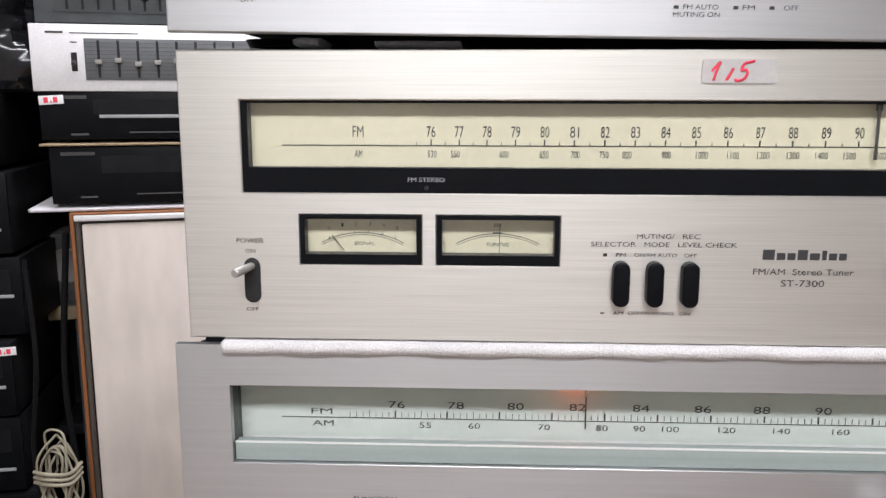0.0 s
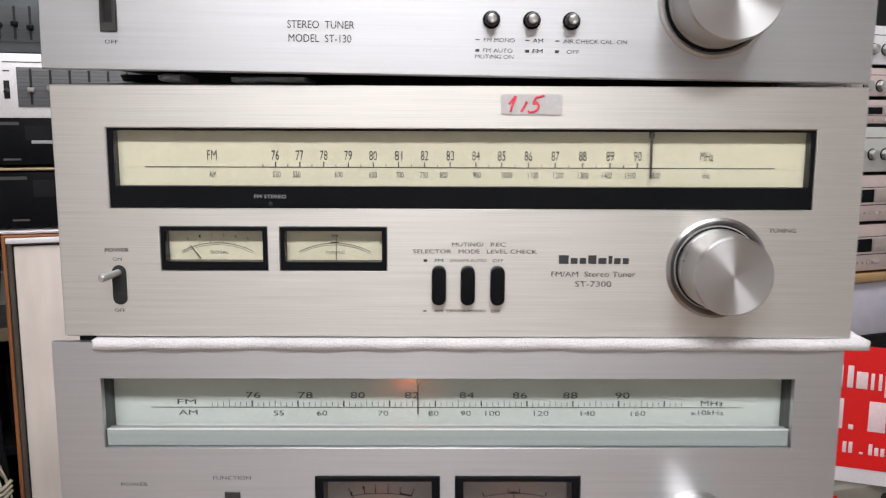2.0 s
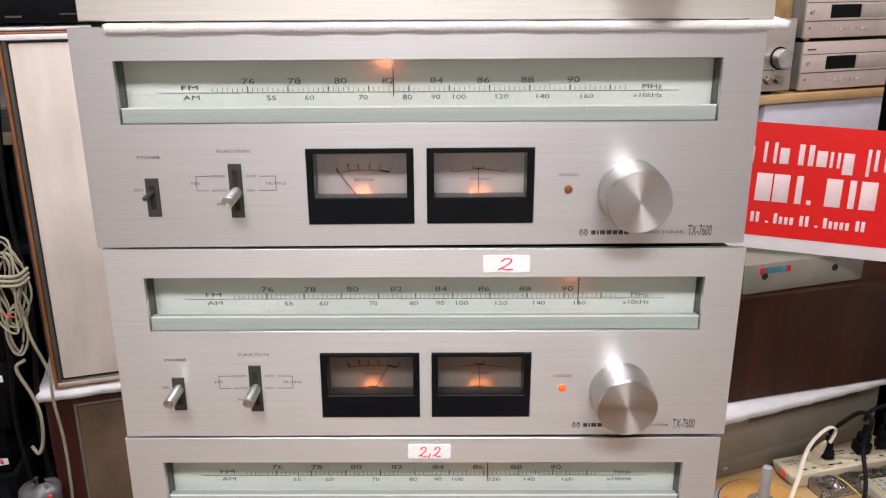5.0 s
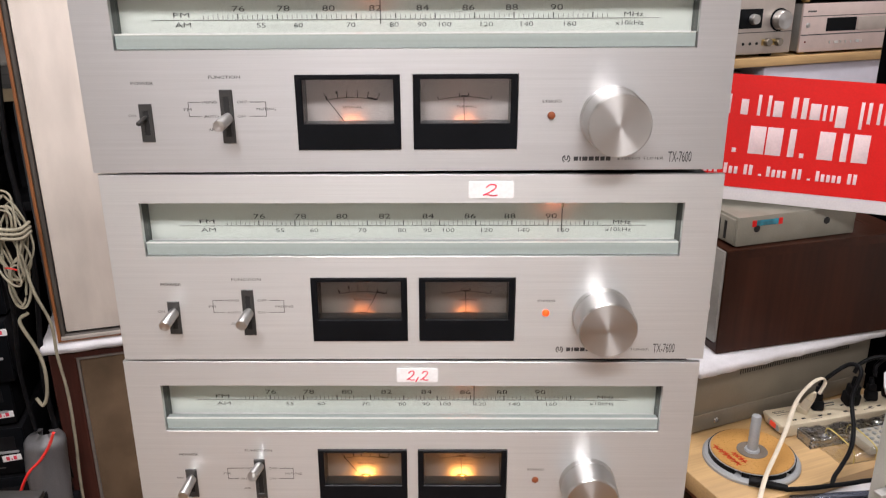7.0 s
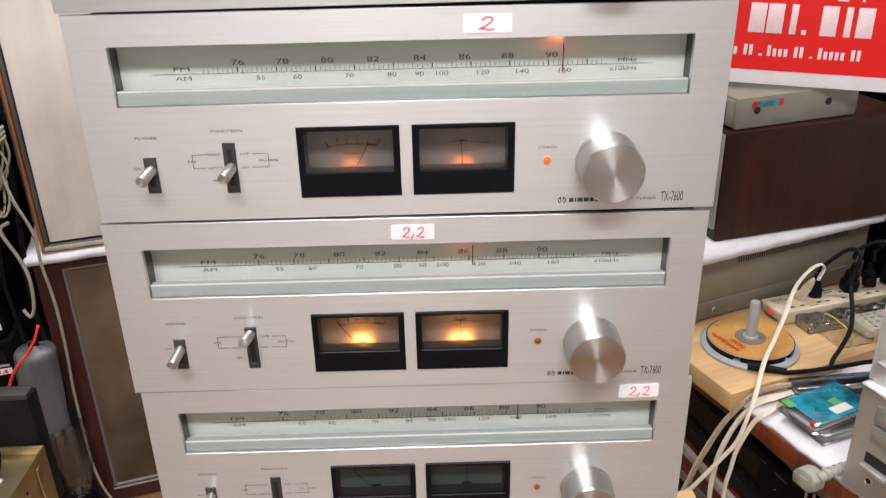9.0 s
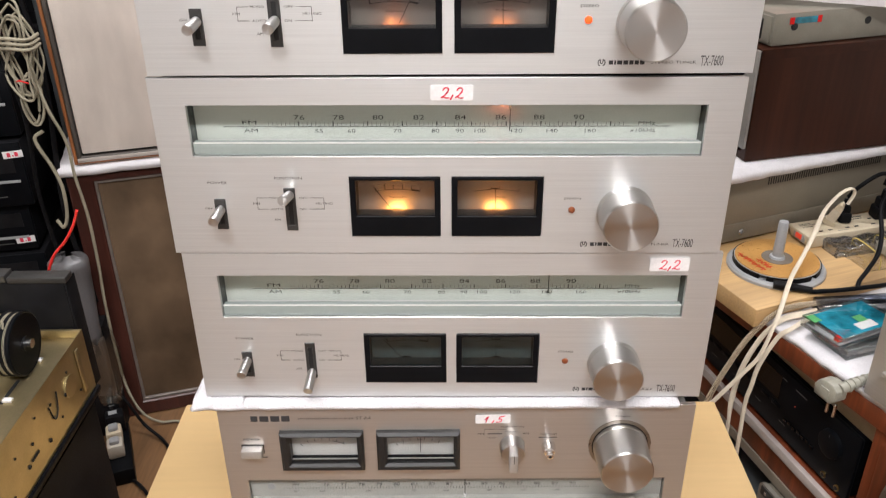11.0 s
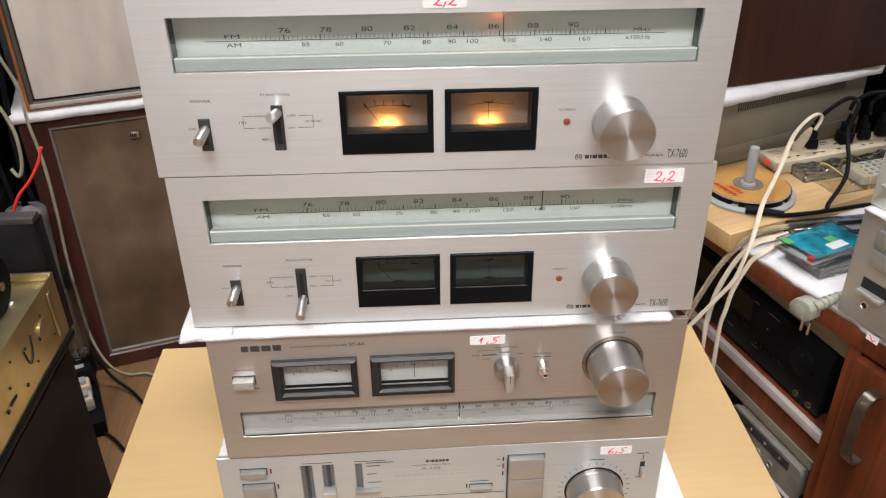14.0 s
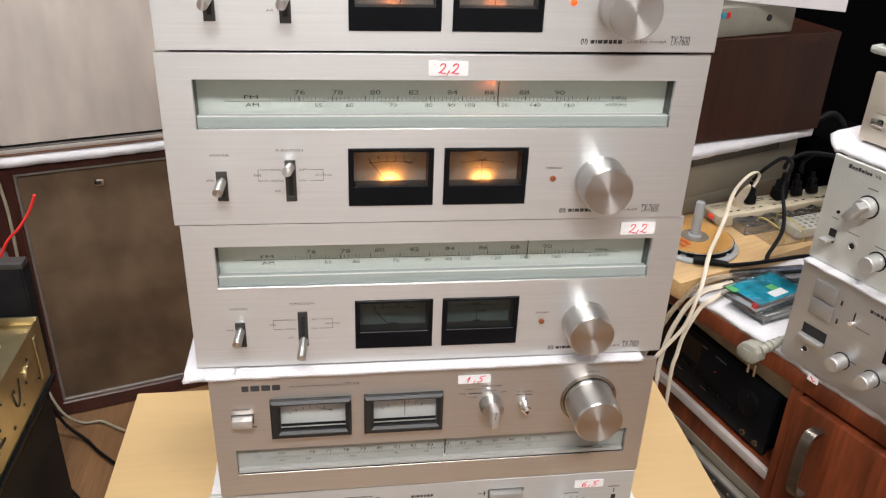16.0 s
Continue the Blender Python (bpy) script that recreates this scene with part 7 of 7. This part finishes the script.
def remote():
    t = thing("remote_control", RM @ pose(0.232, -0.083, 0.5355, 0, 0, -8), "pale remote control in a clear plastic bag", "remote control")
    part("body", box(0.022, 0.19, 0.002, 0.052, 0.002, 0.019, 0.005), M_REMOTE, t, "pale beige-grey body")
    for i in range(8):
        for j in range(4):
            part("button", upright(0.040 + 0.0135 * i, 0.010 + 0.0112 * j, 0.0188, [(0.0036, 0), (0.0034, 0.0018), (0.0024, 0.0022)], 12), M_GREYPL, t)
    bm = slab(-0.040, 0.215, -0.012, 0.066, 0.0008, 0.0225, 34, 14, 0.005, 11.0)
    for v in bm.verts:
        n = noise.noise(v.co * 60)
        if v.co.z > 0.004:
            k = min(1.0, max(0.15, (v.co.x + 0.04) / 0.07))
            v.co.z = 0.002 + (v.co.z - 0.002) * k + 0.003 * n * k
    g = part("bag", bm, M_BAG, t, "crumpled clear plastic bag")
    g.visible_shadow = False
    for x, a in ((0.028, 12), (-0.012, -8)):
        b = part("rubber_band", tube([(x - 0.004, -0.010, 0.004), (x - 0.002, -0.004, 0.0215), (x, 0.028, 0.0255), (x + 0.003, 0.060, 0.0215), (x + 0.005, 0.066, 0.004)], 0.0009, 6, 6), M_BAND, t, "yellow rubber band")
    bm = slab(-0.085, 0.14, 0.060, 0.102, 0.0006, 0.016, 40, 12, 0.006, 21.0)
    for v in bm.verts:
        if v.co.z > 0.004:
            v.co.z += 0.006 * noise.noise(v.co * 50)
    solid("plastic_bag", bm, M_DARKBAG, "crumpled dark grey plastic bag by the power strip", "plastic bag", m=RM @ pose(0.258, -0.108, 0.5357, 0, 0, -8)).visible_shadow = False


remote()


def cassette(m, label, colour):
    t = thing("cassette_case", m, label, "cassette case", "stacked plastic cases")
    g = part("clear_box", box(0, 0.108, 0, 0.066, 0, 0.0165, 0.0010), M_CASEBOX, t, "clear plastic box")
    g.visible_shadow = False
    r = part("box_rim", plate(0.0006, 0.1074, 0.0006, 0.0654, -0.0161, -0.0145, [(0.0018, 0.1062, 0.0018, 0.0642)]), M_RIM, g, "pale moulded rim")
    r.matrix_basis = Matrix(((1, 0, 0, 0), (0, 0, 1, 0), (0, -1, 0, 0), (0, 0, 0, 1)))
    part("base_rim", box(0.0006, 0.1074, 0.0006, 0.0654, 0.0006, 0.0022, 0.0004), M_RIM, g)
    if colour is M_BLUE:
        i = part("inlay", box(0.012, 0.106, 0.004, 0.064, 0.0120, 0.0128), colour, t, "teal printed inlay card")
        part("green_strip", box(0.004, 0.018, 0.048, 0.064, 0.0123, 0.0133), M_GREEN, i)
        part("green_patch", box(0.060, 0.075, 0.024, 0.038, 0.0126, 0.0132), M_GREEN, i)
        part("white_patch", box(0.048, 0.078, 0.010, 0.024, 0.0128, 0.0134), M_LABEL, i)
        part("red_tab", box(0.006, 0.014, 0.008, 0.015, 0.006, 0.012), M_SIGNRED, t)
        part("inner_tray", box(0.006, 0.104, 0.005, 0.061, 0.0024, 0.0050, 0.0008), M_GREYPL, t)
    else:
        c = part("inner_tray", box(0.004, 0.104, 0.004, 0.062, 0.0026, 0.0120, 0.002), M_SLOTGREY, t, "dark grey moulded tray")
        part("ridge", box(0.020, 0.088, 0.0028, 0.0042, 0.0040, 0.0085, 0.0005), M_STEEL, c)
        for x in (0.034, 0.074):
            part("hub", upright(x, 0.033, 0.0120, [(0.008, 0), (0.008, 0.002), (0.005, 0.0025)], 20), M_GREYPL, c)


cassette(RM @ pose(0.022, -0.226, 0.5168, 0, 0, -4), "clear plastic case with grey contents on the foam", M_GREYPL)
cassette(RM @ pose(0.010, -0.221, 0.5335, 0, 0, 2), "clear plastic case with a blue and green inlay", M_BLUE)
t = thing("plastic_case", RM @ pose(0.068, -0.134, 0.517, 0, 0, -17), "dark glossy plastic case against the board", "plastic case")
part("tray", box(0, 0.125, 0, 0.027, 0, 0.010, 0.002), M_SLOT, t)
part("lid", box(-0.001, 0.126, -0.001, 0.028, 0.0102, 0.0185, 0.002), M_DARKBAG, t, "smoky clear lid")
part("brass_tip", rod((-0.002, 0.020, 0.010), (-0.016, 0.026, 0.010), 0.003, 0.0025, 12), M_BRASS, t, "brass plug tip")


def wall_plug():
    t = thing("mains_plug", RM @ pose(-0.038, -0.254, 0.505), "pale grey mains plug hanging over the desk edge", "plug")
    bm = bmesh.new()
    prof = ((0.021, -0.014), (0.023, 0.002), (0.016, 0.013), (0.004, 0.018), (-0.012, 0.018), (-0.020, 0.010), (-0.020, -0.006), (-0.011, -0.015))
    a = [bm.verts.new((0.0, y, z)) for y, z in prof]
    b = [bm.verts.new((0.019, y, z)) for y, z in prof]
    bm.faces.new(a)
    bm.faces.new(b[::-1])
    for i in range(len(prof)):
        bm.faces.new([a[i], b[i], b[(i + 1) % len(prof)], a[(i + 1) % len(prof)]])
    bmesh.ops.recalc_face_normals(bm, faces=bm.faces[:])
    bmesh.ops.bevel(bm, geom=bm.edges[:], offset=0.0016, segments=2, profile=0.5, affect="EDGES")
    for v in bm.verts:
        v.co.y, v.co.z = v.co.y * 0.80 - 0.002, v.co.z * 0.84 + 0.002
    part("body", smooth(bm, 50), M_PLUG, t)
    part("raised_panel", box(-0.0012, 0.002, -0.008, 0.006, -0.008, 0.008, 0.001), M_PLUG, t)
    part("neck", rod((0.010, -0.013, 0.011), (0.055, -0.016, 0.0195), 0.0075, 0.0048, 16), M_PLUG, t)
    for i in range(4):
        x = 0.020 + 0.008 * i
        part("ridge", rod((x, -0.0137 - 0.0005 * i, 0.0129 + 0.0015 * i), (x + 0.003, -0.0139 - 0.0005 * i, 0.0135 + 0.0015 * i), 0.0082 - 0.0006 * i, None, 16), M_PLUG, t)
    for y in (-0.014, -0.003):
        part("pin", rod((0.009, y, -0.012), (0.009, y, -0.031), 0.0020, None, 12, 0.0006), M_CHROME, t)


wall_plug()
t = thing("paper_scrap", RM @ pose(-0.0095, -0.341, 0.511, 0, 8, 0), "small white paper scrap with a red tick", "paper")
part("paper", box(-0.0010, 0, -0.008, 0.008, -0.004, 0.005), M_LABEL, t)
part("red_tick", tube([(-0.0013, -0.004, 0.000), (-0.0013, -0.001, -0.002), (-0.0013, 0.004, 0.003)], 0.0006, 5, 3), M_REDINK, t)


def silver_amp(z, h, label, mat, upper):
    t = thing("silver_amplifier", RM @ pose(-0.006 if not upper else 0.0, -0.492, z, 0, 0, -90), label, "amplifier", "silver amplifiers on the desk")
    part("case", box(-0.205, 0.205, 0.004, 0.30, 0.004, h - 0.003, 0.002), M_STEEL if upper else M_SILVERPAINT, t)
    f = part("front_panel", plate(-0.21, 0.21, 0.0, h, 0, 0.004, [], 0.0008), mat, t, "silver front panel")
    if upper:
        k = knob(t, -0.1515, 0.0915, 0.0125, 0.014, 0, 0.0, 0.95, "selector_knob")
        k.data.materials[0] = M_SATIN
        b = part("knob_bar", box(-0.0050, 0.0050, -0.030, -0.008, -0.0160, 0.0110, 0.0020), M_SATIN, k, "raised pointer bar")
        b.matrix_basis = pose(-0.1515, 0, 0.0915, 0, 32, 0)
        part("knob_shadow_ring", turned(-0.1515, 0.0915, 0, [(0.0140, 0.001), (0.0140, -0.001)], 32), M_BLACK, k)
        s = part("power_switch", box(-0.1905, -0.1815, -0.001, 0.001, 0.030, 0.0475), M_HOLE, t, "dark switch slot")
        part("lever", box(-0.1915, -0.1805, -0.018, 0.0, 0.0335, 0.0375, 0.001), M_SATIN, s)
        q = part("socket", turned(-0.1570, 0.0375, 0, [(0.0060, 0.001), (0.0060, -0.0012), (0.0044, -0.0018), (0.0036, -0.0008)], 24), M_SATIN, t, "headphone socket ring")
        part("bore", turned(-0.1570, 0.0375, -0.0008, [(0.0036, 0.001), (0.0036, -0.0003)], 18), M_HOLE, q)
        for x in (-0.122, -0.074, -0.026):
            k = knob(t, x, 0.0335, 0.0105, 0.022, 0, 0.0, 0.95, "tone_knob")
            k.data.materials[0] = M_SATIN
            part("knob_gap", turned(x, 0.0335, 0, [(0.0122, 0.001), (0.0122, -0.0008)], 28), M_BLACK, k)
        part("indicator", turned(-0.186, 0.0705, 0, [(0.0021, 0.001), (0.0021, -0.0012)], 14), M_BLACK, t)
        wordmark(-0.189, -0.158, 0.1300, 0.0048, -0.0001, f, M_INK, EIGHT)
        lettering([("V6", -0.1500, 0.1298, 0.0046, 0.0085)], -0.0003, f, M_INK, "model_lettering")
        bars([(-0.192, -0.183, 0.0610, 0.0618), (-0.168, -0.152, 0.0520, 0.0528), (-0.158, -0.145, 0.1130, 0.1138), (-0.130, -0.115, 0.0500, 0.0508), (-0.125, -0.105, 0.1000, 0.1008)], -0.0001, f, M_INK_SOFT, "small_print")
    else:
        for zz in (0.106, 0.080):
            b = part("push_button", box(-0.185, -0.152, -0.0035, 0.001, zz, zz + 0.0215, 0.0008), M_BUTTON, t, "flat metal push button")
            part("indicator", box(-0.146, -0.144, -0.0008, 0.001, zz + 0.003, zz + 0.010), M_HOLE, b)
        s = part("power_switch", box(-0.187, -0.152, -0.001, 0.001, 0.042, 0.062), M_HOLE, t, "dark switch opening")
        part("lever", box(-0.187, -0.152, -0.009, 0.0, 0.042, 0.048, 0.001), M_SATIN, s)
        q = part("socket", turned(-0.176, 0.0265, 0, [(0.0058, 0.001), (0.0058, -0.0012), (0.0044, -0.0018), (0.0036, -0.0008)], 24), M_SATIN, t, "headphone socket ring")
        part("bore", turned(-0.176, 0.0265, -0.0008, [(0.0036, 0.001), (0.0036, -0.0003)], 18), M_HOLE, q)
        for x in (-0.124, -0.082, -0.040):
            k = knob(t, x, 0.040, 0.0102, 0.021, 0, 0.0, 0.95, "tone_knob")
            k.data.materials[0] = M_SATIN
            part("knob_gap", turned(x, 0.040, 0, [(0.0114, 0.001), (0.0114, -0.0008)], 32), M_BLACK, k)
        q = part("toggle", turned(-0.1245, 0.096, 0, [(0.0042, 0), (0.0040, -0.005), (0.0030, -0.006)], 20), M_CHROME, t, "small toggle switch")
        part("toggle_slot", box(-0.1255, -0.1235, -0.0004, 0.001, 0.098, 0.110), M_HOLE, q)
        part("meter", box(-0.076, -0.014, -0.0012, 0.002, 0.068, 0.096), M_BLACK, t, "dark meter")
        wordmark(-0.108, -0.075, 0.122, 0.004, -0.0001, f, M_INK, SEVEN)
        bars([(-0.12, -0.10, 0.092, 0.093), (-0.12, -0.105, 0.045, 0.046), (-0.07, -0.055, 0.045, 0.046), (-0.175, -0.155, 0.060, 0.061)], -0.0001, f, M_INK_SOFT, "small_print")
    for x in (-0.17, 0.17):
        part("foot", box(x - 0.015, x + 0.015, 0.03, 0.06, -0.0005, 0.006), M_BLACK, t)


silver_amp(0.5165, 0.140, "silver amplifier with round knobs on the foam-covered desk", M_ALU_DIM, False)
solid("foam_sheet", slab(-0.014, 0.25, -0.72, -0.280, 0.657, 0.664, 12, 50, 0.003, 15.0), M_FOAM, "white foam sheet between two amplifiers", "foam sheet", m=RM)
silver_amp(0.664, 0.138, "pale silver amplifier with a pointed selector knob", M_SILVERPAINT, True)
bm = slab(-0.004, 0.28, -0.72, -0.234, 0.802, 0.811, 14, 50, 0.005, 16.0)
for v in bm.verts:
    if v.co.y > -0.33:
        v.co.y -= 1.05 * max(0.0, 0.042 - v.co.x) * (v.co.y + 0.33) / 0.096
solid("foam_sheet", bm, M_FOAM, "white foam sheet on top of the amplifiers", "foam sheet", m=RM)


def champagne_unit():
    t = thing("champagne_player", RM @ pose(0.040, -0.490, 0.8115, 0, 0, -90), "champagne hi-fi player on white foam", "hi-fi unit")
    part("case", box(-0.208, 0.21, 0.004, 0.22, 0.004, 0.084, 0.003), M_CHAMP, t)
    f = part("front_panel", box(-0.210, 0.212, -0.004, 0.004, 0.003, 0.086, 0.003), M_CHAMP, t, "champagne front panel")
    part("power_button", box(-0.196, -0.178, -0.010, -0.003, 0.026, 0.036, 0.002), M_EDGE, f, "oblong push button")
    bars([(-0.194, -0.180, 0.040, 0.0405), (-0.194, -0.182, 0.0215, 0.022)], -0.0042, f, M_INK_SOFT, "small_print")
    wordmark(-0.182, -0.140, 0.068, 0.008, -0.0045, f, M_EDGE, SEVEN)
    for x in (-0.17, 0.17):
        part("foot", upright(x, 0.03, 0, [(0.012, 0), (0.013, 0.0045)], 20), M_BLACK, t)
    t = thing("black_lid_player", RM @ pose(0.040, -0.478, 0.8978, 0, 0, -90), "flat player with a pale rim and black lid", "hi-fi unit")
    part("foot_block", box(-0.17, 0.18, 0.03, 0.18, 0.0, 0.018, 0.002), M_MATTBLACK, t)
    part("rim_tray", box(-0.212, 0.212, -0.006, 0.20, 0.018, 0.028, 0.004), M_SILVERPAINT, t, "pale grey rim")
    part("lid", box(-0.206, 0.206, 0.0, 0.196, 0.028, 0.060, 0.006), M_MATTBLACK, t, "black lid")


champagne_unit()


# ---- far right shelf with silver and rose units ----
SM = pose(0.83, 1.72, 0, 0, 0, 20)


def far_unit(x, z, w, h, mat, label, kind):
    t = thing("shelf_hifi_unit", SM @ pose(x, 0, z), label, "hi-fi unit", "units on the far shelf")
    part("case", box(0.004, w - 0.004, 0.006, 0.26, 0.008, h - 0.004, 0.002), M_STEEL, t)
    f = part("front_panel", box(0, w, -0.003, 0.006, 0.007, h - 0.002, 0.003), mat, t)
    for fx in (0.03, w - 0.03):
        part("foot", upright(fx, 0.02, 0, [(0.010, 0), (0.012, 0.0085)], 16), M_BRASS if kind == "display" else M_BLACK, t, "small round foot")
    if kind == "display":
        part("display", box(0.085, 0.190, -0.0042, -0.002, h * 0.44, h * 0.70), M_BLACK, f, "dark display")
        part("tray_front", box(0.193, w * 0.80, -0.0055, -0.002, h * 0.44, h * 0.70, 0.0015), M_ROSEGREY, f, "pale mirror-like flap")
        for i in range(7):
            part("button", box(0.100 + 0.019 * i, 0.1045 + 0.019 * i + 0.010 * (i in (1, 5)), -0.006, -0.002, h * 0.20, h * 0.25), M_CHROME, f)
        part("power_button", turned(0.020, h * 0.57, -0.003, [(0.0065, 0), (0.006, -0.003), (0.004, -0.0035)], 20), M_SPUN, f)
        part("lower_lamp", turned(0.018, h * 0.25, -0.003, [(0.0028, 0), (0.0026, -0.001)], 12), M_LEDRED, f)
        bars([(0.015, 0.045, h * 0.82, h * 0.85)], -0.0032, f, M_INK_SOFT, "small_print")
        part("lower_groove", box(0.001, w - 0.001, -0.0034, -0.002, h * 0.375, h * 0.395), M_INK_SOFT, f)
        part("upper_groove", box(0.001, w - 0.001, -0.0034, -0.002, h * 0.735, h * 0.750), M_INK_SOFT, f)
    else:
        for i, (kx, kz, kr) in enumerate(((0.078, 0.42, 0.021), (0.135, 0.42, 0.014), (0.180, 0.42, 0.014), (0.225, 0.42, 0.014), (0.33, 0.5, 0.024))):
            k = part("knob", turned(kx, h * kz, -0.003, [(kr, 0), (kr * 0.95, -kr), (kr * 0.88, -kr - 0.001)], 28), M_SPUN, f, "round metal knob")
            part("knob_base", turned(kx, h * kz, -0.003, [(kr * 1.15, 0.001), (kr * 1.15, -0.002)], 28), M_BLACK, k)
        for kx, kz in ((0.035, 0.62), (0.032, 0.22)):
            part("toggle", turned(kx, h * kz, -0.003, [(0.005, 0), (0.004, -0.010)], 12), M_BLACK, f)
        bars([(0.02, 0.06, h * 0.86, h * 0.89), (0.1, 0.3, h * 0.75, h * 0.77), (0.06, 0.10, h * 0.14, h * 0.16)], -0.0032, f, M_INK_SOFT, "small_print")


far = ((0.190, 0.9792, 0.1385, M_ROSE, "display"), (0.184, 1.1180, 0.1350, M_ROSE, "display"), (0.176, 1.2535, 0.130, M_SILVERPAINT, "knobs"), (0.190, 1.3840, 0.072, M_ROSE, "display"), (0.186, 1.4565, 0.083, M_ROSE, "knobs"), (0.196, 1.5400, 0.11, M_WHITEPANEL, "knobs"))
for x, zz, h, mat, kind in far:
    nm = "silver" if mat is not M_ROSE else "rose-silver"
    far_unit(x, zz, 0.43, h, mat, f"{nm} hi-fi unit with {'a dark display' if kind == 'display' else 'round knobs'} on the far shelf", kind)


def far_receiver():
    t = thing("shelf_receiver", SM @ pose(-0.285, 0, 0.9792), "grey-silver receiver with round knobs on the far shelf", "receiver")
    part("case", box(0.004, 0.439, 0.006, 0.28, 0.008, 0.196, 0.003), M_STEEL, t)
    f = part("front_panel", box(0, 0.443, -0.004, 0.006, 0.010, 0.20, 0.003), M_ROSEGREY, t, "warm silver front panel")
    part("display", box(0.06, 0.338, -0.0055, -0.003, 0.078, 0.128, 0.002), M_BLACK, f, "black display panel")
    k = part("volume_knob", turned(0.395, 0.098, -0.004, [(0.026, 0), (0.025, -0.022), (0.023, -0.024)], 36), M_SPUN, f, "large round metal knob")
    part("knob_base", turned(0.395, 0.098, -0.004, [(0.030, 0.001), (0.030, -0.002)], 32), M_BLACK, k)
    part("selector_knob", turned(0.308, 0.102, -0.0055, [(0.014, 0), (0.013, -0.013), (0.0115, -0.014)], 28), M_SPUN, f, "round metal knob")
    part("flap_groove", box(0.002, 0.441, -0.0044, -0.003, 0.066, 0.068), M_INK_SOFT, f)
    for i in range(2):
        part("tone_knob", turned(0.362 + 0.036 * i, 0.040, -0.004, [(0.011, 0), (0.010, -0.012), (0.009, -0.013)], 20), M_HANDLE, f, "small brassy knob")
    part("tone_shadow", box(0.345, 0.415, -0.0046, -0.003, 0.032, 0.048, 0.0004), M_BRASS, f)
    for i in range(3):
        part("socket", turned(0.285 + 0.022 * i, 0.038, -0.004, [(0.004, 0), (0.004, -0.001)], 14), M_HOLE, f)
    for fx in (0.05, 0.39):
        part("foot", upright(fx, 0.03, 0, [(0.016, 0), (0.018, 0.010)], 16), M_BLACK, t)


far_receiver()
t = thing("wall_shelf", SM @ pose(-0.42, -0.012, 0.9555), "pale wood shelf carrying hi-fi units", "shelf")
part("board", box(0, 1.12, 0, 0.36, 0.0, 0.0235, 0.002), M_PINE, t)
part("divider", box(0.585, 0.603, 0.06, 0.34, 0.0236, 0.62, 0.001), M_PINE, t)
for x in (0.02, 1.08):
    part("upright", box(x, x + 0.02, 0.30, 0.36, -0.9555, 0.0, 0.001), M_PINE, t)
t = thing("lower_stand", SM @ pose(-0.40, -0.006, 0), "dark cabinet below the far shelf", "cabinet")
part("body", box(0, 1.05, 0, 0.28, 0, 0.80, 0.004), M_CASE, t)
solid("storage_box", box(0.085, 0.58, 0.0, 0.22, 0.8005, 0.953, 0.004), M_LILAC, "flat pale lilac box under the far shelf", "box", m=SM)
solid("storage_box", box(-0.30, 0.035, 0.03, 0.22, 0.8005, 0.940, 0.004), M_GREYTRIM, "flat dark grey box under the far shelf", "box", m=SM)
t = thing("tall_black_speaker", pose(0.865, 1.07, 0, 0, 0, -28), "tall black speaker beside the shelf", "speaker")
part("cabinet", box(0, 0.36, 0, 0.30, 0, 1.50, 0.005), M_MATTBLACK, t)
part("grille", box(0.012, 0.348, -0.006, 0, 0.05, 1.45, 0.002), M_MATTBLACK, t)
